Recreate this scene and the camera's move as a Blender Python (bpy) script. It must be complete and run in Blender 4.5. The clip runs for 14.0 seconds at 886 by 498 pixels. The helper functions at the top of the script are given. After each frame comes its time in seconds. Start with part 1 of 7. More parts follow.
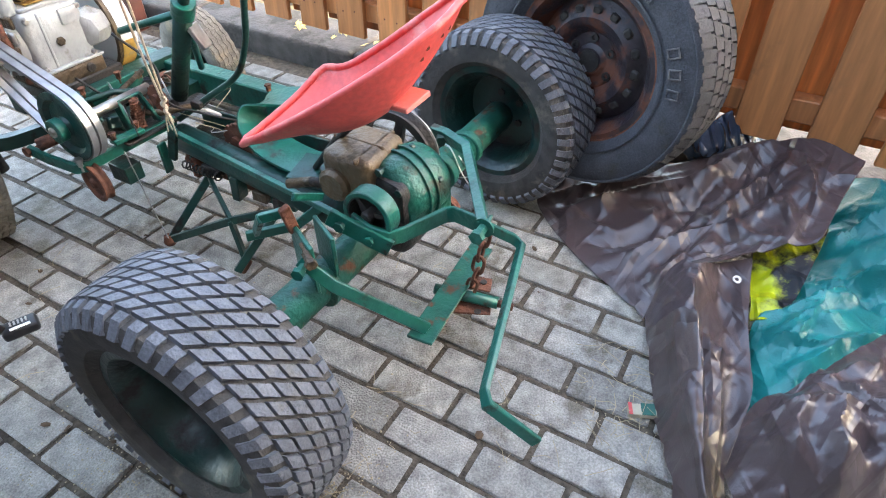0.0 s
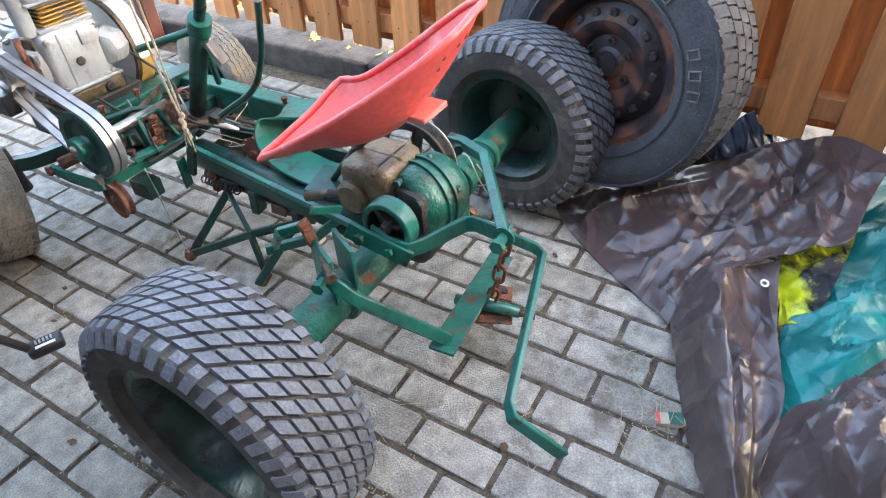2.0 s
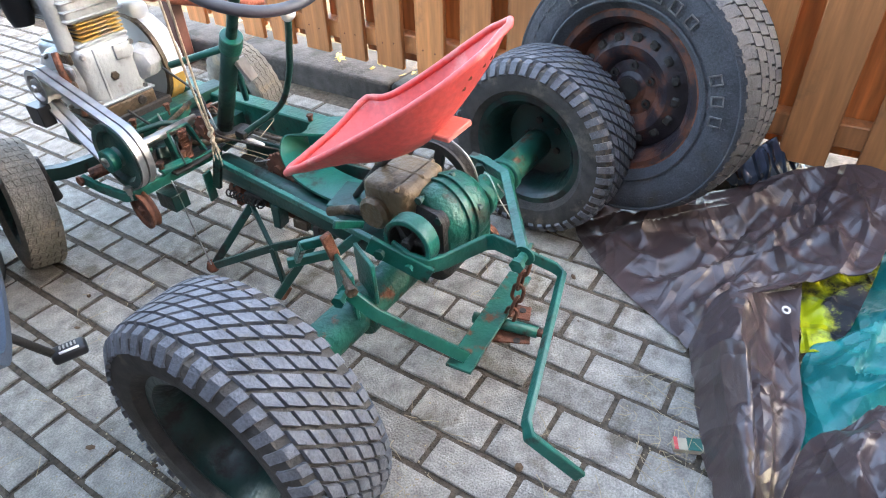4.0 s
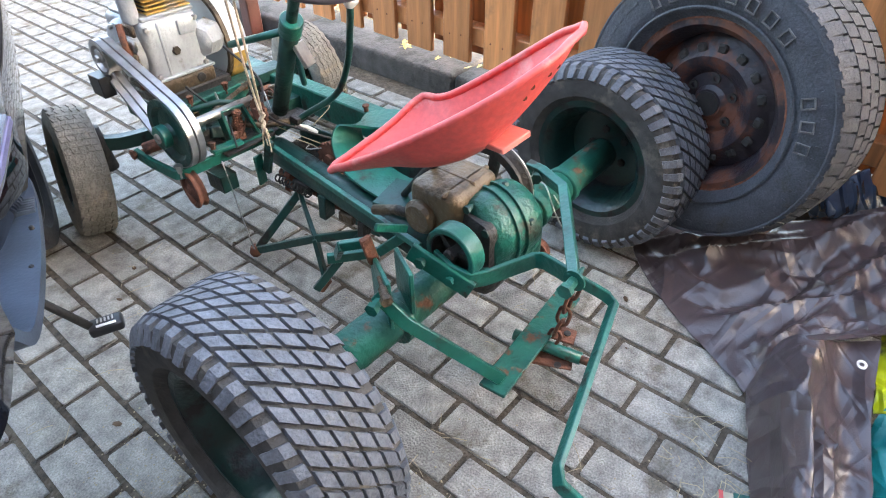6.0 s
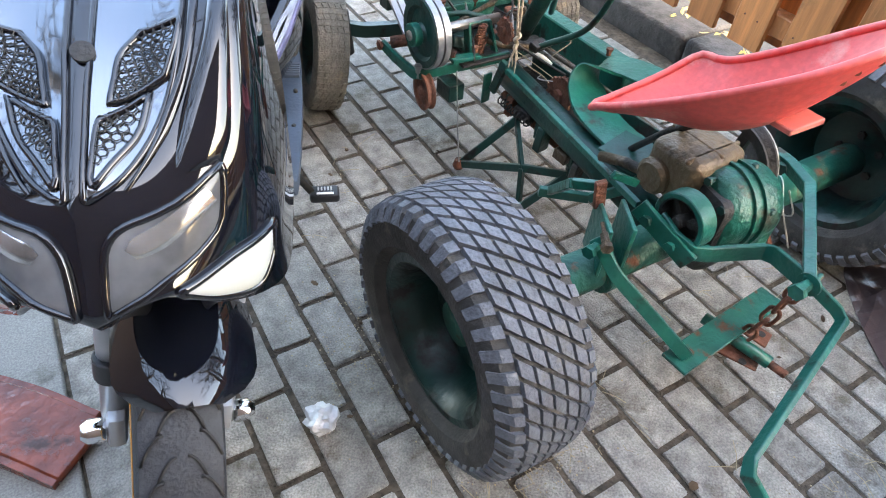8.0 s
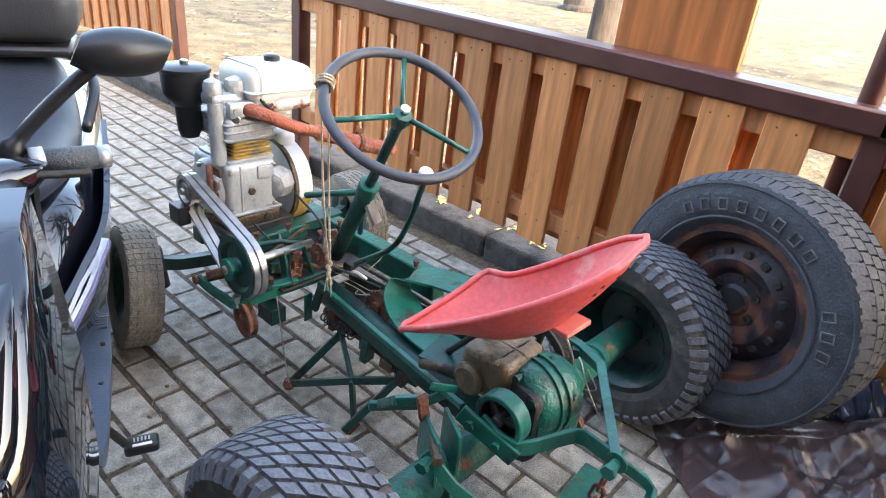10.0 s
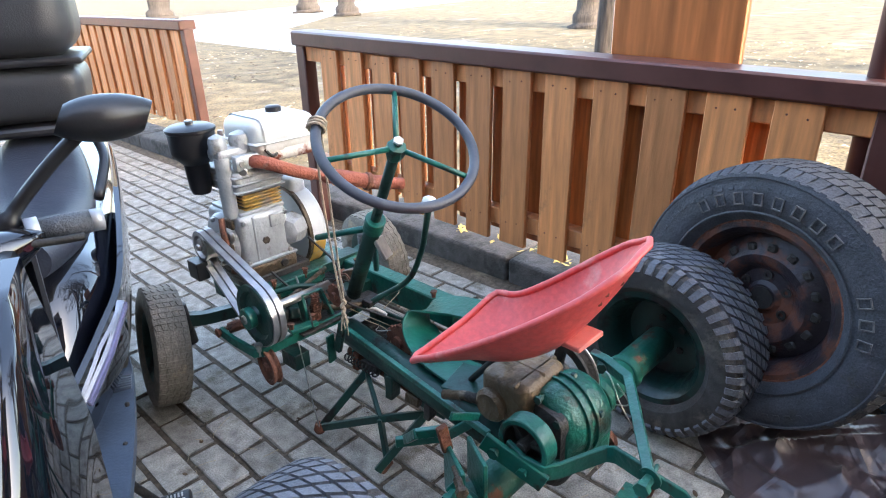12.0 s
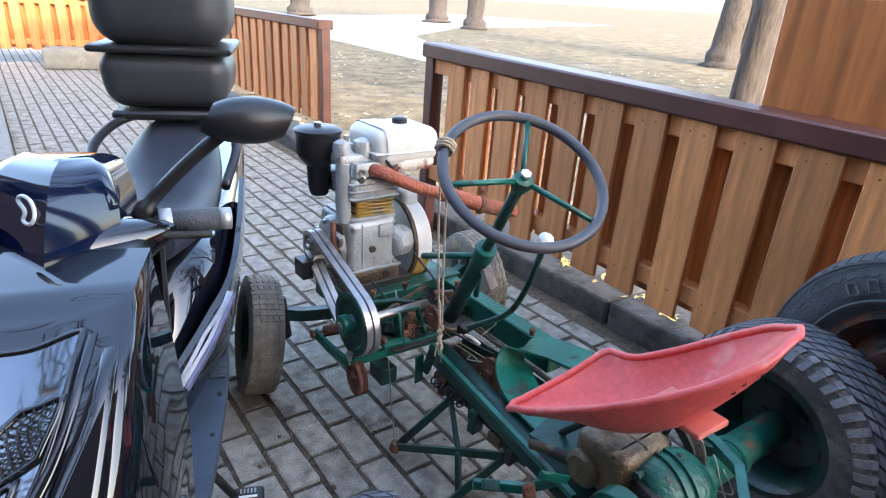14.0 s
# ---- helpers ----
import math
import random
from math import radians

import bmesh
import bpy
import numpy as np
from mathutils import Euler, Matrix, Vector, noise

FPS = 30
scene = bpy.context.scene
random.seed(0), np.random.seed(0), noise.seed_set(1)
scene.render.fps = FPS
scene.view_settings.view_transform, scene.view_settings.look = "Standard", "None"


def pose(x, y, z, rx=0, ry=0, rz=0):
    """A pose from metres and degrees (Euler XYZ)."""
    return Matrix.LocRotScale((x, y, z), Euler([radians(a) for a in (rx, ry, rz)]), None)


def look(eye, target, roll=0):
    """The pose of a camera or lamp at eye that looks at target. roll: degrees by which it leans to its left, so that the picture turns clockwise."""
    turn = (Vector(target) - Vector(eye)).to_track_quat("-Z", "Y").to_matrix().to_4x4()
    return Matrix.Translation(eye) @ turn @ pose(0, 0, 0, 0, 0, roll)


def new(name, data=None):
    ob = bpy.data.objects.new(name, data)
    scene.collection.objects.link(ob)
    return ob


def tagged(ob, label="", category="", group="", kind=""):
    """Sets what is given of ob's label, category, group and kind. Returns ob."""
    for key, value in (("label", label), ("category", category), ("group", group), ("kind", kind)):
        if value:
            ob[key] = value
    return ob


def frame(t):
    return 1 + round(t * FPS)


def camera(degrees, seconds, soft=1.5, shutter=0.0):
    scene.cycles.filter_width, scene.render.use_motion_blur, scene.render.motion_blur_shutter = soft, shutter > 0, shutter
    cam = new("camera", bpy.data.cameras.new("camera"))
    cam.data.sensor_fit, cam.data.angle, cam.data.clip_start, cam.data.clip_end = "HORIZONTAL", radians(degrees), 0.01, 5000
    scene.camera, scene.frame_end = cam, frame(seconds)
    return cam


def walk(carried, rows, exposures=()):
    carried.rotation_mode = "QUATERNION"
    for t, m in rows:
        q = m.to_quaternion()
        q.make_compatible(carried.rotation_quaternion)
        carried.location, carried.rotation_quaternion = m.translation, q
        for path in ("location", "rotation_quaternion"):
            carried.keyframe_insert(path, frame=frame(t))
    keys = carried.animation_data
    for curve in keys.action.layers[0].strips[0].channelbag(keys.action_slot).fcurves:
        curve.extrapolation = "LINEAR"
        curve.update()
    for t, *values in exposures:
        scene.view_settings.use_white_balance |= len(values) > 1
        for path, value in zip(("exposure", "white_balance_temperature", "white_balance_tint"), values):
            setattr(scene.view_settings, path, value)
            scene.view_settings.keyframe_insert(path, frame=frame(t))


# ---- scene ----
# camera and its way: x right towards the fence, y ahead along the tractor, z up
cam = camera(71.5, 14.0, soft=1.1)
PATH = [
    (0.0, -0.6630, -0.5986, 1.1604, 49.38, 0.57, -59.86),
    (0.5, -0.6582, -0.5989, 1.1586, 49.66, 1.44, -60.31),
    (1.0, -0.6573, -0.5934, 1.1574, 49.68, 1.75, -60.25),
    (1.5, -0.6526, -0.5865, 1.1637, 49.88, 2.11, -59.52),
    (2.0, -0.6512, -0.5872, 1.1601, 49.89, 2.59, -59.38),
    (4.3, -0.6672, -0.5853, 1.1602, 52.39, 2.02, -56.31),
    (4.5, -0.6424, -0.5799, 1.1469, 52.41, 1.76, -54.91),
    (5.0, -0.6010, -0.5739, 1.1471, 52.65, 1.08, -53.64),
    (5.5, -0.5929, -0.5594, 1.1568, 52.89, 0.95, -51.82),
    (6.0, -0.5891, -0.5479, 1.1509, 51.06, 1.05, -50.11),
    (6.5, -0.6066, -0.5091, 1.1382, 49.52, -0.54, -45.92),
    (7.0, -0.6754, -0.4561, 1.1375, 46.04, -2.27, -36.80),
    (7.5, -0.7091, -0.4483, 1.1529, 44.52, -1.62, -29.96),
    (8.0, -0.7449, -0.4565, 1.1478, 45.35, -3.52, -30.58),
    (8.5, -0.7636, -0.4598, 1.1894, 52.76, -6.04, -40.21),
    (9.0, -0.7290, -0.4626, 1.2249, 59.44, -7.97, -44.45),
    (9.2, -0.7231, -0.4613, 1.2338, 60.64, -7.86, -45.46),
    (11.3, -0.7147, -0.5164, 1.2557, 66.69, -0.41, -46.15),
    (11.5, -0.6912, -0.5176, 1.2462, 66.88, 0.56, -45.95),
    (12.0, -0.6672, -0.5245, 1.2376, 66.43, 1.75, -46.45),
    (12.5, -0.6533, -0.5177, 1.2285, 65.30, 1.65, -46.08),
    (13.0, -0.6688, -0.4952, 1.2382, 65.47, 0.38, -43.29),
    (13.5, -0.6625, -0.4565, 1.2474, 67.08, -1.45, -38.05),
    (14.0, -0.6585, -0.4404, 1.2531, 67.62, -3.23, -35.33),
]
walk(cam, [(t, pose(x, y, z, rx, ry, rz)) for t, x, y, z, rx, ry, rz in PATH], exposures=[(0.0, 4.07, 7500, 10), (5.0, 4.1, 7400, 10), (7.5, 3.95, 7700, 10), (8.5, 3.98, 7600, 10), (9.0, 3.89, 7500, 10), (11.5, 3.47, 7200, 10), (12.5, 3.45, 6600, 10), (13.3, 3.38, 6600, 10), (14.0, 3.19, 6600, 10)])

# ---- world and sun: an unseen house wall put behind the camera shades the yard, the park beyond the fence in the sun
SUN_ELEV, SUN_TURN = 30.0, 178.4
world = bpy.data.worlds.new("sky")
scene.world = world
world.use_nodes = True
wn = world.node_tree.nodes
sky = wn.new("ShaderNodeTexSky")
sky.sky_type = 'NISHITA'
sky.sun_disc = False
sky.sun_elevation = radians(SUN_ELEV)
sky.sun_rotation = radians(-SUN_TURN)
sky.air_density, sky.dust_density, sky.ozone_density = 1.0, 2.5, 1.0
world.node_tree.links.new(sky.outputs[0], wn["Background"].inputs[0])
wn["Background"].inputs[1].default_value = 0.15
sun = new("sun", bpy.data.lights.new("sun", "SUN"))
sun.data.energy, sun.data.angle, sun.data.color = 0.85, radians(0.6), (1.0, 0.93, 0.84)
a, e = radians(SUN_TURN), radians(SUN_ELEV)
sun_way = Vector((-math.sin(a) * math.cos(e), math.cos(a) * math.cos(e), math.sin(e)))
sun.matrix_world = look((0, 0, 0), -sun_way)


# ---- materials
def material(name, color, rough=0.6, metal=0.0, vary=0.25, scale=12.0, stain=None, stain_amount=0.4, stain_scale=5.0,
             bump=0.15, bump_scale=60.0, coat=0.0, island=0.0, stretch=(1, 1, 1), spec=0.5, world_map=False, speck=0.0, speck_scale=380.0):
    m = bpy.data.materials.new(name)
    m.use_nodes = True
    n, l = m.node_tree.nodes, m.node_tree.links
    p = n["Principled BSDF"]
    tc = n.new("ShaderNodeTexCoord")
    mp = n.new("ShaderNodeMapping")
    mp.inputs["Scale"].default_value = stretch
    place = tc.outputs["Object"]
    if world_map:
        place = n.new("ShaderNodeNewGeometry").outputs["Position"]
    l.new(place, mp.inputs[0])
    n1 = n.new("ShaderNodeTexNoise")
    n1.inputs["Scale"].default_value, n1.inputs["Detail"].default_value = scale, 6.0
    l.new(mp.outputs[0], n1.inputs[0])
    r1 = n.new("ShaderNodeMapRange")
    r1.inputs[1].default_value, r1.inputs[2].default_value = 0.3, 0.7
    r1.inputs[3].default_value, r1.inputs[4].default_value = 1 - vary, 1 + vary
    l.new(n1.outputs["Fac"], r1.inputs[0])
    mul = n.new("ShaderNodeVectorMath")
    mul.operation = 'SCALE'
    mul.inputs[0].default_value = color
    l.new(r1.outputs[0], mul.inputs["Scale"])
    out = mul.outputs[0]
    if island:
        ri = n.new("ShaderNodeObjectInfo")
        r2 = n.new("ShaderNodeMapRange")
        r2.inputs[3].default_value, r2.inputs[4].default_value = 1 - island, 1 + island
        l.new(ri.outputs["Random"], r2.inputs[0])
        m2 = n.new("ShaderNodeVectorMath")
        m2.operation = 'SCALE'
        l.new(out, m2.inputs[0])
        l.new(r2.outputs[0], m2.inputs["Scale"])
        out = m2.outputs[0]
    rg = None
    if stain:
        n2 = n.new("ShaderNodeTexNoise")
        n2.inputs["Scale"].default_value, n2.inputs["Detail"].default_value = stain_scale, 8.0
        n2.inputs["Roughness"].default_value = 0.65
        l.new(place, n2.inputs[0])
        cr = n.new("ShaderNodeMapRange")
        t = 0.78 - 0.5 * stain_amount
        cr.inputs[1].default_value, cr.inputs[2].default_value = t, t + 0.1
        l.new(n2.outputs["Fac"], cr.inputs[0])
        mx = n.new("ShaderNodeMix")
        mx.data_type = 'RGBA'
        mx.inputs[7].default_value = (*stain, 1)
        l.new(cr.outputs[0], mx.inputs[0])
        l.new(out, mx.inputs[6])
        out = mx.outputs[2]
        rg = n.new("ShaderNodeMapRange")
        rg.inputs[3].default_value, rg.inputs[4].default_value = rough, min(0.95, rough + 0.35)
        l.new(cr.outputs[0], rg.inputs[0])
        l.new(rg.outputs[0], p.inputs["Roughness"])
    if speck:
        n4 = n.new("ShaderNodeTexNoise")
        n4.inputs["Scale"].default_value, n4.inputs["Detail"].default_value = speck_scale, 2.0
        l.new(place, n4.inputs[0])
        r4 = n.new("ShaderNodeMapRange")
        r4.inputs[1].default_value, r4.inputs[2].default_value = 0.36, 0.64
        r4.inputs[3].default_value, r4.inputs[4].default_value = 1 - speck, 1 + speck
        l.new(n4.outputs["Fac"], r4.inputs[0])
        m4 = n.new("ShaderNodeVectorMath")
        m4.operation = 'SCALE'
        l.new(out, m4.inputs[0])
        l.new(r4.outputs[0], m4.inputs["Scale"])
        out = m4.outputs[0]
    l.new(out, p.inputs["Base Color"])
    if not rg:
        rr = n.new("ShaderNodeMapRange")
        rr.inputs[3].default_value, rr.inputs[4].default_value = max(0.02, rough * 0.85), min(1, rough * 1.15)
        l.new(n1.outputs["Fac"], rr.inputs[0])
        l.new(rr.outputs[0], p.inputs["Roughness"])
    p.inputs["Metallic"].default_value = metal
    p.inputs["Coat Weight"].default_value = coat
    p.inputs["Specular IOR Level"].default_value = spec
    if bump:
        n3 = n.new("ShaderNodeTexNoise")
        n3.inputs["Scale"].default_value, n3.inputs["Detail"].default_value = bump_scale, 5.0
        l.new(mp.outputs[0], n3.inputs[0])
        b = n.new("ShaderNodeBump")
        b.inputs["Strength"].default_value, b.inputs["Distance"].default_value = bump, 0.01
        l.new(n3.outputs["Fac"], b.inputs["Height"])
        l.new(b.outputs[0], p.inputs["Normal"])
    return m


RUST = (0.16, 0.06, 0.03)
M = {}
M["paver"] = material("paver_concrete", (0.33, 0.303, 0.262), 0.85, vary=0.34, scale=22, stain=(0.17, 0.145, 0.11), stain_amount=0.46, stain_scale=6, bump=0.9, bump_scale=230, island=0.2, world_map=True, speck=0.2, speck_scale=240)
M["joint"] = material("joint_soil", (0.092, 0.070, 0.048), 0.95, vary=0.5, scale=60, stain=(0.17, 0.135, 0.09), stain_amount=0.42, stain_scale=9, bump=0.9, bump_scale=150)
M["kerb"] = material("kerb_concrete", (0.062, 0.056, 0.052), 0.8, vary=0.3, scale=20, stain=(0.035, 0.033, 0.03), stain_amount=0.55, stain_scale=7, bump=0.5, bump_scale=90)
M["pine"] = material("fence_pine", (0.57, 0.222, 0.076), 0.5, vary=0.2, scale=9, stain=(0.33, 0.15, 0.062), stain_amount=0.34, stain_scale=4, bump=0.2, bump_scale=40, island=0.26, stretch=(6, 6, 0.6))
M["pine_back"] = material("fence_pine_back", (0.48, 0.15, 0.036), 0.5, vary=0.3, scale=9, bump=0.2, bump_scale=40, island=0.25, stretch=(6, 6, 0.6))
M["brown"] = material("brown_paint", (0.085, 0.028, 0.022), 0.4, vary=0.2, scale=9, bump=0.1, bump_scale=60)
M["green"] = material("green_paint", (0.004, 0.098, 0.070), 0.33, vary=0.3, scale=14, stain=(0.03, 0.028, 0.018), stain_amount=0.42, stain_scale=16, bump=0.25, bump_scale=70)
M["green_rusty"] = material("green_paint_rusty", (0.007, 0.10, 0.07), 0.45, vary=0.3, scale=20, stain=RUST, stain_amount=0.44, stain_scale=24, bump=0.35, bump_scale=90)
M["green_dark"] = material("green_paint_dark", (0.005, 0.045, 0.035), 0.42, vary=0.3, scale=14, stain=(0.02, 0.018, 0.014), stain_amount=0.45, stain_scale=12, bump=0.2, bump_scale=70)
M["red"] = material("red_paint", (0.62, 0.082, 0.072), 0.42, vary=0.15, scale=8, stain=(0.64, 0.24, 0.21), stain_amount=0.42, stain_scale=9, bump=0.18, bump_scale=40, speck=0.08, speck_scale=90)
M["rubber"] = material("tyre_rubber", (0.115, 0.120, 0.132), 0.66, vary=0.25, scale=26, stain=(0.16, 0.15, 0.13), stain_amount=0.42, stain_scale=10, bump=0.35, bump_scale=140, speck=0.12, speck_scale=200)
M["rubber_dusty"] = material("tyre_rubber_dusty", (0.21, 0.19, 0.155), 0.85, vary=0.25, scale=30, stain=(0.32, 0.26, 0.18), stain_amount=0.42, stain_scale=9, bump=0.35, bump_scale=160, speck=0.12, speck_scale=160)
M["rust"] = material("rusty_iron", (0.15, 0.055, 0.03), 0.85, vary=0.45, scale=25, stain=(0.06, 0.03, 0.02), stain_amount=0.5, stain_scale=14, bump=0.6, bump_scale=120)
M["greasy"] = material("greasy_cast_iron", (0.085, 0.058, 0.033), 0.42, metal=0.3, vary=0.4, scale=18, stain=(0.028, 0.022, 0.016), stain_amount=0.5, stain_scale=11, bump=0.5, bump_scale=90)
M["case_brown"] = material("brown_oiled_casting", (0.135, 0.093, 0.052), 0.42, metal=0.15, vary=0.35, scale=18, stain=(0.05, 0.036, 0.022), stain_amount=0.45, stain_scale=12, bump=0.45, bump_scale=90)
M["alu"] = material("grey_engine_paint", (0.37, 0.385, 0.385), 0.38, metal=0.25, vary=0.18, scale=16, stain=(0.15, 0.13, 0.095), stain_amount=0.42, stain_scale=7, bump=0.3, bump_scale=70)
M["white"] = material("white_tank_paint", (0.60, 0.61, 0.585), 0.35, vary=0.08, scale=10, stain=(0.25, 0.07, 0.03), stain_amount=0.24, stain_scale=9, bump=0.12, bump_scale=40)
M["yellow"] = material("worn_yellow_paint", (0.44, 0.27, 0.06), 0.5, vary=0.2, scale=14, stain=(0.26, 0.23, 0.18), stain_amount=0.5, stain_scale=12, bump=0.2)
M["black"] = material("black_plastic", (0.015, 0.015, 0.017), 0.4, vary=0.2, scale=20, bump=0.04, bump_scale=200)
# grease black; also put in for the shade of holes, gaps and recesses
M["dark"] = material("dark_grease_and_shade", (0.022, 0.019, 0.016), 0.6, vary=0.4, scale=25, bump=0.4, bump_scale=100)
M["gloss"] = material("gloss_black_lacquer", (0.005, 0.006, 0.010), 0.04, vary=0.1, scale=6, bump=0.0, spec=0.6, coat=0.5)
M["grey_plastic"] = material("grey_plastic", (0.045, 0.062, 0.088), 0.4, vary=0.2, scale=15, stain=(0.10, 0.095, 0.085), stain_amount=0.3, stain_scale=8, bump=0.1, bump_scale=150)
M["chrome"] = material("chrome", (0.75, 0.75, 0.76), 0.15, metal=1.0, vary=0.05, bump=0.0)
M["steel"] = material("worn_steel", (0.42, 0.40, 0.37), 0.35, metal=0.9, vary=0.3, scale=30, stain=(0.12, 0.08, 0.05), stain_amount=0.35, stain_scale=20, bump=0.2)
M["belt"] = material("belt_edge", (0.36, 0.36, 0.36), 0.3, metal=0.7, vary=0.2, scale=30, bump=0.1)
M["tarp"] = material("brown_tarpaulin", (0.066, 0.046, 0.046), 0.30, vary=0.14, scale=6, stain=(0.085, 0.066, 0.062), stain_amount=0.3, stain_scale=5, bump=0.10, bump_scale=260, spec=0.65)
M["turquoise"] = material("turquoise_tarpaulin", (0.0, 0.16, 0.15), 0.34, vary=0.3, scale=8, stain=(0.0, 0.10, 0.10), stain_amount=0.36, stain_scale=5, bump=0.2, bump_scale=220, spec=0.5)
M["bluebag"] = material("navy_plastic_bag", (0.03, 0.05, 0.085), 0.25, vary=0.3, scale=10, bump=0.2, bump_scale=60)
M["yellowbag"] = material("yellow_plastic", (0.55, 0.60, 0.02), 0.35, vary=0.1, scale=8, bump=0.1)
M["rope"] = material("hemp_rope", (0.42, 0.34, 0.24), 0.9, vary=0.3, scale=80, bump=0.6, bump_scale=200)
M["board"] = material("varnished_board", (0.50, 0.165, 0.05), 0.3, vary=0.2, scale=5, bump=0.1, bump_scale=30, stretch=(1, 9, 0.9))
M["grass"] = material("dry_grass", (0.125, 0.092, 0.045), 0.95, vary=0.5, scale=3.0, stain=(0.19, 0.165, 0.13), stain_amount=0.42, stain_scale=0.7, bump=0.8, bump_scale=20, world_map=True, speck=0.4, speck_scale=40)
M["path"] = material("park_path", (0.29, 0.285, 0.275), 0.85, vary=0.15, scale=2, stain=(0.20, 0.185, 0.16), stain_amount=0.4, stain_scale=0.8, bump=0.2, bump_scale=50, world_map=True, speck=0.15, speck_scale=30)
M["bark"] = material("tree_bark", (0.06, 0.048, 0.04), 0.95, vary=0.5, scale=12, bump=1.0, bump_scale=14, stretch=(3, 3, 0.5))
M["plaster"] = material("unseen_wall_brown", (0.11, 0.06, 0.04), 0.8, vary=0.25, scale=3, bump=0.3, stretch=(1, 6, 1))
M["wheel_grip"] = material("steering_rim_plastic", (0.055, 0.06, 0.075), 0.5, vary=0.2, scale=20, bump=0.1, bump_scale=120)
# green darkened in the colour itself for the shade inside the rims
M["rim_green"] = material("shade_darkened_green", (0.002, 0.026, 0.022), 0.35, vary=0.4, scale=14, stain=(0.014, 0.010, 0.008), stain_amount=0.55, stain_scale=9, bump=0.2, bump_scale=70)
M["rubber_side"] = material("tyre_carcass_rubber", (0.056, 0.051, 0.046), 0.85, vary=0.3, scale=30, stain=(0.13, 0.115, 0.09), stain_amount=0.45, stain_scale=12, bump=0.3, bump_scale=160)
M["lamp_glint"] = material("lamp_glint_metal", (0.50, 0.50, 0.51), 0.12, metal=0.8, vary=0.5, scale=30, bump=0.0)
M["green_oily"] = material("oily_green_casting", (0.006, 0.10, 0.068), 0.3, vary=0.35, scale=16, stain=(0.045, 0.032, 0.018), stain_amount=0.52, stain_scale=13, bump=0.5, bump_scale=80)
M["knob"] = material("white_plastic", (0.72, 0.71, 0.68), 0.35, vary=0.06, bump=0.05)
M["red_light"] = material("pale_red_paint", (0.62, 0.17, 0.13), 0.5, vary=0.15, scale=14, stain=(0.5, 0.3, 0.25), stain_amount=0.3, stain_scale=14)
M["pipe_red"] = material("red_rusty_pipe", (0.30, 0.085, 0.05), 0.75, vary=0.35, scale=20, stain=(0.28, 0.2, 0.17), stain_amount=0.35, stain_scale=12, bump=0.5, bump_scale=110)
M["white_rusty"] = material("white_paint_rusted", (0.62, 0.60, 0.55), 0.5, vary=0.1, scale=10, stain=(0.2, 0.05, 0.025), stain_amount=0.52, stain_scale=10, bump=0.3)
M["shroud"] = material("pale_grey_sheet_paint", (0.52, 0.55, 0.56), 0.4, vary=0.12, scale=10, stain=(0.3, 0.27, 0.2), stain_amount=0.3, stain_scale=9, bump=0.15)
M["rubber_grey"] = material("weathered_tyre_rubber", (0.052, 0.055, 0.062), 0.7, vary=0.25, scale=18, stain=(0.06, 0.056, 0.05), stain_amount=0.38, stain_scale=8, bump=0.3, bump_scale=140, speck=0.2, speck_scale=240)
M["rubber_dark"] = material("black_tyre_rubber", (0.035, 0.036, 0.04), 0.6, vary=0.25, scale=30, bump=0.25, bump_scale=160)
M["rubber_light"] = material("worn_white_letter_rubber", (0.12, 0.115, 0.11), 0.8, vary=0.5, scale=40, stain=(0.06, 0.06, 0.062), stain_amount=0.45, stain_scale=30, bump=0.3, bump_scale=140)
M["rubber_grip"] = material("grip_rubber", (0.06, 0.065, 0.075), 0.6, vary=0.2, scale=60, bump=0.4, bump_scale=250)
M["rim_dark"] = material("dark_rim_paint", (0.026, 0.02, 0.024), 0.38, vary=0.3, scale=14, stain=(0.13, 0.045, 0.024), stain_amount=0.62, stain_scale=8, bump=0.3, bump_scale=90)
M["gloss_blue"] = material("gloss_lacquer_sky_tint", (0.004, 0.010, 0.034), 0.05, vary=0.1, scale=6, bump=0.0, spec=0.5, coat=0.4)
M["saddle"] = material("seat_vinyl", (0.03, 0.035, 0.05), 0.45, vary=0.15, scale=12, bump=0.25, bump_scale=220)
M["case"] = material("matt_case_plastic", (0.035, 0.038, 0.045), 0.42, vary=0.12, scale=10, bump=0.15, bump_scale=260)
M["lens"] = material("headlamp_lens", (0.13, 0.13, 0.135), 0.07, vary=0.6, scale=9, bump=0.0, coat=0.3, spec=0.4)
M["white_lens"] = material("milky_lens", (0.62, 0.62, 0.55), 0.15, vary=0.06, bump=0.0, coat=0.6)
M["grille"] = material("honeycomb_pockets", (0.22, 0.25, 0.28), 0.22, metal=0.8, vary=0.15, bump=0.0)
M["grille_back"] = material("sky_mirror_metal", (0.20, 0.225, 0.255), 0.06, metal=0.9, vary=0.05, bump=0.0)
M["chrome_trim"] = material("silver_trim", (0.5, 0.52, 0.55), 0.2, metal=0.9, vary=0.1, bump=0.0)
M["lilac"] = material("lilac_ribs", (0.16, 0.16, 0.30), 0.35, vary=0.15, bump=0.5, bump_scale=300)
M["fork"] = material("silver_fork_paint", (0.42, 0.43, 0.44), 0.4, metal=0.5, vary=0.12, scale=14, bump=0.1)
M["orange"] = material("orange_stripe", (0.75, 0.30, 0.02), 0.4, vary=0.1, bump=0.0)
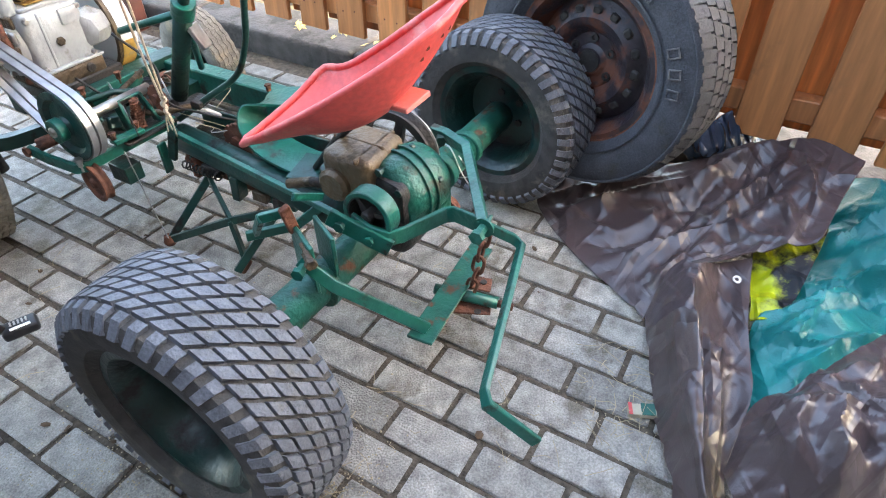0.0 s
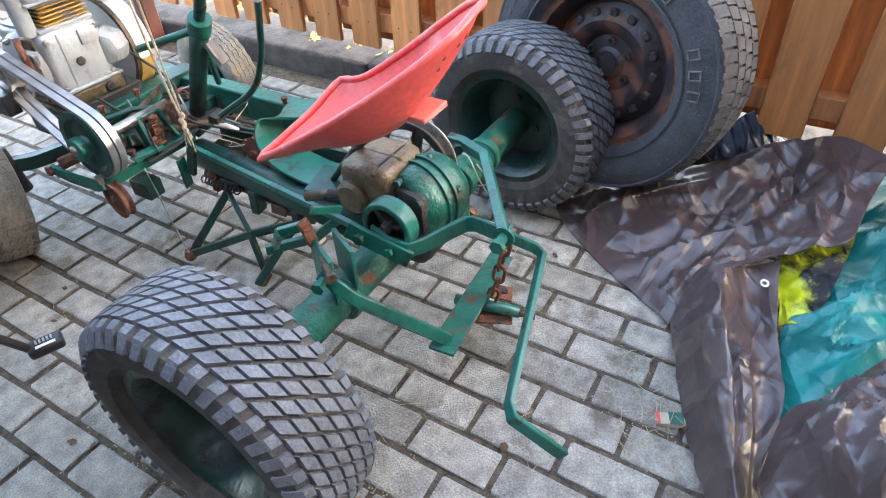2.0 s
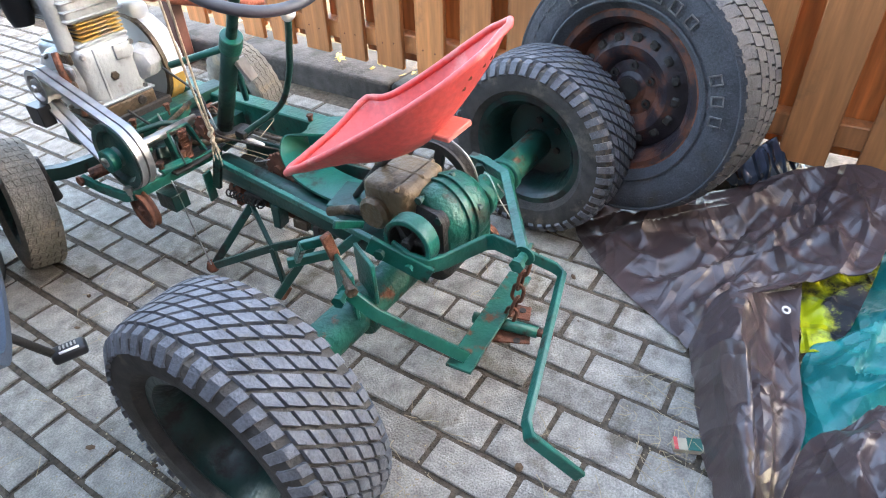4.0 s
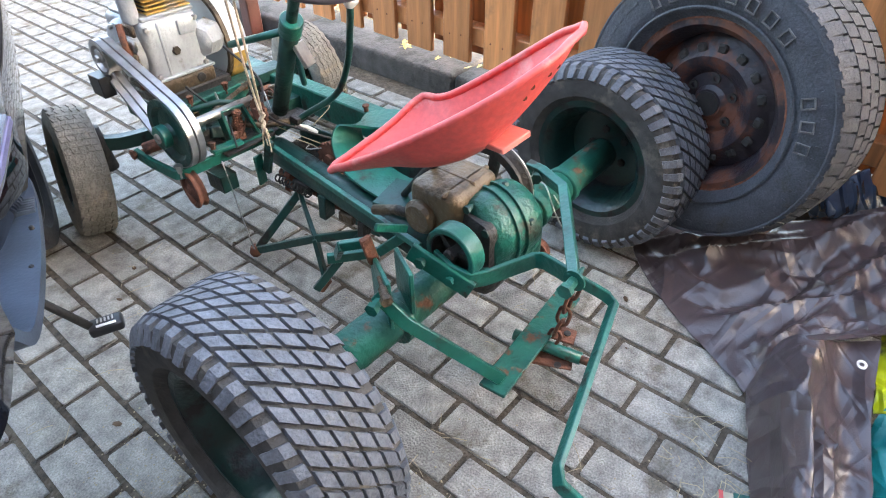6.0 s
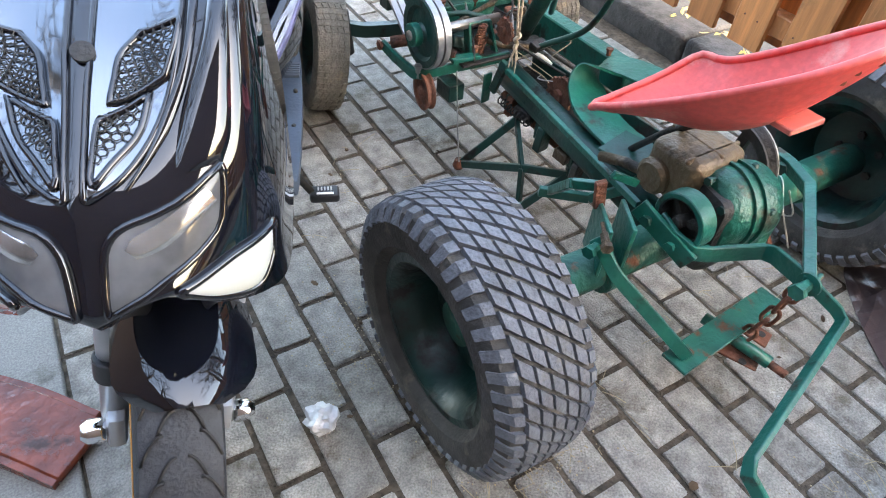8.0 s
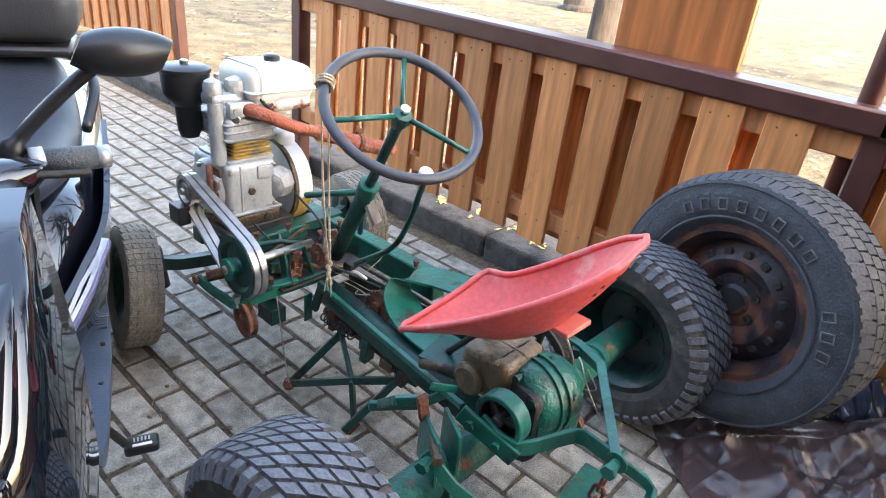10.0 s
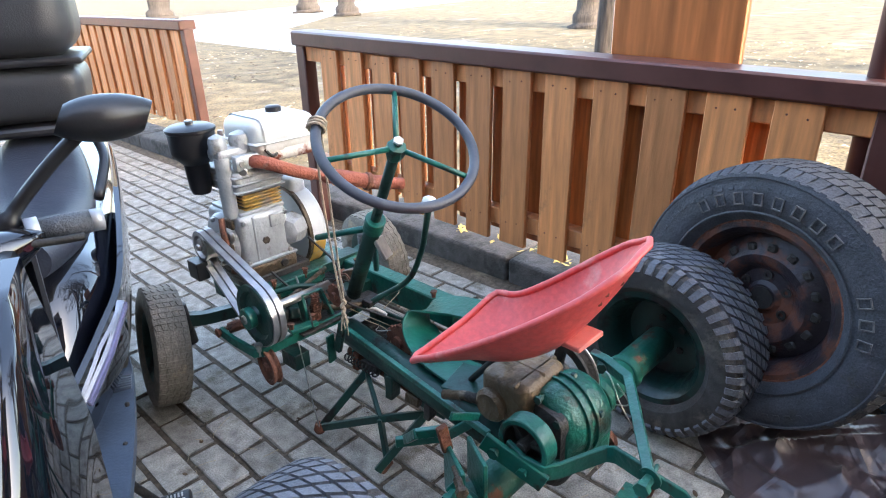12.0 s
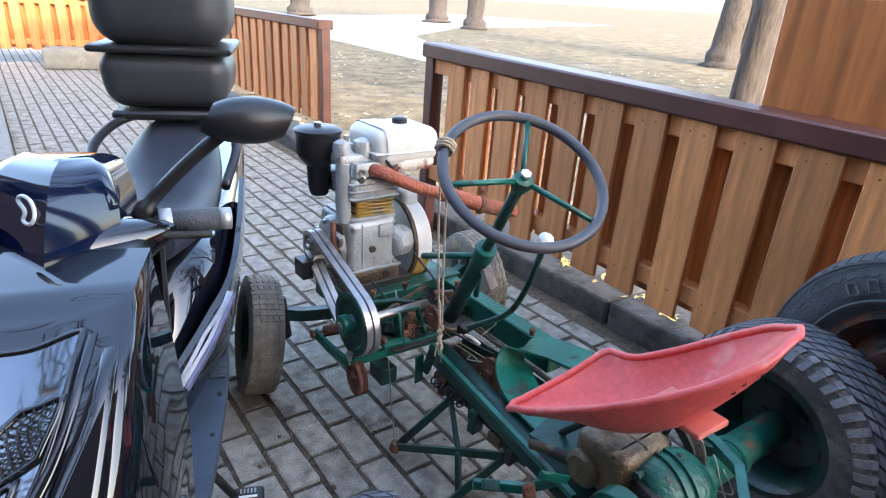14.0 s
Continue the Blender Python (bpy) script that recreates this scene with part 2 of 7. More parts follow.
M["slab"] = material("smooth_concrete", (0.21, 0.20, 0.175), 0.8, vary=0.2, scale=8, stain=(0.12, 0.11, 0.09), stain_amount=0.42, stain_scale=4, bump=0.35, bump_scale=160, world_map=True, speck=0.2, speck_scale=260)
M["clay"] = material("wet_rusty_plate", (0.20, 0.042, 0.02), 0.18, vary=0.45, scale=14, stain=(0.06, 0.022, 0.015), stain_amount=0.45, stain_scale=10, bump=0.5, bump_scale=50)
M["foil"] = material("crumpled_foil", (0.66, 0.65, 0.64), 0.45, metal=0.3, vary=0.15, scale=60, bump=0.4)
M["card"] = material("printed_card", (0.45, 0.38, 0.27), 0.7, vary=0.15, scale=30)
M["bag"] = material("printed_yellow_bag", (0.46, 0.50, 0.015), 0.3, vary=0.08, scale=8, stain=(0.010, 0.011, 0.014), stain_amount=0.66, stain_scale=6, bump=0.1)
M["straw_dark"] = material("leaf_crumbs", (0.09, 0.055, 0.03), 0.9, vary=0.4, bump=0.0)
M["leaf_sunlit"] = material("sunlit_yellow_leaf", (0.55, 0.42, 0.13), 0.7, vary=0.3, bump=0.0)
M["straw"] = material("dry_straw", (0.42, 0.33, 0.2), 0.8, vary=0.3, bump=0.0)


def crumple(m, ways, height):
    """Straight sharp creases of a folded plastic sheet in a few directions, each in patches, as relief over the coarse folds."""
    n, l = m.node_tree.nodes, m.node_tree.links
    geo = n.new("ShaderNodeNewGeometry")
    last = None
    for turn, sc_, am in ways:
        mp = n.new("ShaderNodeMapping")
        mp.inputs["Rotation"].default_value = (0.3 * turn, 0.5 * turn, turn)
        mp.inputs["Location"].default_value = (turn * 3.1, turn * 1.3, turn)
        l.new(geo.outputs["Position"], mp.inputs[0])
        wv = n.new("ShaderNodeTexWave")
        wv.wave_profile = 'TRI'
        wv.inputs["Scale"].default_value = sc_
        wv.inputs["Distortion"].default_value = 5.0
        wv.inputs["Detail"].default_value = 1.0
        wv.inputs["Detail Scale"].default_value = 0.6
        l.new(mp.outputs[0], wv.inputs["Vector"])
        ns = n.new("ShaderNodeTexNoise")
        ns.inputs["Scale"].default_value = 5.5
        l.new(mp.outputs[0], ns.inputs[0])
        rg_ = n.new("ShaderNodeMapRange")
        rg_.inputs[1].default_value, rg_.inputs[2].default_value = 0.40, 0.60
        l.new(ns.outputs["Fac"], rg_.inputs[0])
        mu = n.new("ShaderNodeMath")
        mu.operation = 'MULTIPLY'
        thin = n.new("ShaderNodeMapRange")
        thin.inputs[1].default_value, thin.inputs[2].default_value = 0.68, 1.0
        l.new(wv.outputs["Fac"], thin.inputs[0])
        l.new(thin.outputs[0], mu.inputs[0])
        l.new(rg_.outputs[0], mu.inputs[1])
        bp = n.new("ShaderNodeBump")
        bp.inputs["Strength"].default_value = am
        bp.inputs["Distance"].default_value = height / sc_
        l.new(mu.outputs[0], bp.inputs["Height"])
        if last:
            l.new(last.outputs[0], bp.inputs["Normal"])
        last = bp
    l.new(last.outputs[0], n["Bump"].inputs["Normal"])


def grain(m, turn, scale, low, stretch):
    """Darker growth rings across the colour of a board."""
    n, l = m.node_tree.nodes, m.node_tree.links
    p = n["Principled BSDF"]
    src = p.inputs["Base Color"].links[0].from_socket
    tc = n.new("ShaderNodeTexCoord")
    mp = n.new("ShaderNodeMapping")
    mp.inputs["Rotation"].default_value = turn
    mp.inputs["Scale"].default_value = stretch
    l.new(tc.outputs["Object"], mp.inputs[0])
    wv = n.new("ShaderNodeTexWave")
    wv.wave_type = 'BANDS'
    wv.bands_direction = 'Y'
    wv.inputs["Scale"].default_value = scale
    wv.inputs["Distortion"].default_value = 9.0
    wv.inputs["Detail"].default_value = 2.0
    wv.inputs["Detail Scale"].default_value = 1.2
    l.new(mp.outputs[0], wv.inputs["Vector"])
    r = n.new("ShaderNodeMapRange")
    r.inputs[1].default_value, r.inputs[2].default_value = 0.0, 0.55
    r.inputs[3].default_value, r.inputs[4].default_value = low, 1.05
    l.new(wv.outputs["Fac"], r.inputs[0])
    v = n.new("ShaderNodeVectorMath")
    v.operation = 'SCALE'
    l.new(src, v.inputs[0])
    l.new(r.outputs[0], v.inputs["Scale"])
    l.new(v.outputs[0], p.inputs["Base Color"])


grain(M["board"], (0, 0, 0), 3.2, 0.74, (1, 1, 0.06))
grain(M["pine"], (0, 0, 0), 7.0, 0.88, (1, 1, 0.08))
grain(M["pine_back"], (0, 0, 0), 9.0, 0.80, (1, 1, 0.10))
WAYS = ((0.3, 1.5, 0.8), (1.2, 2.2, 0.8), (2.1, 3.1, 0.7), (2.8, 4.3, 0.6), (0.8, 7.0, 0.5))
crumple(M["tarp"], WAYS, 0.022)
crumple(M["turquoise"], WAYS, 0.020)
crumple(M["bluebag"], ((0.3, 5.0, 1.0), (1.3, 7.0, 1.0), (2.2, 9.0, 0.8)), 0.07)
crumple(M["bag"], ((0.3, 4.0, 1.0), (1.3, 6.0, 0.8)), 0.05)

# ---- mesh helpers
def link(name, bm, mat, parent=None, label="", smooth=True):
    me = bpy.data.meshes.new(name)
    if smooth:
        for f in bm.faces:
            f.smooth = True
        for ed in bm.edges:
            if len(ed.link_faces) == 2 and ed.calc_face_angle(3.2) > 0.62:
                ed.smooth = False
    bm.to_mesh(me)
    bm.free()
    me.materials.append(mat)
    ob = new(name, me)
    if parent is not None:
        ob.parent = parent
        ob.matrix_parent_inverse = Matrix()
    if label:
        ob["label"] = label
    return ob


def part(name, bm, mat, parent, label=""):
    return link(name, bm, mat, parent, label)


def thing(name, at=(0, 0, 0), label="", category="", group="", turn=(0, 0, 0)):
    ob = new(name)
    ob.empty_display_size = 0.05
    ob.matrix_world = pose(*at, *turn)
    return tagged(ob, label, category, group)


def frame_to(p, q, up=(0, 0, 1)):
    """Matrix at p whose z runs to q."""
    z = (Vector(q) - Vector(p)).normalized()
    u = Vector(up)
    if abs(z.dot(u.normalized())) > 0.98:
        u = Vector((1, 0, 0))
    x = u.cross(z).normalized()
    y = z.cross(x)
    m = Matrix((x, y, z)).transposed().to_4x4()
    m.translation = Vector(p)
    return m


def add_box(bm, c, s, m=None, bevel=0.0, seg=1):
    g = bmesh.ops.create_cube(bm, size=1.0)
    vs = g["verts"]
    for v in vs:
        v.co = Vector((v.co.x * s[0] + c[0], v.co.y * s[1] + c[1], v.co.z * s[2] + c[2]))
    if bevel:
        es = list({ed for v in vs for ed in v.link_edges})
        r = bmesh.ops.bevel(bm, geom=es, offset=bevel, segments=seg, affect='EDGES', profile=0.5)
        vs = list({v for f in r["faces"] for v in f.verts} | {v for v in vs if v.is_valid})
    if m is not None:
        bmesh.ops.transform(bm, matrix=m, verts=vs)
    return vs


def box(c, s, bevel=0.003, m=None, seg=1):
    bm = bmesh.new()
    add_box(bm, c, s, m, bevel, seg)
    return bm


def add_tube(bm, pts, r, seg=12, closed=False, caps=True):
    """A round bar along points; r: one radius or one a point."""
    pts = [Vector(p) for p in pts]
    n = len(pts)
    rs = r if isinstance(r, (list, tuple)) else [r] * n
    rings = []
    prev = None
    for i, p in enumerate(pts):
        if closed:
            d = pts[(i + 1) % n] - pts[i - 1]
        else:
            d = pts[min(i + 1, n - 1)] - pts[max(i - 1, 0)]
        d.normalize()
        if prev is None:
            u = Vector((0, 0, 1)) if abs(d.z) < 0.9 else Vector((1, 0, 0))
            x = u.cross(d).normalized()
        else:
            x = (prev - d * prev.dot(d)).normalized()
        prev = x
        y = d.cross(x)
        rings.append([bm.verts.new(p + (x * math.cos(2 * math.pi * k / seg) + y * math.sin(2 * math.pi * k / seg)) * rs[i]) for k in range(seg)])
    for i in range(n if closed else n - 1):
        a, b = rings[i], rings[(i + 1) % n]
        for k in range(seg):
            bm.faces.new((a[k], a[(k + 1) % seg], b[(k + 1) % seg], b[k]))
    if caps and not closed:
        bm.faces.new(list(reversed(rings[0])))
        bm.faces.new(rings[-1])


def tube(pts, r, seg=12, closed=False):
    bm = bmesh.new()
    add_tube(bm, pts, r, seg, closed)
    return bm


def curve_pts(pts, n=8, closed=False):
    """Catmull-Rom through points."""
    p = [Vector(q) for q in pts]
    out = []
    c = len(p)
    for i in range(c if closed else c - 1):
        a = p[i - 1] if (closed or i > 0) else p[0] * 2 - p[1]
        b, d = p[i], p[(i + 1) % c]
        e = p[(i + 2) % c] if (closed or i + 2 < c) else p[-1] * 2 - p[-2]
        for k in range(n):
            t = k / n
            out.append(0.5 * ((2 * b) + (d - a) * t + (2 * a - 5 * b + 4 * d - e) * t * t + (3 * b - a - 3 * d + e) * t ** 3))
    if not closed:
        out.append(p[-1])
    return out


def add_strip(bm, pts, w, h, side=(0, 0, 1)):
    """A flat bar along points: w along side, h across."""
    pts = [Vector(p) for p in pts]
    n = len(pts)
    rings = []
    s0 = Vector(side).normalized()
    for i, p in enumerate(pts):
        d1 = (pts[min(i + 1, n - 1)] - pts[max(i - 1, 0)]).normalized()
        s = (s0 - d1 * s0.dot(d1)).normalized()
        t = d1.cross(s).normalized()
        k = 1.0
        if 0 < i < n - 1:
            c = (pts[i + 1] - p).normalized().dot((p - pts[i - 1]).normalized())
            k = 1 / max(0.5, math.sqrt((1 + c) / 2))
        rings.append([bm.verts.new(p + s * (w / 2 * a) + t * (h / 2 * b * k)) for a, b in ((-1, -1), (1, -1), (1, 1), (-1, 1))])
    for a, b in zip(rings, rings[1:]):
        for k in range(4):
            bm.faces.new((a[k], a[(k + 1) % 4], b[(k + 1) % 4], b[k]))
    bm.faces.new(list(reversed(rings[0])))
    bm.faces.new(rings[-1])


def strip(pts, w, h, side=(0, 0, 1), bevel=0.0015):
    bm = bmesh.new()
    add_strip(bm, pts, w, h, side)
    if bevel:
        bmesh.ops.bevel(bm, geom=list(bm.edges), offset=bevel, segments=1, affect='EDGES')
    bmesh.ops.recalc_face_normals(bm, faces=bm.faces)
    return bm


def add_lathe(bm, prof, seg=32, m=None, closed=False):
    """Turned round z: prof of (radius, z)."""
    rings = []
    for r, z in prof:
        if r < 1e-5:
            v = bm.verts.new((0, 0, z))
            rings.append([v])
        else:
            rings.append([bm.verts.new((r * math.cos(2 * math.pi * k / seg), r * math.sin(2 * math.pi * k / seg), z)) for k in range(seg)])
    pairs = list(zip(rings, rings[1:])) + ([(rings[-1], rings[0])] if closed else [])
    for a, b in pairs:
        for k in range(seg):
            q = [a[k % len(a)], a[(k + 1) % len(a)], b[(k + 1) % len(b)], b[k % len(b)]]
            u = []
            for v in q:
                if v not in u:
                    u.append(v)
            if len(u) > 2:
                bm.faces.new(u)
    vs = [v for r in rings for v in r]
    if m is not None:
        bmesh.ops.transform(bm, matrix=m, verts=vs)
    return vs


def lathe(prof, seg=32, m=None, closed=False):
    bm = bmesh.new()
    add_lathe(bm, prof, seg, m, closed)
    bmesh.ops.recalc_face_normals(bm, faces=bm.faces)
    return bm


def cyl(p, q, r, seg=20, bevel=0.002):
    d = (Vector(q) - Vector(p)).length
    b = min(bevel, r * 0.4, d * 0.3)
    return lathe([(0, 0), (r - b, 0), (r, b), (r, d - b), (r - b, d), (0, d)], seg, frame_to(p, q))


AX = Matrix(((0, 0, 1, 0), (0, 1, 0, 0), (-1, 0, 0, 0), (0, 0, 0, 1)))  # turned axis along x


# ---- ground, kerb, paving
PITCH_Y, PITCH_X, GAP, OFF_Y = 0.1985, 0.1, 0.013, 0.1


bm = bmesh.new()
bmesh.ops.create_grid(bm, x_segments=2, y_segments=2, size=400)
ground = tagged(link("ground", bm, M["grass"]), "dry yellow-brown winter grass with pale bare patches", "ground", kind="structure")
ground.location = (0, 0, -0.03)
bm = box((-2.15, 6.0, -0.017), (7.0, 18.0, 0.02), 0)
bed = tagged(link("pavement", bm, M["joint"]), "grey concrete block paving with dark soil joints", "pavement", kind="structure")

# park paths beyond the fence
bm = bmesh.new()
EDGES = (((6.4, 4.0), (8.2, 4.0)), ((6.7, 10), (8.6, 10)), ((7.0, 14), (9.2, 13.5)), ((7.4, 18), (11, 17.5)), ((9, 24), (16.5, 22.5)), ((14, 31), (22, 24.5)), ((30, 40), (36, 30)))
for a, b in EDGES:
    bm.verts.new((*a, -0.024)), bm.verts.new((*b, -0.024))
bm.verts.ensure_lookup_table()
for i in range(len(EDGES) - 1):
    bm.faces.new([bm.verts[2 * i], bm.verts[2 * i + 1], bm.verts[2 * i + 3], bm.verts[2 * i + 2]])
tagged(link("path", bm, M["path"]), "pale concrete park path in the sun", "path", kind="structure")


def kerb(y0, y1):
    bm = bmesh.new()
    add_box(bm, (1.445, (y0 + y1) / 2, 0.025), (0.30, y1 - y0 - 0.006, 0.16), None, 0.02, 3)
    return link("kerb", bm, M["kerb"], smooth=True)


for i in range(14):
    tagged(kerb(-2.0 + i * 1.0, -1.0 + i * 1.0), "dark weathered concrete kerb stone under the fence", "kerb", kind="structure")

# ---- fence
FX, PLANK_Z0, PLANK_Z1 = 1.20, 0.2, 0.9


def fence(name, origin, turn, y0, y1, pitch=0.19, wide=0.128, first=0.05, rise=0.0, posts=()):
    f = thing(name, origin, "golden pine board fence with dark brown top rail", "fence", turn=(rise, 0, turn))
    y = y0 + first
    pl = box((0, 0, 0), (0.02, wide, PLANK_Z1 - PLANK_Z0), 0.003)
    front = part("plank", pl, M["pine"], f)
    front.location = (0, y + wide / 2, (PLANK_Z0 + PLANK_Z1) / 2)
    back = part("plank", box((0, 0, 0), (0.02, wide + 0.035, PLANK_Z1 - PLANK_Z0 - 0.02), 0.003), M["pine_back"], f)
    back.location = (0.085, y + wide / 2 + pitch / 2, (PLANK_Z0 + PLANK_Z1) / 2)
    rng = random.Random(7)
    while y + pitch + wide < y1:
        y += pitch
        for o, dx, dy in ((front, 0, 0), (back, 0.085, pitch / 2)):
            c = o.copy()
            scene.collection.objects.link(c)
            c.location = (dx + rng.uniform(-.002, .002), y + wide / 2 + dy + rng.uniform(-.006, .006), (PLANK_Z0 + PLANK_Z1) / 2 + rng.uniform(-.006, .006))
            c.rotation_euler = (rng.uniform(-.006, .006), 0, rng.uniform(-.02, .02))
    for z in (0.30, 0.86):
        part("cross_rail", box((0.042, (y0 + y1) / 2, z), (0.06, y1 - y0, 0.07), 0.004), M["pine"], f)
    part("top_rail", box((0.035, (y0 + y1) / 2, 0.935), (0.13, y1 - y0 + 0.06, 0.07), 0.008), M["brown"], f, "dark brown painted top rail")
    if y0 > -1 and y1 < 3:
        me = None
        y = y0 + first
        while y + wide < y1:
            for z in (0.30, 0.86):
                for dy in (0.3, 0.72):
                    if me is None:
                        nb = part("nail", lathe([(0, 0), (0.0035, 0), (0.003, 0.0015), (0, 0.0018)], 8), M["rust"], f)
                        me = nb.data
                    else:
                        nb = new("nail", me)
                        nb.parent = f
                    nb.matrix_local = pose(-0.0105, y + wide * dy, z + 0.004 * math.sin(90 * y + 50 * dy), 0, -90, 0)
            y += pitch
    for y in posts:
        part("post", box((0.035, y, 0.41), (0.075, 0.07, 1.0), 0.006), M["brown"], f, "dark brown painted post")
    return f


fence("fence", (FX, 0, 0.012), 0, -0.29, 2.29, first=0.18, rise=1.2, posts=(2.29, -0.255))
fence("fence", (FX, 0, 0.006), 0, -2.6, -0.30, posts=())
fence("fence", (1.44, 0, 0.065), 0, 4.1, 12.0, posts=(4.1, 12.0))
fence("fence", (0, 10.6, 0), 74, -2.2, 3.4, posts=(3.4,))
ob = thing("post", (FX + 0.06, -0.215, 0), "dark brown round metal post of the fence", "post")
part("pole", tube([(0, 0, 0), (0, 0, 2.4)], 0.028, 16), M["brown"], ob)

ob = thing("wooden_board", (FX + 0.14, 0.37, 0), "orange varnished wooden board leaning outside the fence", "board")
part("handle", box((-0.03, -0.17, 1.20), (0.03, 0.03, 0.02), 0.006), M["chrome"], ob)
part("panel", box((0, 0, 0.645), (0.03, 0.43, 1.33), 0.004), M["board"], ob)
part("pale_edge", box((0, 0, 1.3125), (0.026, 0.424, 0.005), 0.001), M["rope"], ob, "pale top edge")

# ---- unseen house wall, added behind the camera to keep the sun off the yard
tagged(link("wall_house", box((-5.83, -4.2, 4.5), (14.26, 0.4, 9.0), 0), M["plaster"]), "unseen dark brown house wall, placed to shade the yard", "wall", kind="structure")


# unseen wall added on the left so that the lacquer mirrors something dark
tagged(link("wall_yard", box((-5.6, 1.6, 1.9), (0.3, 11.0, 3.84), 0.01), M["plaster"]), "unseen dark brown wall, added for the lacquer to mirror", "wall", kind="structure")


# ---- wheels
def tyre_profile(R, w, rim, n=9, flat=0.80, bulge=0.03):
    """Half round section from one bead to the other, as (radius, x)."""
    h = R - rim
    pts = [(rim - 0.004, -w * 0.36), (rim + 0.01, -w * 0.40), (rim + 0.25 * h, -w * 0.49), (rim + 0.5 * h, -w * 0.515), (rim + 0.78 * h, -w * 0.495),
           (R - 0.03 * R, -w * 0.455)]
    crown = [(R - 0.012 * R, -w * 0.36), (R, -w * 0.18), (R + 0.002, 0)]
    left = pts + crown
    return left + [(r, -x) for r, x in reversed(left[:-1])]


def radius_at(R, w, x):
    u = abs(x) / (w / 2)
    return R - 0.014 * R * max(0, (u - 0.3) / 0.6) ** 2 * 1.6


def turf_tread(bm, R, w, around=46, depth=0.0095):
    """Five columns of slanting blocks between continuous grooves, and lugs on both shoulders."""
    cols = [(-0.335 + 0.137 * k, -0.210 + 0.137 * k, 0.62 * k) for k in range(5)]

    def block(a, b, base, long, slant):
        vs = []
        for top in (0, 1):
            for x, s in ((a, 0), (b, 0), (b, 1), (a, 1)):
                t = base + 0.07 + long * s + slant * (x - a) / 0.137
                inset = 0.0016 if top else 0
                ang = 2 * math.pi * t / around + (-inset if s else inset) / R
                X = x * w - math.copysign(inset, x - (a + b) / 2)
                r = radius_at(R, w, X) - 0.004 + (depth + 0.004) * top
                vs.append(bm.verts.new((r * math.cos(ang), r * math.sin(ang), X)))
        for q in ((4, 5, 6, 7), (0, 1, 5, 4), (1, 2, 6, 5), (2, 3, 7, 6), (3, 0, 4, 7)):
            bm.faces.new([vs[i] for i in q])

    for a, b, off in cols:
        for k in range(around):
            block(a, b, k + off, 0.81, 0.62)
    # shoulder lugs, which run over the edge and down the side
    for sgn in (-1, 1):
        for k in range(around):
            long = 0.55
            sec = ((R + 0.006, 0.355), (R + 0.001, 0.44), (R - 0.026, 0.535), (R - 0.036, 0.47), (R - 0.012, 0.40), (R - 0.010, 0.355))
            vs = []
            for s in (0, 1):
                for r, x in sec:
                    t = k + (0.2 if sgn > 0 else 0.7) + long * s + 0.25 * sgn * (x - 0.3) / 0.2
                    ang = 2 * math.pi * t / around
                    vs.append(bm.verts.new((r * math.cos(ang), r * math.sin(ang), sgn * x * w)))
            n = len(sec)
            bm.faces.new(vs[:n]), bm.faces.new(vs[n:])
            for i in range(n):
                bm.faces.new([vs[i], vs[(i + 1) % n], vs[n + (i + 1) % n], vs[n + i]])
    bmesh.ops.recalc_face_normals(bm, faces=bm.faces)


def rim_profile(rim, w, dish):
    return [(rim - 0.008, -w * 0.40), (rim + 0.012, -w * 0.395), (rim + 0.012, -w * 0.375), (rim - 0.006, -w * 0.37), (rim - 0.02, -w * 0.30), (rim - 0.03, -w * 0.1),
            (rim - 0.03, w * 0.1), (rim - 0.02, w * 0.30), (rim - 0.006, w * 0.37), (rim + 0.012, w * 0.375), (rim + 0.012, w * 0.395), (rim - 0.008, w * 0.40),
            (rim - 0.026, w * 0.30), (rim - 0.036, w * 0.1), (rim - 0.04, dish + 0.006), (0.06, dish + 0.012), (0.0, dish + 0.012), (0.0, dish), (0.06, dish),
            (rim - 0.044, dish - 0.006), (rim - 0.036, -w * 0.1), (rim - 0.026, -w * 0.30)]


def rear_wheel(parent, m, R, w, dish):
    rim = R * 0.585
    m = m @ AX
    t = part("tyre", lathe(tyre_profile(R - 0.012, w, rim), 72, m), M["rubber_side"], parent, "worn black turf tyre with block tread")
    bm = bmesh.new()
    turf_tread(bm, R - 0.012, w)
    bmesh.ops.transform(bm, matrix=m, verts=bm.verts)
    part("tread", bm, M["rubber"], t)
    r = part("rim", lathe(rim_profile(rim, w, dish), 48, m, True), M["rim_green"], t, "green steel rim coloured dark for its shaded inside, rust along its edge")
    for k in range(5):
        an = 2 * math.pi * k / 5 + 0.3
        for z in (dish + 0.012, dish - 0.008):
            part("wheel_bolt", lathe([(0, 0), (0.011, 0), (0.011, 0.008), (0, 0.008)], 6, m @ pose(0.055 * math.cos(an), 0.055 * math.sin(an), z)), M["dark"], t)
    part("rim_edge", lathe([(rim + 0.013, -w * 0.398), (rim + 0.017, -w * 0.392), (rim + 0.013, -w * 0.37), (rim + 0.006, -w * 0.38)], 48, m, True), M["rust"], t)
    return t

# ---- garden tractor
tractor = thing("garden_tractor", (0, 0, 0), "home-built green garden tractor with a grey engine and red pan seat", "tractor")
T_ = tractor
V = Vector


def bar(name, p, q, w, h, mat="green", side=(0, 0, 1), parent=None, label=""):
    return part(name, strip([p, q], w, h, side), M[mat], parent or T_, label)


def rod(name, pts, r, mat="green", parent=None, seg=10, label="", smooth=0):
    return part(name, tube(curve_pts(pts, smooth) if smooth else pts, r, seg), M[mat], parent or T_, label)


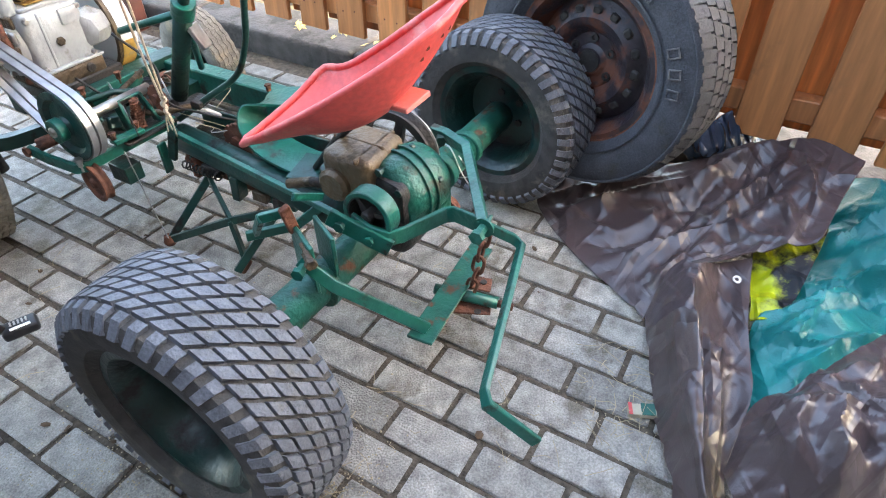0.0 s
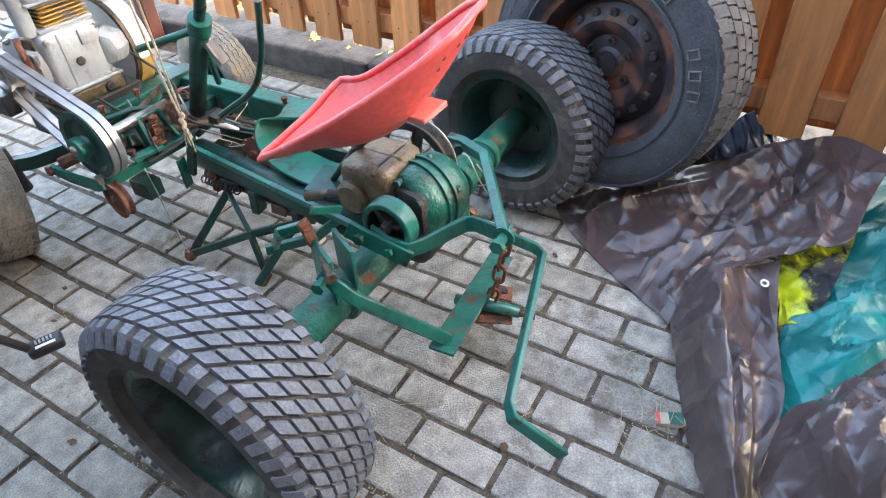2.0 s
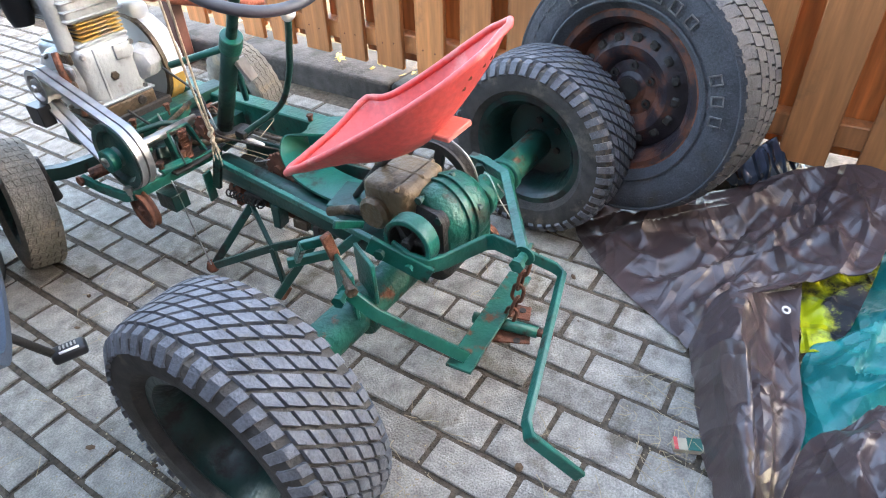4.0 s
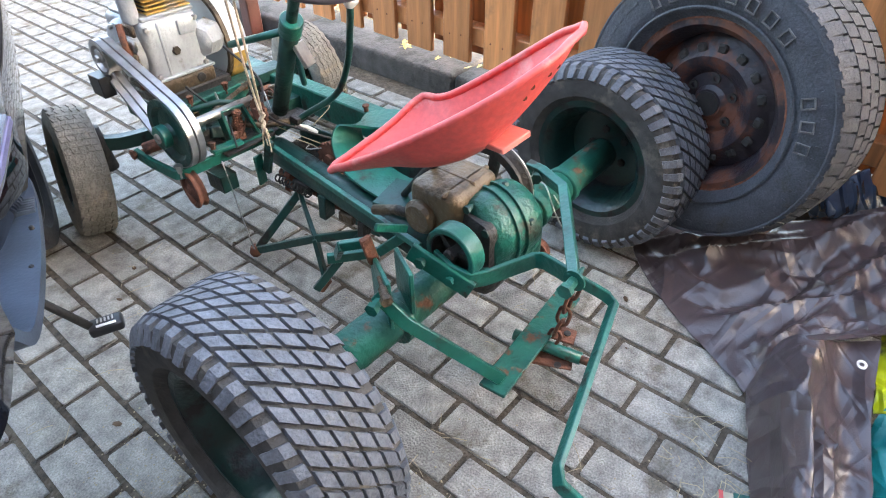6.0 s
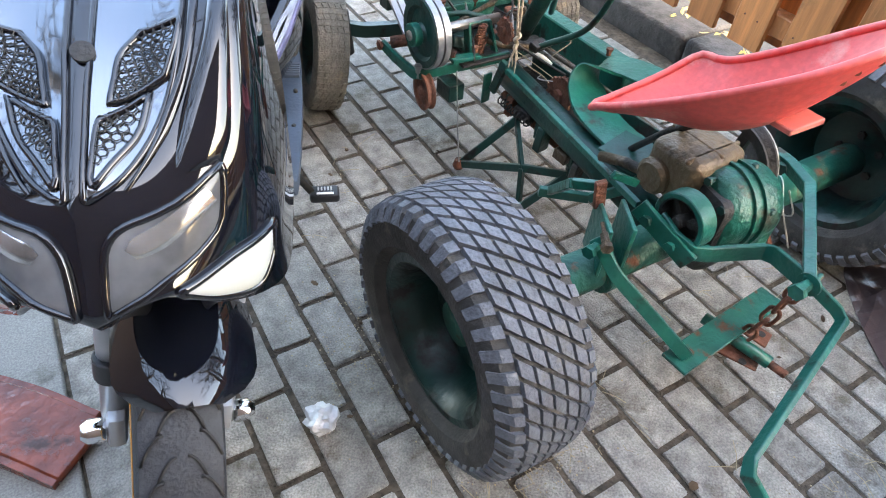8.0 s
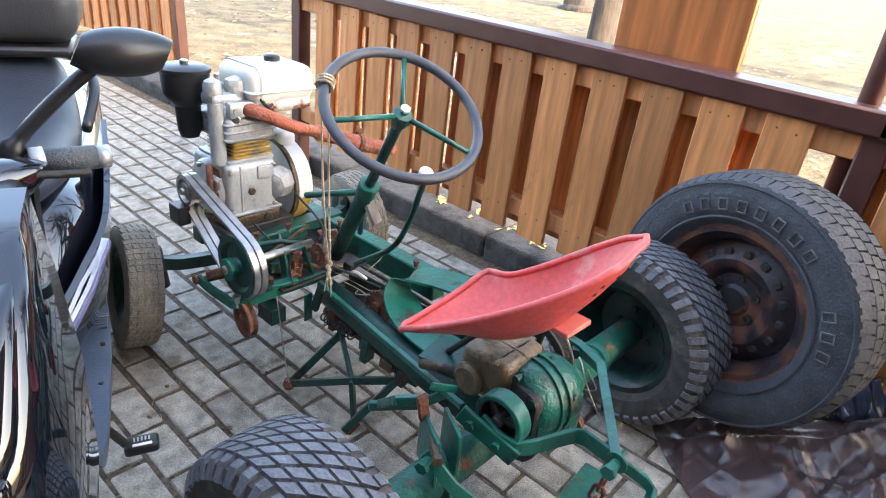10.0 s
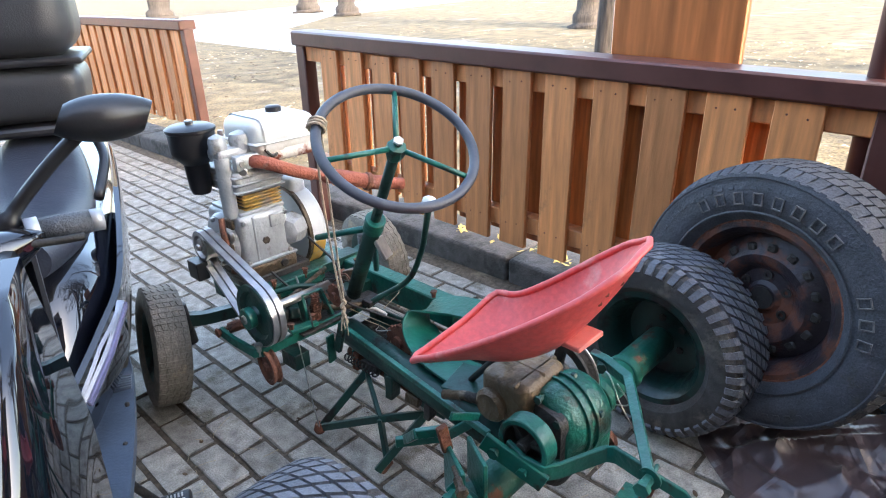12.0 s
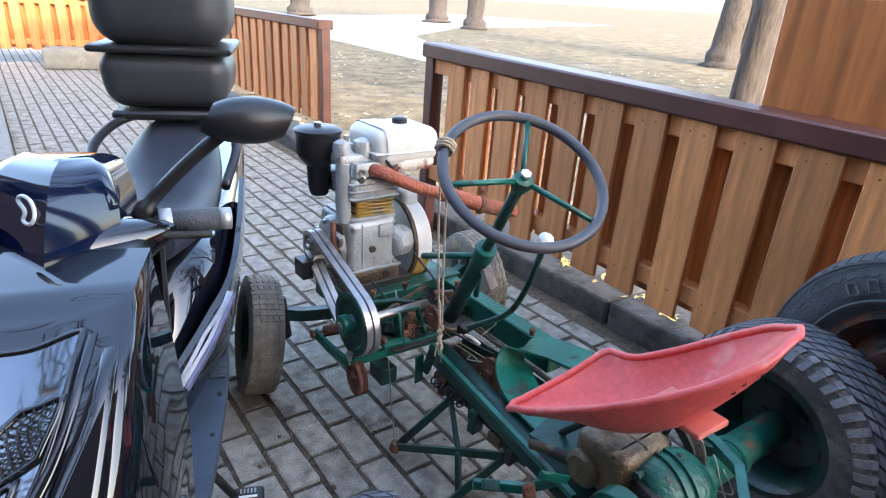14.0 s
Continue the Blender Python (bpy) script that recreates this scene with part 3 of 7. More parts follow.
def plate(name, c, s, turn=(0, 0, 0), mat="green", parent=None, bevel=0.002, label=""):
    return part(name, box((0, 0, 0), s, bevel, pose(*c, *turn)), M[mat], parent or T_, label)


def hex_bolt(p, q, r, mat="steel", parent=None, name="bolt"):
    """Bolt head and shank end from p towards q."""
    bm = bmesh.new()
    m = frame_to(p, q)
    d = (V(q) - V(p)).length
    add_lathe(bm, [(0, 0), (r * 1.5, 0), (r * 1.5, d * 0.16), (r * 1.05, d * 0.17), (r * 1.05, d * 0.55), (r * 0.95, d * 0.58), (0, d * 0.58)], 6, m)
    add_lathe(bm, [(0, d * 0.5), (r * 0.5, d * 0.5), (r * 0.5, d), (0, d)], 10, m)
    bmesh.ops.recalc_face_normals(bm, faces=bm.faces)
    return part(name, bm, M[mat], parent or T_)


def disc_pulley(name, c, axis, R, w, mat, parent=None, spokes=0, label=""):
    """A grooved pulley round axis, with a hub and, where wanted, spokes."""
    a = V(axis).normalized()
    p = V(c) - a * w / 2
    m = frame_to(p, p + a)
    if spokes:
        bm = bmesh.new()
        add_lathe(bm, [(R, 0), (R, w * 0.15), (R * 0.9, w * 0.45), (R * 0.9, w * 0.55), (R, w * 0.85), (R, w), (R * 0.82, w), (R * 0.82, 0)], 40, m, True)
        add_lathe(bm, [(R * 0.24, -w * 0.1), (R * 0.24, w * 1.1), (R * 0.1, w * 1.1), (R * 0.1, -w * 0.1)], 20, m, True)
        for k in range(spokes):
            an = 2 * math.pi * k / spokes + 0.2
            add_strip(bm, [m @ V((R * 0.2 * math.cos(an), R * 0.2 * math.sin(an), w / 2)), m @ V((R * 0.84 * math.cos(an), R * 0.84 * math.sin(an), w / 2))], R * 0.2, w * 0.5, m.to_3x3() @ V((-math.sin(an), math.cos(an), 0)))
        bmesh.ops.recalc_face_normals(bm, faces=bm.faces)
    else:
        bm = lathe([(0, 0), (R * 0.22, -w * 0.15), (R * 0.3, 0.1 * w), (R * 0.72, 0.25 * w), (R * 0.8, 0), (R, 0), (R, w * 0.15), (R * 0.9, w * 0.45), (R * 0.9, w * 0.55),
                    (R, w * 0.85), (R, w), (R * 0.8, w), (R * 0.7, w * 0.75), (R * 0.3, w * 0.85), (R * 0.2, w * 1.2), (0, w * 1.2)], 40, m)
    return part(name, bm, M[mat], parent or T_, label)


AXY, AXZ = 0.085, 0.278
rear_wheel(T_, pose(-0.312, 0.096, 0.268, 0, 1, 1), 0.268, 0.18, 0.02)
rear_wheel(T_, pose(0.842, 0.086, 0.278, 0, 0, -5), 0.274, 0.188, 0.03)
axle = part("rear_axle", tube([(-0.33, 0.10, AXZ), (0.83, AXY, AXZ)], 0.043, 24), M["green_rusty"], T_, "green axle tube with chipped paint")
for x in (0.0, 0.485, 0.62):
    part("axle_collar", cyl((x - 0.012, AXY, AXZ), (x + 0.012, AXY, AXZ), 0.049), M["green_rusty"], axle)
rod("tie_wire", [(0.50, 0.04, 0.33), (0.53, 0.02, 0.26), (0.545, 0.10, 0.23), (0.55, 0.14, 0.29), (0.52, 0.08, 0.335), (0.50, 0.03, 0.28), (0.51, -0.02, 0.2)], 0.002, "steel", smooth=6, seg=5)

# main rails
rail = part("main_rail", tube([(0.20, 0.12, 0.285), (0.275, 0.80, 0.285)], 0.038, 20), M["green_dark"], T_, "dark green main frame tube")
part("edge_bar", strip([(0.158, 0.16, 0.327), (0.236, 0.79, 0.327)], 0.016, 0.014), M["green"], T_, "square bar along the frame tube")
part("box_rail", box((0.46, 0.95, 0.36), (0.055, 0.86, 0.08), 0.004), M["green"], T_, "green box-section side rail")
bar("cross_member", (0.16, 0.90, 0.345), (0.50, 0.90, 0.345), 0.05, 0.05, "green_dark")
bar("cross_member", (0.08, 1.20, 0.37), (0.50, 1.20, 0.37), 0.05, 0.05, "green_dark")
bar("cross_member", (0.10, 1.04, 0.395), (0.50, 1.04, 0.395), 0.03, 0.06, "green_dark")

# bent leaf under the seat and its packing plates
leaf = [(0.27, 0.28, 0.345), (0.275, 0.38, 0.345), (0.29, 0.47, 0.352), (0.315, 0.53, 0.372), (0.335, 0.55, 0.398), (0.36, 0.535, 0.42), (0.40, 0.49, 0.427), (0.43, 0.40, 0.427)]
part("seat_spring", strip(curve_pts(leaf, 6), 0.105, 0.007, (1, 0.05, 0), 0), M["green"], T_, "bent green leaf spring under the seat")
for k, (dx, tw) in enumerate(((0, 8), (0.012, -4), (-0.008, 14))):
    plate("packing_plate", (0.268 + dx, 0.30, 0.332 + 0.011 * k - 0.008), (0.115, 0.105, 0.008), (0, 0, tw), "green_dark")
rod("seat_post", [(0.26, 0.30, 0.35), (0.235, 0.20, 0.47), (0.17, 0.08, 0.58)], 0.008, "dark")

# front wheels and axle
def front_wheel(m, R=0.193, w=0.104):
    rim = 0.105
    m = m @ AX
    t = part("front_tyre", lathe(tyre_profile(R - 0.003, w, rim), 56, m), M["rubber_dusty"], T_, "dusty grey front tyre with zigzag grooves")
    bm = bmesh.new()
    n = 64
    for ci, x0 in enumerate((-0.36, -0.18, 0.0, 0.18, 0.36)):
        for k in range(n):
            vs = []
            for top in (0, 1):
                for dx, s in ((-0.07, 0), (0.07, 0), (0.07, 1), (-0.07, 1)):
                    x = (x0 + dx + (0.025 if (k + s) % 2 else -0.025)) * w
                    an = 2 * math.pi * (k + s * 0.92) / n
                    r = radius_at(R - 0.003, w, x) - 0.004 + 0.008 * top
                    vs.append(bm.verts.new((r * math.cos(an), r * math.sin(an), x)))
            for q in ((4, 5, 6, 7), (0, 1, 5, 4), (1, 2, 6, 5), (2, 3, 7, 6), (3, 0, 4, 7)):
                bm.faces.new([vs[i] for i in q])
    bmesh.ops.recalc_face_normals(bm, faces=bm.faces)
    bmesh.ops.transform(bm, matrix=m, verts=bm.verts)
    part("tread", bm, M["rubber_dusty"], t)
    part("rim", lathe(rim_profile(rim, w, 0.01), 32, m, True), M["green_dark"], t)
    part("hub", lathe([(0, -0.02), (0.032, -0.02), (0.034, 0.06), (0.02, 0.075), (0, 0.075)], 20, m), M["dark"], t)
    return t


front_wheel(pose(-0.085, 1.315, 0.193, 0, 9, -12))
front_wheel(pose(0.82, 1.33, 0.19, 0, -4, -8))
rod("kingpin", [(0.0, 1.30, 0.17), (-0.015, 1.30, 0.31)], 0.022, "dark", seg=14)
rod("kingpin", [(0.755, 1.32, 0.17), (0.76, 1.32, 0.31)], 0.022, "dark", seg=14)
bar("stub_axle", (-0.07, 1.315, 0.20), (0.0, 1.30, 0.235), 0.03, 0.03, "dark")
bar("stub_axle", (0.82, 1.33, 0.19), (0.755, 1.32, 0.235), 0.03, 0.03, "dark")
part("front_axle", strip(curve_pts([(-0.005, 1.305, 0.255), (0.07, 1.275, 0.245), (0.20, 1.20, 0.27), (0.36, 1.17, 0.31), (0.52, 1.2, 0.27), (0.66, 1.28, 0.245), (0.76, 1.315, 0.255)], 5), 0.04, 0.03, (0, 0, 1), 0), M["green_dark"], T_, "curved dark green front axle")

# steering
hub = V((0.213, 0.468, 0.903))
foot = V((0.314, 0.811, 0.39))
axis = (hub - foot).normalized()
col = part("steering_column", tube([foot, hub - axis * 0.27], 0.022, 16), M["green_dark"], T_)
part("column_collar", cyl(hub - axis * 0.30, hub - axis * 0.255, 0.027), M["green"], col)
rod("column_stay", [hub - axis * 0.29, (0.215, 0.82, 0.60)], 0.009, "green", col)
rod("column_stay", [hub - axis * 0.29, (0.43, 0.84, 0.42)], 0.009, "green", col)
part("steering_shaft", tube([hub - axis * 0.28, hub - axis * 0.01], 0.013, 12), M["green_dark"], T_)
plate("column_bracket", (0.285, 0.625, 0.60), (0.04, 0.012, 0.06), (-28, 0, 20), "steel")
sm = frame_to(hub, hub + axis)
SWR = 0.175
ring = [sm @ V((SWR * math.cos(2 * math.pi * k / 64), SWR * math.sin(2 * math.pi * k / 64), 0.014)) for k in range(64)]
sw = part("steering_wheel", tube(ring, 0.0115, 14, True), M["wheel_grip"], T_, "dark grey plastic steering wheel rim")
for an in (1.2, 3.2, 5.48):
    part("spoke", tube([sm @ V((0.015 * math.cos(an), 0.015 * math.sin(an), 0.004)), sm @ V((SWR * math.cos(an), SWR * math.sin(an), 0.014))], 0.0062, 10), M["green"], sw)
part("wheel_hub", lathe([(0, -0.03), (0.016, -0.03), (0.024, -0.006), (0.022, 0.01), (0.01, 0.014), (0.008, 0.02), (0, 0.02)], 8, sm), M["green"], sw)
hex_bolt(sm @ V((0, 0, 0.028)), sm @ V((0, 0, -0.004)), 0.008, "white", sw, "hub_nut")

# gear lever with white knob
rod("gear_lever", [(0.28, 0.80, 0.335), (0.34, 0.74, 0.385), (0.395, 0.66, 0.45), (0.395, 0.60, 0.55), (0.358, 0.535, 0.66), (0.332, 0.495, 0.73)], 0.0085, "green_dark", smooth=6)
part("lever_knob", lathe([(0, -0.012), (0.012, -0.012), (0.019, 0.002), (0.018, 0.014), (0.01, 0.022), (0, 0.024)], 18, frame_to((0.332, 0.495, 0.735), (0.318, 0.46, 0.80))), M["knob"], T_, "white plastic gear knob")

# seat: a deep pan with a rolled rim
F, B = V((-0.02, 0.20, 0.585)), V((0.238, -0.118, 0.828))
S_, U_ = B - F, V((0.90, 0.43, 0.0))
near_rim = [(0.0, 0.008), (0.10, -0.028), (0.25, -0.066), (0.45, -0.098), (0.62, -0.112), (0.78, -0.108), (0.92, -0.072), (1.0, -0.008)]
far_rim = [(0.0, 0.03), (0.10, 0.078), (0.20, 0.128), (0.29, 0.160), (0.36, 0.144), (0.45, 0.122), (0.60, 0.106), (0.78, 0.090), (0.92, 0.062), (1.0, 0.02)]


def along(tab, s):
    """A smooth value between the rows of a table."""
    tab = [tab[0]] + list(tab) + [tab[-1]]
    for (_, m), (a, u), (b, v), (_, n) in zip(tab, tab[1:], tab[2:], tab[3:]):
        if s <= b and b > a:
            t = (s - a) / (b - a)
            return 0.5 * (2 * u + (v - m) * t + (2 * m - 5 * u + 4 * v - n) * t * t + (3 * u - m - 3 * v + n) * t ** 3)
    return tab[-1][1]


bm = bmesh.new()
NS, NT = 40, 26
grid = []
N_ = S_.cross(U_).normalized()
if N_.z < 0:
    N_ = -N_
for i in range(NS + 1):
    s = i / NS
    a, b = along(near_rim, s), along(far_rim, s)
    row = []
    for j in range(NT + 1):
        t = j / NT
        bowl = (math.sin(math.pi * min(1, 0.06 + s * 0.97)) ** 0.7) * (1 - abs(2 * t - 1) ** 2.6)
        p = F + S_ * s + U_ * (a + (b - a) * t) + V((0, 0, -0.022 * math.sin(math.pi * s) - 0.10 * bowl * (0.12 + 0.88 * min(1, s * 1.5))))
        p += V((0, 0, 0.030 * math.sin(math.pi * s) ** 0.8 * (1 - t) ** 2.5))
        p += V((0, 0, 0.014 * math.exp(-((s - 0.29) / 0.075) ** 2) * t ** 3))
        row.append(bm.verts.new(p))
    grid.append(row)
for i in range(NS):
    for j in range(NT):
        bm.faces.new((grid[i][j], grid[i + 1][j], grid[i + 1][j + 1], grid[i][j + 1]))
holes = [grid[i][j].co.copy() for i, j in ((33, 3), (34, 2), (36, 3), (37, 4))]
bmesh.ops.recalc_face_normals(bm, faces=bm.faces)
bmesh.ops.solidify(bm, geom=bm.faces[:], thickness=0.006)
seat = part("seat", bm, M["red"], T_, "faded red pan seat with chipped rim")
rim_pts = [F + S_ * s + U_ * along(near_rim, s) + V((0, 0, 0.030 * math.sin(math.pi * s) ** 0.8 - 0.022 * math.sin(math.pi * s))) for s in [k / 30 for k in range(31)]] + [F + S_ * s + U_ * along(far_rim, s) + V((0, 0, 0.014 * math.exp(-((s - 0.29) / 0.075) ** 2) - 0.022 * math.sin(math.pi * s))) for s in [1 - k / 30 for k in range(31)]]
part("rolled_rim", tube(rim_pts, 0.0065, 10, True), M["red"], seat)
part("seat_bracket", box((0, 0, 0), (0.068, 0.11, 0.011), 0.002, pose(0.142, -0.028, 0.668, -4, -6, -6)), M["red_light"], seat, "pale red bracket under the seat")
bm = bmesh.new()
for p, q in zip(holes, holes[1:]):
    add_tube(bm, [p, q], 0.003, 6)
for p in holes:
    add_tube(bm, [p + V((0.002, 0.002, 0)), p - V((0.005, 0.005, 0))], 0.005, 8)
part("cracked_rivet_holes", bm, M["rust"], seat)

# gearbox on the axle
GM = pose(0.250, 0.030, 0.397, 0, 0, -12)
drum = [(0, -0.07), (0.055, -0.07), (0.07, -0.064), (0.079, -0.05), (0.082, -0.03), (0.082, 0.035), (0.078, 0.055), (0.066, 0.068), (0.04, 0.074), (0, 0.074)]
bm = lathe(drum, 40, GM @ AX)
add_box(bm, (0, 0, -0.04), (0.132, 0.15, 0.075), GM, 0.012, 2)
gb = part("gearbox", bm, M["green_oily"], T_, "oily green cast gearbox housing")
for x in (-0.012, 0.012):
    part("casting_flange", lathe([(0.081, -0.004), (0.088, -0.0035), (0.088, 0.0035), (0.081, 0.004)], 40, GM @ pose(x, 0, 0) @ AX, True), M["green_oily"], gb)
for k in range(5):
    an = 0.4 + 1.15 * k
    part("flange_bolt", cyl(GM @ V((0.016, 0.085 * math.cos(an), 0.085 * math.sin(an))), GM @ V((0.028, 0.085 * math.cos(an), 0.085 * math.sin(an))), 0.007, 6), M["green_dark"], gb)
# black plate put in for the shadow between pulley and housing
part("end_cover", box((-0.068, -0.005, -0.01), (0.02, 0.125, 0.135), 0.02, GM, 3), M["dark"], gb, "black plate for the shadow behind the pulley")
part("yellow_smear", box((0.03, -0.068, -0.012), (0.07, 0.004, 0.006), 0.002, GM), M["yellow"], gb)
part("gearbox_case", box((0.225, 0.120, 0.437), (0.145, 0.125, 0.112), 0.022, pose(0, 0, 0), 4), M["case_brown"], gb, "brown greasy cast gearbox body")
part("case_boss", cyl((0.135, 0.145, 0.42), (0.19, 0.145, 0.42), 0.038, 24, 0.008), M["case_brown"], gb)
part("case_rib", box((0.225, 0.13, 0.489), (0.012, 0.13, 0.012), 0.004), M["case_brown"], gb)
part("case_rib", box((0.225, 0.09, 0.486), (0.146, 0.012, 0.014), 0.004), M["case_brown"], gb)
part("oil_pan", box((0.21, 0.045, 0.325), (0.12, 0.14, 0.10), 0.03, None, 3), M["dark"], gb)
part("gearbox_foot", box((0.23, 0.0, 0.345), (0.16, 0.05, 0.03), 0.006), M["green_rusty"], gb)
for dy, dz in ((-0.055, 0.05), (-0.055, -0.05), (0.05, 0.075), (0.05, -0.06), (0.0, 0.078)):
    p = GM @ V((-0.074, dy, dz * 0.9))
    hex_bolt(p + V((-0.008, 0, 0)), p + V((0.02, 0, 0)), 0.006, "green_dark", gb)
# spokes and web coloured dark to deepen the recess inside the ring
sp_ = disc_pulley("belt_pulley", (0.108, 0.022, 0.418), (-1, 0, 0), 0.053, 0.034, "dark", gb, 3, "small open belt pulley with a green rim")
part("pulley_rim", lathe([(0.055, -0.019), (0.057, -0.017), (0.057, 0.017), (0.055, 0.019), (0.047, 0.019), (0.046, 0.0), (0.047, -0.019)], 40, pose(0.108, 0.022, 0.418) @ AX, True), M["green"], sp_, "green painted rim")
part("pulley_web", lathe([(0, 0), (0.044, 0), (0.044, 0.006), (0, 0.006)], 24, pose(0.122, 0.022, 0.418) @ AX), M["dark"], sp_)
part("pulley_nut", cyl((0.085, 0.022, 0.418), (0.10, 0.022, 0.418), 0.012, 6), M["dark"], sp_)
disc_pulley("drive_pulley", (0.355, 0.125, 0.40), (1, 0, 0), 0.104, 0.034, "dark", T_, 4, "large dark spoked pulley beside the gearbox")
part("pulley_rim_face", lathe([(0.1045, 0), (0.1045, 0.003), (0.101, 0.003), (0.101, 0)], 40, pose(0.372, 0.125, 0.40) @ AX, True), M["steel"], T_)
disc_pulley("idler_pulley", (0.345, -0.01, 0.285), (1, 0.2, 0), 0.034, 0.02, "rust", T_, label="small rusty idler pulley")
rod("drive_shaft", [(0.19, 0.10, 0.40), (0.175, 0.24, 0.38), (0.165, 0.30, 0.36)], 0.012, "greasy", seg=10)

# left upright and lift arms
plate("upright_plate", (-0.012, 0.105, 0.352), (0.009, 0.105, 0.125), (0, 0, -28), "green")
plate("upright_plate", (0.028, 0.082, 0.365), (0.009, 0.09, 0.10), (0, 0, -28), "green")
plate("rusty_tab", (-0.005, 0.135, 0.435), (0.022, 0.012, 0.075), (10, -14, -20), "rust")
bar("lift_lever", (0.0, 0.13, 0.455), (-0.035, 0.18, 0.44), 0.02, 0.012, "green")
bar("lift_lever", (-0.035, 0.18, 0.44), (0.065, 0.33, 0.275), 0.02, 0.012, "green")
bar("lift_link", (0.02, 0.14, 0.47), (0.10, 0.14, 0.42), 0.016, 0.008, "green")
hex_bolt((-0.085, 0.058, 0.385), (-0.02, 0.075, 0.385), 0.009, "green")
hex_bolt((-0.065, 0.035, 0.405), (-0.03, 0.09, 0.41), 0.008, "greasy")
part("lift_arm", strip([(-0.055, 0.075, 0.395), (-0.048, 0.045, 0.372), (-0.035, 0.02, 0.338), (0.075, -0.122, 0.186)], 0.026, 0.011, (0.25, 0.1, 1)), M["green"], T_)
bar("side_plate", (0.05, 0.085, 0.425), (0.085, -0.035, 0.365), 0.042, 0.010, "green")
hex_bolt((0.058, 0.0, 0.385), (0.09, 0.005, 0.385), 0.007, "green")
hex_bolt((0.04, 0.055, 0.412), (0.075, 0.06, 0.412), 0.008, "green_dark")
U_bar = [(0.085, 0.055, 0.405), (0.078, 0.01, 0.395), (0.088, -0.028, 0.385), (0.115, -0.045, 0.383), (0.212, -0.088, 0.385), (0.212, -0.11, 0.395), (0.185, -0.19, 0.412)]
part("hitch_bar", strip(U_bar, 0.036, 0.009, (0, 0, 1)), M["green"], T_, "bent green flat bar of the hitch")
plate("hitch_patch", (0.222, -0.118, 0.387), (0.005, 0.04, 0.034), (0, 0, -14), "rust")
part("hitch_arm", strip([(0.462, 0.092, 0.408), (0.456, 0.05, 0.409), (0.432, -0.02, 0.405), (0.17, -0.198, 0.424)], 0.032, 0.020, (-0.2, 0.3, 1)), M["green"], T_)
hex_bolt((0.428, 0.05, 0.405), (0.475, 0.08, 0.405), 0.009, "green_dark")
hex_bolt((0.13, -0.20, 0.425), (0.205, -0.195, 0.425), 0.010, "green_rusty", None, "hitch_bolt")
part("hitch_washer", lathe([(0.008, 0), (0.021, 0), (0.021, 0.005), (0.008, 0.005)], 20, pose(0.166, -0.198, 0.425) @ AX, True), M["green"], T_)
part("stay_bar", strip([(0.175, -0.18, 0.426), (0.206, -0.245, 0.388), (0.202, -0.264, 0.380), (-0.120, -0.350, 0.356), (-0.137, -0.363, 0.347), (-0.113, -0.445, 0.272)], 0.022, 0.009, (0.35, -0.5, 1)), M["green"], T_, "long bent green flat bar behind the hitch")
part("drawbar_plate", strip([(0.045, -0.118, 0.176), (0.39, -0.087, 0.165)], 0.058, 0.008, (0, 1, 0)), M["green_rusty"], T_, "green drawbar plate with worn paint")
rod("drawbar_pin", [(0.225, -0.05, 0.142), (0.255, -0.20, 0.142)], 0.014, "green", seg=14)
rod("drawbar_pin_end", [(0.252, -0.19, 0.142), (0.262, -0.235, 0.14)], 0.009, "rust", seg=12)
plate("hook_plate", (0.235, -0.145, 0.122), (0.05, 0.085, 0.006), (0, 0, 25), "rust")
plate("hook_plate", (0.285, -0.135, 0.150), (0.045, 0.06, 0.006), (8, 0, 20), "rust")
for x, y, z in ((0.222, -0.165, 0.1255), (0.29, -0.145, 0.1535)):
    part("hook_hole", lathe([(0, 0), (0.008, 0), (0.008, 0.002), (0, 0.002)], 14, pose(x, y, z)), M["dark"], T_)
# chain of the hitch
links = [V((0.225, -0.175, 0.365)), V((0.232, -0.165, 0.32)), V((0.238, -0.158, 0.275)), V((0.242, -0.150, 0.23)), V((0.245, -0.140, 0.19)), V((0.248, -0.13, 0.155))]
for k, (p, q) in enumerate(zip(links, links[1:])):
    c, d = (p + q) / 2, (q - p).normalized()
    s = V((1, 0, 0)) if k % 2 else V((0, 1, 0))
    s = (s - d * s.dot(d)).normalized()
    loop = [c + d * (0.017 * math.cos(2 * math.pi * i / 16) + math.copysign(0.011, math.cos(2 * math.pi * i / 16))) + s * 0.0125 * math.sin(2 * math.pi * i / 16) for i in range(16)]
    part("chain_link", tube(loop, 0.0042, 6, True), M["rust"], T_)

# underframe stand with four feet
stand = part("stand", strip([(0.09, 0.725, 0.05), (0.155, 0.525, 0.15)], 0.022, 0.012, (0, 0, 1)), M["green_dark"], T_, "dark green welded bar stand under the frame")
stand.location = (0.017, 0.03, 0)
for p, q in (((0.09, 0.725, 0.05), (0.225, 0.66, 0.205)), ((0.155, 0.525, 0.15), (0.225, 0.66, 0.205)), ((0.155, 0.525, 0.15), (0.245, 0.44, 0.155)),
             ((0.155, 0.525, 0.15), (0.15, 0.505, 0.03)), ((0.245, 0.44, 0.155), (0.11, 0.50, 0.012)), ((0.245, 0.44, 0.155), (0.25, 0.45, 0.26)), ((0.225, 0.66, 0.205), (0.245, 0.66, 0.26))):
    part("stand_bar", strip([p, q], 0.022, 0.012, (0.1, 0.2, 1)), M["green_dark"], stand)
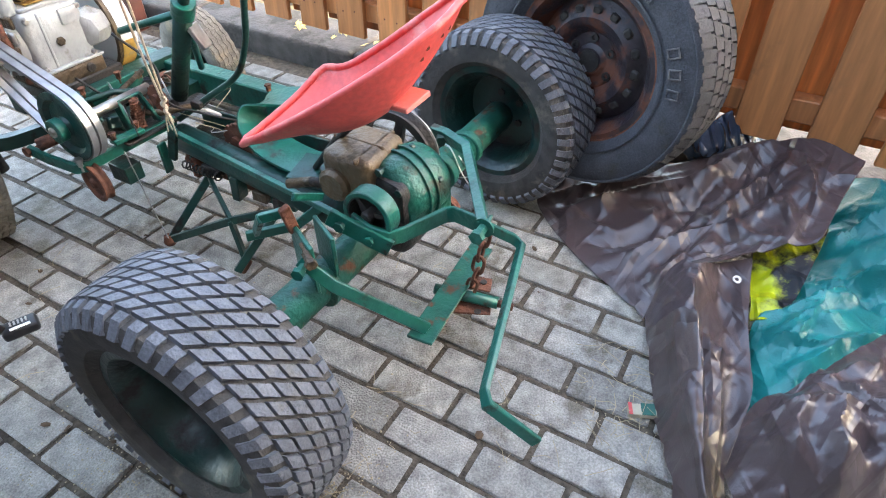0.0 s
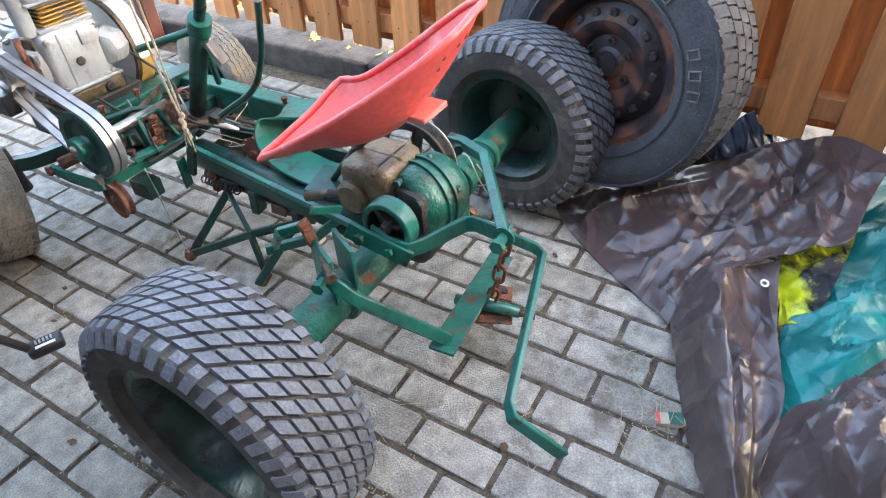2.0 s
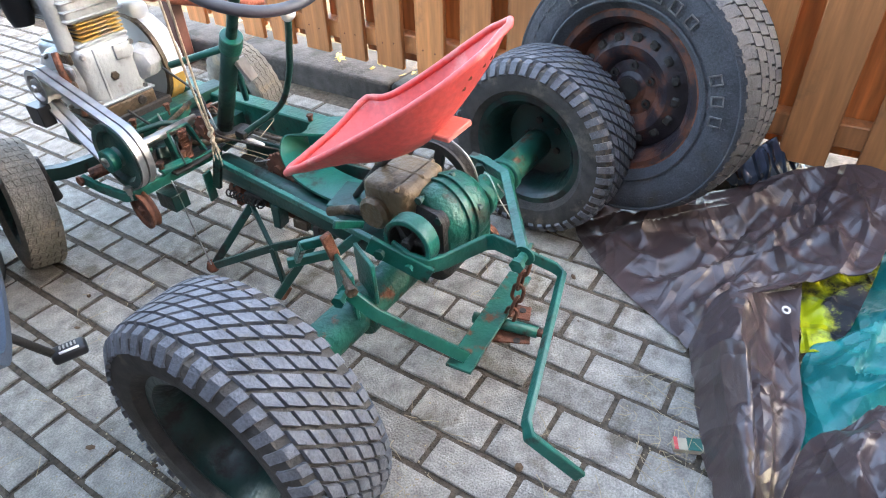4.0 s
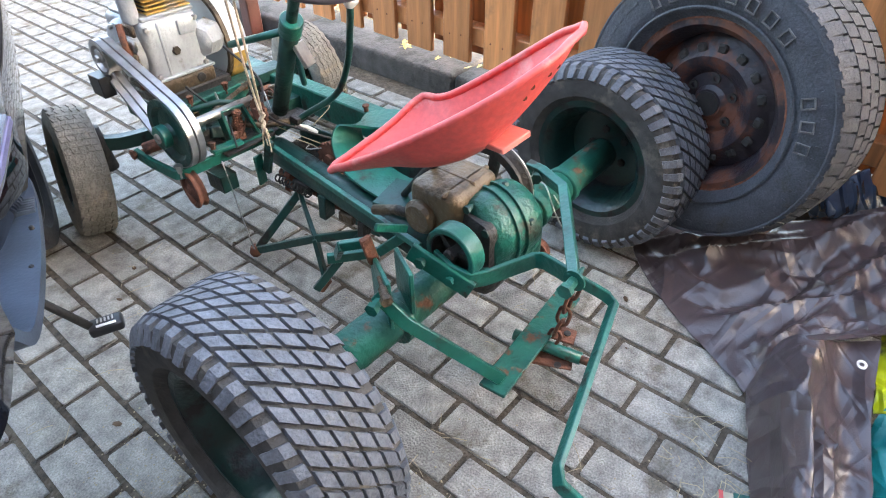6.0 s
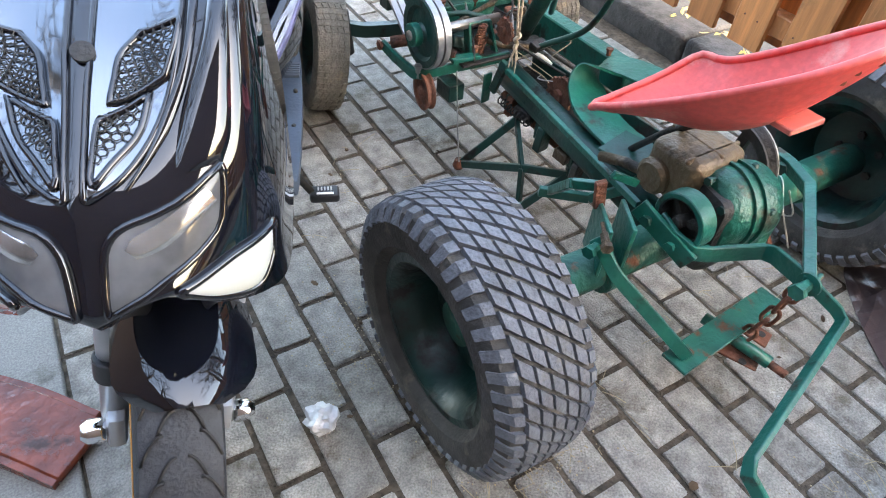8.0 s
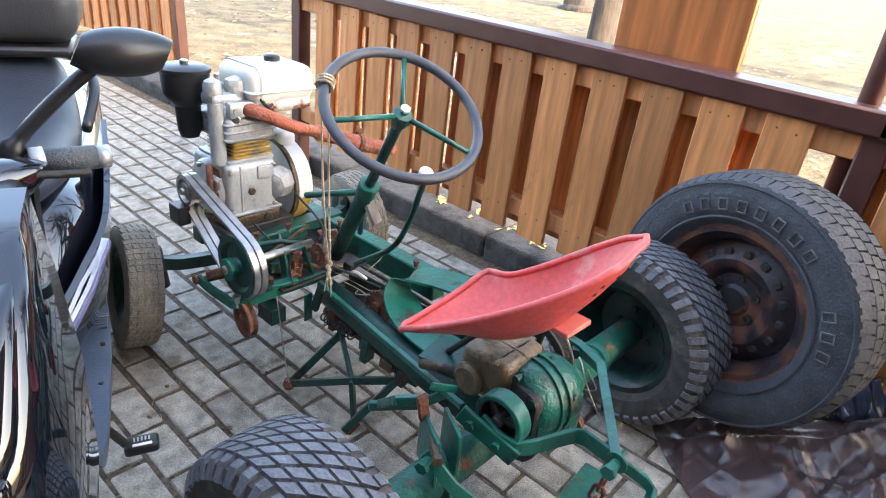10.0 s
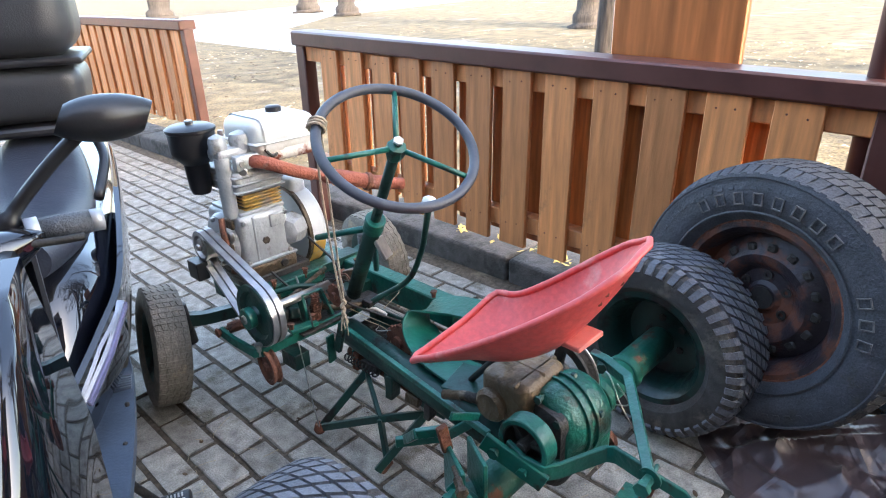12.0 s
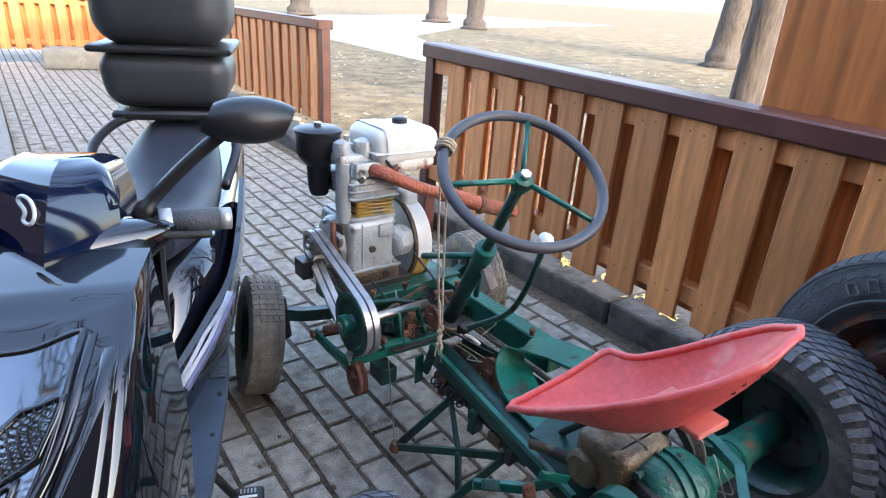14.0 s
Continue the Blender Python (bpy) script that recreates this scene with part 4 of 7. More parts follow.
part("stand_foot", lathe([(0, 0), (0.014, 0.0), (0.018, 0.01), (0.012, 0.03), (0, 0.03)], 12, pose(0.088, 0.728, 0.035)), M["rust"], stand, "rusty tip")
part("stand_foot", strip([(0.118, 0.497, 0.004), (0.145, 0.485, 0.035)], 0.024, 0.013, (0, 0, 1)), M["rust"], stand, "rusty tip")
bar("swing_arm", (0.055, 0.355, 0.26), (0.15, 0.285, 0.255), 0.024, 0.014, "green")
bar("swing_arm", (0.15, 0.285, 0.255), (0.17, 0.22, 0.32), 0.022, 0.014, "green")
rod("under_shaft", [(0.275, 0.80, 0.215), (0.265, 0.36, 0.205)], 0.016, "rust", seg=12)
for y in (0.74, 0.60, 0.47, 0.40):
    plate("shaft_bearing", (0.268, y, 0.222), (0.05, 0.03, 0.06), (0, 0, 6), "green_dark")
coil = [V((0.225 + 0.010 * math.cos(0.9 * k), 0.76 - 0.0022 * k, 0.235 + 0.010 * math.sin(0.9 * k))) for k in range(64)]
rod("spring", coil, 0.0025, "dark", seg=5)

# belt drive on the left of the engine
P1, R1, P2, R2, BX = V((0, 1.118, 0.556)), 0.043, V((0, 0.857, 0.427)), 0.088, 0.035
disc_pulley("engine_pulley", (BX, P1.y, P1.z), (-1, 0, 0), R1, 0.042, "steel", T_, label="worn steel engine pulley")
disc_pulley("driven_pulley", (BX, P2.y, P2.z), (-1, 0, 0), R2, 0.045, "green_dark", T_, label="green driven pulley")
d = (P2 - P1)
base = math.atan2(d.z, d.y)
off = math.acos((R1 - R2) / d.length)
loop = []
for c, R, a0, a1 in ((P1, R1, base + off, base - off + 2 * math.pi), (P2, R2, base - off, base + off)):
    for k in range(21):
        an = a0 + (a1 - a0) * k / 20
        loop.append(V((0, c.y + R * math.cos(an), c.z + R * math.sin(an))))
for dx in (-0.011, 0.011):
    pts = [p + V((BX + dx, 0, 0)) for p in loop]
    bm = bmesh.new()
    add_strip(bm, pts + [pts[0]], 0.017, 0.009, (1, 0, 0))
    bmesh.ops.recalc_face_normals(bm, faces=bm.faces)
    part("drive_belt", bm, M["belt"], T_, "shiny worn V-belt")
rod("jackshaft", [(-0.02, P2.y, P2.z), (0.26, P2.y, P2.z)], 0.013, "steel")
part("bearing_housing", cyl((-0.015, P2.y, P2.z), (0.008, P2.y, P2.z), 0.03), M["green"], T_)
plate("engine_stop", (0.005, 1.135, 0.485), (0.035, 0.06, 0.055), (0, 0, 0), "black")
part("side_bracket", strip([(-0.03, 0.985, 0.35), (-0.022, 0.93, 0.335), (-0.004, 0.852, 0.32), (0.014, 0.84, 0.32), (0.28, 0.815, 0.33)], 0.028, 0.012, (0, 0, 1)), M["green"], T_, "green flat-bar bracket beside the pulleys")
plate("clamp_plate", (0.135, 0.82, 0.352), (0.085, 0.03, 0.012), (0, 0, -5), "green")
hex_bolt((0.004, 0.843, 0.348), (0.004, 0.843, 0.31), 0.008, "steel")
hex_bolt((-0.045, 0.98, 0.35), (-0.005, 0.98, 0.35), 0.009, "rust")
part("rusty_shaft_end", cyl((-0.02, 0.955, 0.365), (0.03, 0.93, 0.375), 0.016), M["rust"], T_)
disc_pulley("tension_pulley", (0.022, 0.835, 0.272), (-1, 0.1, 0), 0.052, 0.024, "rust", T_, label="rusty red tension pulley")
plate("tool_box", (0.115, 0.85, 0.25), (0.05, 0.07, 0.05), (0, 0, 0), "rim_green")
plate("tab", (0.205, 0.80, 0.255), (0.03, 0.008, 0.09), (0, 0, 10), "green")
# chain and gear cage behind the belt
cage = part("gear_cage", strip([(0.16, 0.84, 0.345), (0.16, 0.86, 0.43), (0.22, 0.85, 0.43), (0.24, 0.83, 0.345)], 0.03, 0.008, (0, 1, 0)), M["green"], T_, "green sheet cage round a rusty chain")
for k in range(9):
    part("roller", cyl((0.183, 0.838, 0.345 + k * 0.0095), (0.207, 0.838, 0.345 + k * 0.0095), 0.0055, 8, 0.001), M["rust"], cage)
rod("linkage", [(0.08, 0.98, 0.41), (0.20, 0.93, 0.42), (0.30, 0.90, 0.39)], 0.008, "green_dark")
rod("linkage", [(0.12, 0.90, 0.40), (0.33, 0.97, 0.42)], 0.007, "greasy")
rod("linkage", [(0.31, 0.77, 0.37), (0.25, 0.82, 0.365), (0.2, 0.86, 0.38)], 0.009, "greasy")
plate("foot_pedal", (0.335, 0.76, 0.375), (0.05, 0.03, 0.02), (15, 0, 12), "dark")
rod("tie_rod", [(0.30, 0.78, 0.36), (0.345, 0.75, 0.345), (0.36, 0.72, 0.33)], 0.006, "knob")
for k in range(7):
    rg = random.Random(k)
    p = V((0.33 + rg.uniform(-.05, .06), 0.74 + rg.uniform(-.06, .1), 0.30 + rg.uniform(0, .06)))
    rod("wire", [p, p + V((rg.uniform(-.03, .07), -rg.uniform(.02, .1), rg.uniform(-.03, .05))), p + V((rg.uniform(-.02, .12), -rg.uniform(.05, .16), rg.uniform(-.06, .03)))], 0.0015, "straw" if k % 2 else "steel", smooth=4, seg=4)

# drive chain from the jackshaft back to the gearbox
def sprocket(name, c, R, teeth, mat="rust"):
    bm = bmesh.new()
    n = teeth * 2
    prof = [(R * (1.0 if k % 2 else 0.88)) for k in range(n)]
    rings = [[bm.verts.new(V(c) + V((dx, prof[k] * math.cos(2 * math.pi * k / n), prof[k] * math.sin(2 * math.pi * k / n)))) for k in range(n)] for dx in (-0.004, 0.004)]
    for k in range(n):
        bm.faces.new((rings[0][k], rings[0][(k + 1) % n], rings[1][(k + 1) % n], rings[1][k]))
    bm.faces.new(rings[0]), bm.faces.new(rings[1])
    add_lathe(bm, [(0, -0.014), (R * 0.35, -0.014), (R * 0.35, 0.014), (0, 0.014)], 14, Matrix.Translation(V(c)) @ AX)
    bmesh.ops.recalc_face_normals(bm, faces=bm.faces)
    return part(name, bm, M[mat], T_, "rusty chain sprocket")


sprocket("sprocket", (0.232, 0.785, 0.425), 0.036, 13)
sprocket("sprocket", (0.315, 0.62, 0.30), 0.052, 17)
sprocket("sprocket", (0.315, 0.30, 0.285), 0.045, 15, "dark")
chain_way = curve_pts([(0.315, 0.62, 0.352), (0.315, 0.46, 0.338), (0.315, 0.30, 0.33)], 16) + curve_pts([(0.315, 0.30, 0.24), (0.315, 0.46, 0.24), (0.315, 0.62, 0.248)], 16)
bm = bmesh.new()
for k, (p, q) in enumerate(zip(chain_way, chain_way[1:])):
    if (q - p).length > 0.05:
        continue
    m = frame_to(p, q, (1, 0, 0))
    for dx in (-0.006, 0.006):
        add_box(bm, (0, 0, 0), (0.0105, 0.0022, (q - p).length * 1.15), Matrix.Translation(V((dx + (0.0022 if k % 2 else 0), 0, 0))) @ m @ pose(0, 0, (q - p).length / 2))
    add_lathe(bm, [(0, -0.006), (0.0045, -0.006), (0.0045, 0.006), (0, 0.006)], 6, Matrix.Translation(p) @ AX)
part("drive_chain", bm, M["rust"], T_, "rusty roller chain")["kind"] = "stuff"
plate("chain_guard", (0.375, 0.55, 0.31), (0.006, 0.50, 0.06), (0, 0, 4), "green_dark")
# dark plate added to fill the shadow and grease under the seat
plate("belly_plate", (0.37, 0.62, 0.262), (0.12, 0.44, 0.006), (0, 0, 4), "dark")
rod("brake_rod", [(0.40, 0.88, 0.33), (0.39, 0.55, 0.345), (0.40, 0.20, 0.32)], 0.006, "greasy")
rod("throttle_cable", [(0.27, 0.95, 0.55), (0.30, 0.86, 0.47), (0.26, 0.80, 0.40), (0.31, 0.72, 0.36), (0.36, 0.66, 0.33)], 0.0035, "dark", smooth=6, seg=6)
rod("throttle_cable", [(0.16, 1.0, 0.46), (0.20, 0.93, 0.40), (0.27, 0.87, 0.40), (0.30, 0.78, 0.34)], 0.0035, "dark", smooth=6, seg=6)
plate("motor_mount", (0.20, 0.98, 0.40), (0.26, 0.012, 0.045), (0, 0, 0), "green_rusty")
plate("motor_mount", (0.11, 1.10, 0.395), (0.03, 0.24, 0.03), (0, 0, 0), "green_dark")
plate("pedal_arm", (0.22, 0.77, 0.30), (0.014, 0.024, 0.11), (18, 0, 10), "green_dark")
for x, y, z in ((0.10, 0.826, 0.362), (0.17, 0.824, 0.362), (0.26, 0.975, 0.43), (0.15, 0.975, 0.43), (0.44, 0.60, 0.405), (0.44, 0.95, 0.405), (0.44, 1.25, 0.405)):
    hex_bolt((x, y, z + 0.014), (x, y, z - 0.02), 0.0065, "rust")
spring_pts = [V((0.19 + 0.009 * math.cos(0.8 * k), 0.875 - 0.0006 * k + 0.009 * math.sin(0.8 * k), 0.335 + 0.0011 * k)) for k in range(90)]
rod("tension_spring", spring_pts, 0.0021, "rust", seg=5)

eng_at = V((-0.008, 0.034, -0.008))
# dark plate added to darken the gap under the engine and hide the paving
dark_fill = plate("engine_tray", (0.27, 1.0, 0.335), (0.30, 0.40, 0.008), (0, 0, 0), "dark", label="black plate added to darken the space under the engine")
# random filler blocks crowd the same dark gap
crng2 = random.Random(12)
for k in range(16):
    c = (0.12 + crng2.uniform(0, 0.28), 0.86 + crng2.uniform(0, 0.14), 0.345 + crng2.uniform(0, 0.05))
    s = (crng2.uniform(0.015, 0.05), crng2.uniform(0.012, 0.04), crng2.uniform(0.012, 0.05))
    part("bracket", box((0, 0, 0), s, 0.003, pose(*c, crng2.uniform(-20, 20), crng2.uniform(-20, 20), crng2.uniform(-60, 60))), M[("dark", "greasy", "green_dark", "rust")[k % 4]], dark_fill)
for y, z, s, mt in ((0.40, 0.235, (0.035, 0.02, 0.05), "dark"), (0.47, 0.23, (0.02, 0.045, 0.03), "greasy"), (0.56, 0.225, (0.04, 0.025, 0.075), "green_dark"), (0.66, 0.24, (0.025, 0.06, 0.03), "dark"), (0.73, 0.225, (0.03, 0.022, 0.06), "rust")):
    part("rail_clip", box((0, 0, 0), s, 0.003, pose(0.21 + 0.1 * (y - 0.36), y, z, 6, 0, 8)), M[mt], rail)
for k in range(6):
    p = V((0.14 + crng2.uniform(0, 0.2), 0.84 + crng2.uniform(0, 0.12), 0.37 + crng2.uniform(0, 0.04)))
    rod("control_wire", [p, p + V((crng2.uniform(-.06, .06), crng2.uniform(-.05, .05), 0.03)), p + V((crng2.uniform(-.1, .1), -0.08, crng2.uniform(-.04, .04)))], 0.0025, ("dark", "steel", "rust")[k % 3], smooth=5, seg=5)

# ---- engine
eng = part("engine", box((0.205, 1.125, 0.535), (0.165, 0.20, 0.20), 0.02, None, 3), M["alu"], T_, "grey single-cylinder petrol engine with oily dirt")
eng.location = eng_at
part("engine_foot", box((0.22, 1.12, 0.425), (0.23, 0.22, 0.03), 0.005), M["dark"], eng)
part("crankcase_cover", lathe([(0, -0.02), (0.05, -0.02), (0.078, -0.01), (0.085, 0.005), (0.085, 0.02), (0, 0.02)], 30, pose(0.115, 1.125, 0.545) @ AX), M["alu"], eng)
part("crankshaft", cyl((0.02, 1.078, 0.572), (0.12, 1.085, 0.572), 0.018), M["steel"], eng)
for k in range(6):
    an = 2 * math.pi * k / 6 + 0.4
    part("cover_bolt", cyl((0.09, 1.125 + 0.07 * math.cos(an), 0.545 + 0.07 * math.sin(an)), (0.105, 1.125 + 0.07 * math.cos(an), 0.545 + 0.07 * math.sin(an)), 0.007, 6), M["steel"], eng)
part("drain_plug", cyl((0.20, 1.018, 0.545), (0.20, 1.035, 0.545), 0.012, 6), M["greasy"], eng)
part("crankcase_seam", box((0.168, 1.0245, 0.535), (0.007, 0.006, 0.185), 0.002), M["alu"], eng)
part("crankcase_sump", box((0.205, 1.12, 0.455), (0.178, 0.212, 0.05), 0.012, None, 3), M["greasy"], eng, "oily brown crankcase sump")
part("sump_flange", box((0.205, 1.12, 0.482), (0.182, 0.216, 0.008), 0.002), M["alu"], eng)
for x_, z_ in ((0.135, 0.615), (0.275, 0.615), (0.135, 0.49), (0.275, 0.49)):
    part("case_bolt", cyl((x_, 1.017, z_), (x_, 1.03, z_), 0.0075, 6), M["steel"], eng)
part("cylinder_base", box((0.21, 1.12, 0.637), (0.15, 0.172, 0.012), 0.003), M["alu"], eng)
part("lifter_cover", box((0.245, 1.0225, 0.60), (0.05, 0.01, 0.04), 0.004, None, 2), M["alu"], eng)
part("oil_plug", cyl((0.245, 1.008, 0.458), (0.245, 1.03, 0.458), 0.013, 14), M["dark"], eng)
cylb = part("cylinder", box((0.215, 1.125, 0.66), (0.11, 0.13, 0.10), 0.012, None, 2), M["dark"], eng)
for k in range(5):
    part("cooling_fin", box((0.22, 1.115, 0.6465 + 0.0105 * k), (0.125, 0.152, 0.004), 0.001), M["yellow"], cylb, "worn yellow cooling fin")
head = part("cylinder_head", box((0.21, 1.12, 0.73), (0.155, 0.19, 0.075), 0.018, None, 3), M["alu"], eng)
for k in range(3):
    part("head_fin", box((0.21, 1.12, 0.705 + 0.022 * k), (0.162, 0.196, 0.007), 0.003), M["alu"], head)
part("spark_plug", cyl((0.16, 1.022, 0.765), (0.18, 1.05, 0.765), 0.012, 12), M["steel"], head)
part("exhaust_flange", box((0.185, 1.035, 0.79), (0.085, 0.03, 0.045), 0.008, None, 2), M["alu"], head)
hex_bolt((0.158, 1.012, 0.79), (0.158, 1.04, 0.79), 0.006, "steel", head)
exh = part("exhaust_pipe", tube(curve_pts([(0.195, 1.03, 0.79), (0.225, 0.998, 0.782), (0.30, 0.985, 0.745), (0.36, 0.98, 0.72)], 6), 0.019, 14), M["pipe_red"], eng, "reddish rusty exhaust pipe")
part("muffler", tube(curve_pts([(0.35, 0.981, 0.725), (0.46, 0.96, 0.69), (0.56, 0.935, 0.655), (0.66, 0.91, 0.63)], 6), [0.017] * 3 + [0.024] * 13 + [0.02] * 3, 16), M["pipe_red"], eng, "rusty red muffler tube")
part("muffler_clamp", lathe([(0.024, 0), (0.03, 0.004), (0.03, 0.016), (0.024, 0.02)], 16, frame_to((0.53, 0.943, 0.664), (0.56, 0.935, 0.655)), True), M["rust"], exh)
# intake side
part("intake_post", cyl((0.125, 1.065, 0.63), (0.125, 1.065, 0.81), 0.022), M["alu"], eng)
carb = part("carburettor", box((0.165, 1.08, 0.815), (0.12, 0.07, 0.035), 0.012, None, 2), M["alu"], eng)
for x, r in ((0.125, 0.026), (0.195, 0.032)):
    part("carburettor_cap", lathe([(0, 0), (r, 0), (r, 0.03), (r * 0.85, 0.042), (r * 0.3, 0.05), (0, 0.05)], 20, pose(x, 1.075, 0.822)), M["alu"], carb)
part("carburettor_screw", cyl((0.14, 1.075, 0.862), (0.14, 1.075, 0.884), 0.008, 10), M["steel"], carb)
af = part("air_filter", lathe([(0, 0.69), (0.026, 0.69), (0.032, 0.71), (0.036, 0.78), (0.055, 0.80), (0.064, 0.815), (0.066, 0.872), (0.07, 0.876), (0.07, 0.884), (0.055, 0.892), (0, 0.894)], 30, pose(0.10, 1.175, 0)), M["black"], eng, "black plastic air filter bowl")
part("filter_nut", cyl((0.10, 1.175, 0.892), (0.10, 1.175, 0.905), 0.012, 8), M["steel"], af)
bm = bmesh.new()
add_tube(bm, curve_pts([(0.085, 1.05, 0.64), (0.075, 1.03, 0.60), (0.082, 1.03, 0.56), (0.095, 1.03, 0.52), (0.09, 1.04, 0.47)], 5), 0.009, 8)
part("governor_rod", bm, M["rust"], eng)
for k in range(3):
    part("governor_plate", box((0.098 - 0.006 * k, 1.035, 0.625 - 0.035 * k), (0.012, 0.05, 0.03), 0.004, pose(0, 0, 0)), M["greasy" if k != 1 else "steel"], eng)
# fuel tank
tank = part("fuel_tank", box((0.335, 1.115, 0.848), (0.22, 0.20, 0.105), 0.036, None, 5), M["white"], eng, "white fuel tank with rust at the lower edge")
tank.location = (-0.022, -0.01, 0)
part("tank_seam", box((0.335, 1.115, 0.835), (0.232, 0.212, 0.006), 0.003), M["white"], tank)
part("tank_bottom", box((0.335, 1.105, 0.797), (0.19, 0.17, 0.05), 0.02, None, 3), M["white_rusty"], tank)
part("fuel_cap", lathe([(0, 0), (0.024, 0), (0.024, 0.016), (0.018, 0.02), (0, 0.02)], 18, pose(0.358, 1.12, 0.898)), M["black"], tank)
part("tank_strap", box((0.285, 1.115, 0.848), (0.012, 0.206, 0.110), 0.036, None, 5), M["white"], tank)
part("tank_stay", box((0.33, 1.17, 0.73), (0.03, 0.02, 0.12), 0.004), M["dark"], eng)
rod("fuel_hose", [(0.28, 1.02, 0.80), (0.245, 1.0, 0.80), (0.225, 1.03, 0.835), (0.20, 1.06, 0.84)], 0.005, "dark", eng, smooth=5)
# blower housing on the right
bm = lathe([(0, -0.035), (0.045, -0.035), (0.055, -0.03), (0.128, -0.03), (0.136, -0.02), (0.136, 0.03), (0.128, 0.04), (0.03, 0.04), (0, 0.04)], 48, pose(0.375, 1.145, 0.515) @ AX)
fly = part("blower_housing", bm, M["shroud"], eng, "pale grey blower housing with a worn yellow rim")
part("housing_edge", lathe([(0.129, -0.032), (0.138, -0.03), (0.138, -0.018), (0.129, -0.02)], 48, pose(0.375, 1.145, 0.515) @ AX, True), M["greasy"], fly)
bm = bmesh.new()
ring = [V((0.380, 1.145 + 0.1375 * math.cos(a), 0.515 + 0.1375 * math.sin(a))) for a in [math.pi * (1.06 + 0.38 * k / 24) for k in range(25)]]
add_strip(bm, ring, 0.046, 0.003, (1, 0, 0))
bmesh.ops.recalc_face_normals(bm, faces=bm.faces)
part("yellow_band", bm, M["yellow"], fly, "worn yellow paint band")
part("housing_top", box((0.378, 1.16, 0.635), (0.06, 0.14, 0.10), 0.02, None, 3), M["shroud"], fly)
part("magneto_cover", lathe([(0, -0.055), (0.03, -0.055), (0.042, -0.048), (0.05, -0.02), (0.05, 0.01), (0, 0.01)], 8, pose(0.315, 1.055, 0.545, 0, 0, 30) @ AX), M["alu"], eng)

# rope tied to the steering wheel
rope = thing("rope", (0, 0, 0), "pale hemp rope tied to the steering wheel", "rope")
cent = sm @ V((SWR * 1.0 * math.cos(2.62), SWR * math.sin(2.62), 0.014))
tang = (sm.to_3x3() @ V((-math.sin(2.62), math.cos(2.62), 0))).normalized()
rad = (sm.to_3x3() @ V((math.cos(2.62), math.sin(2.62), 0))).normalized()
wrap = [cent + tang * (0.004 * k / 4 - 0.014) + rad * 0.0185 * math.cos(k * 0.7) + tang.cross(rad) * 0.0185 * math.sin(k * 0.7) for k in range(28)]
part("rope_wrap", tube(wrap, 0.0036, 6), M["rope"], rope)
kn = V((0.112, 0.585, 0.505))
for dx in (-0.008, 0.010):
    part("rope_strand", tube(curve_pts([cent + V((dx, 0, -0.02)), cent.lerp(kn, 0.33) + V((dx, 0.006, -0.01)), cent.lerp(kn, 0.7) + V((dx * 0.7, 0.004, -0.006)), kn + V((dx * 0.3, 0, 0.02))], 8), 0.0027, 6), M["rope"], rope)
knot = part("rope_knot", tube(curve_pts([kn + V((0, 0, 0.026)), kn + V((0.003, -0.003, 0.018)), kn + V((-0.003, 0.002, 0.008)), kn + V((0.003, 0.002, -0.002)), kn + V((-0.002, 0, -0.010)), kn + V((0, 0, -0.018))], 6), 0.0052, 8), M["rope"], rope)
for dx, dy, dz in ((-0.010, 0.004, -0.060), (0.002, -0.006, -0.075), (0.012, 0.002, -0.045), (0.006, 0.010, -0.065)):
    part("frayed_end", tube(curve_pts([kn + V((0, 0, -0.014)), kn + V((dx * 0.5, dy, dz * 0.5)), kn + V((dx, dy, dz))], 5), [0.0026] * 6 + [0.0016] * 5, 6), M["rope"], knot)
rod("hanging_wire", [(0.10, 0.80, 0.33), (0.102, 0.79, 0.25), (0.095, 0.765, 0.17), (0.09, 0.735, 0.075)], 0.0018, "steel", smooth=5, seg=5)

# ---- spare wheel leaning at the fence
SR, SW_, SRIM = 0.350, 0.215, 0.204
spare = thing("spare_wheel", (0.965, -0.140, 0.452), "large off-road spare tyre on a dark rusty steel rim", "wheel", turn=(0, 3, -12))
bm = lathe(tyre_profile(SR - 0.008, SW_, SRIM), 80, AX)
ty = part("tyre", bm, M["rubber_grey"], spare, "grey weathered off-road tyre")
bm = bmesh.new()
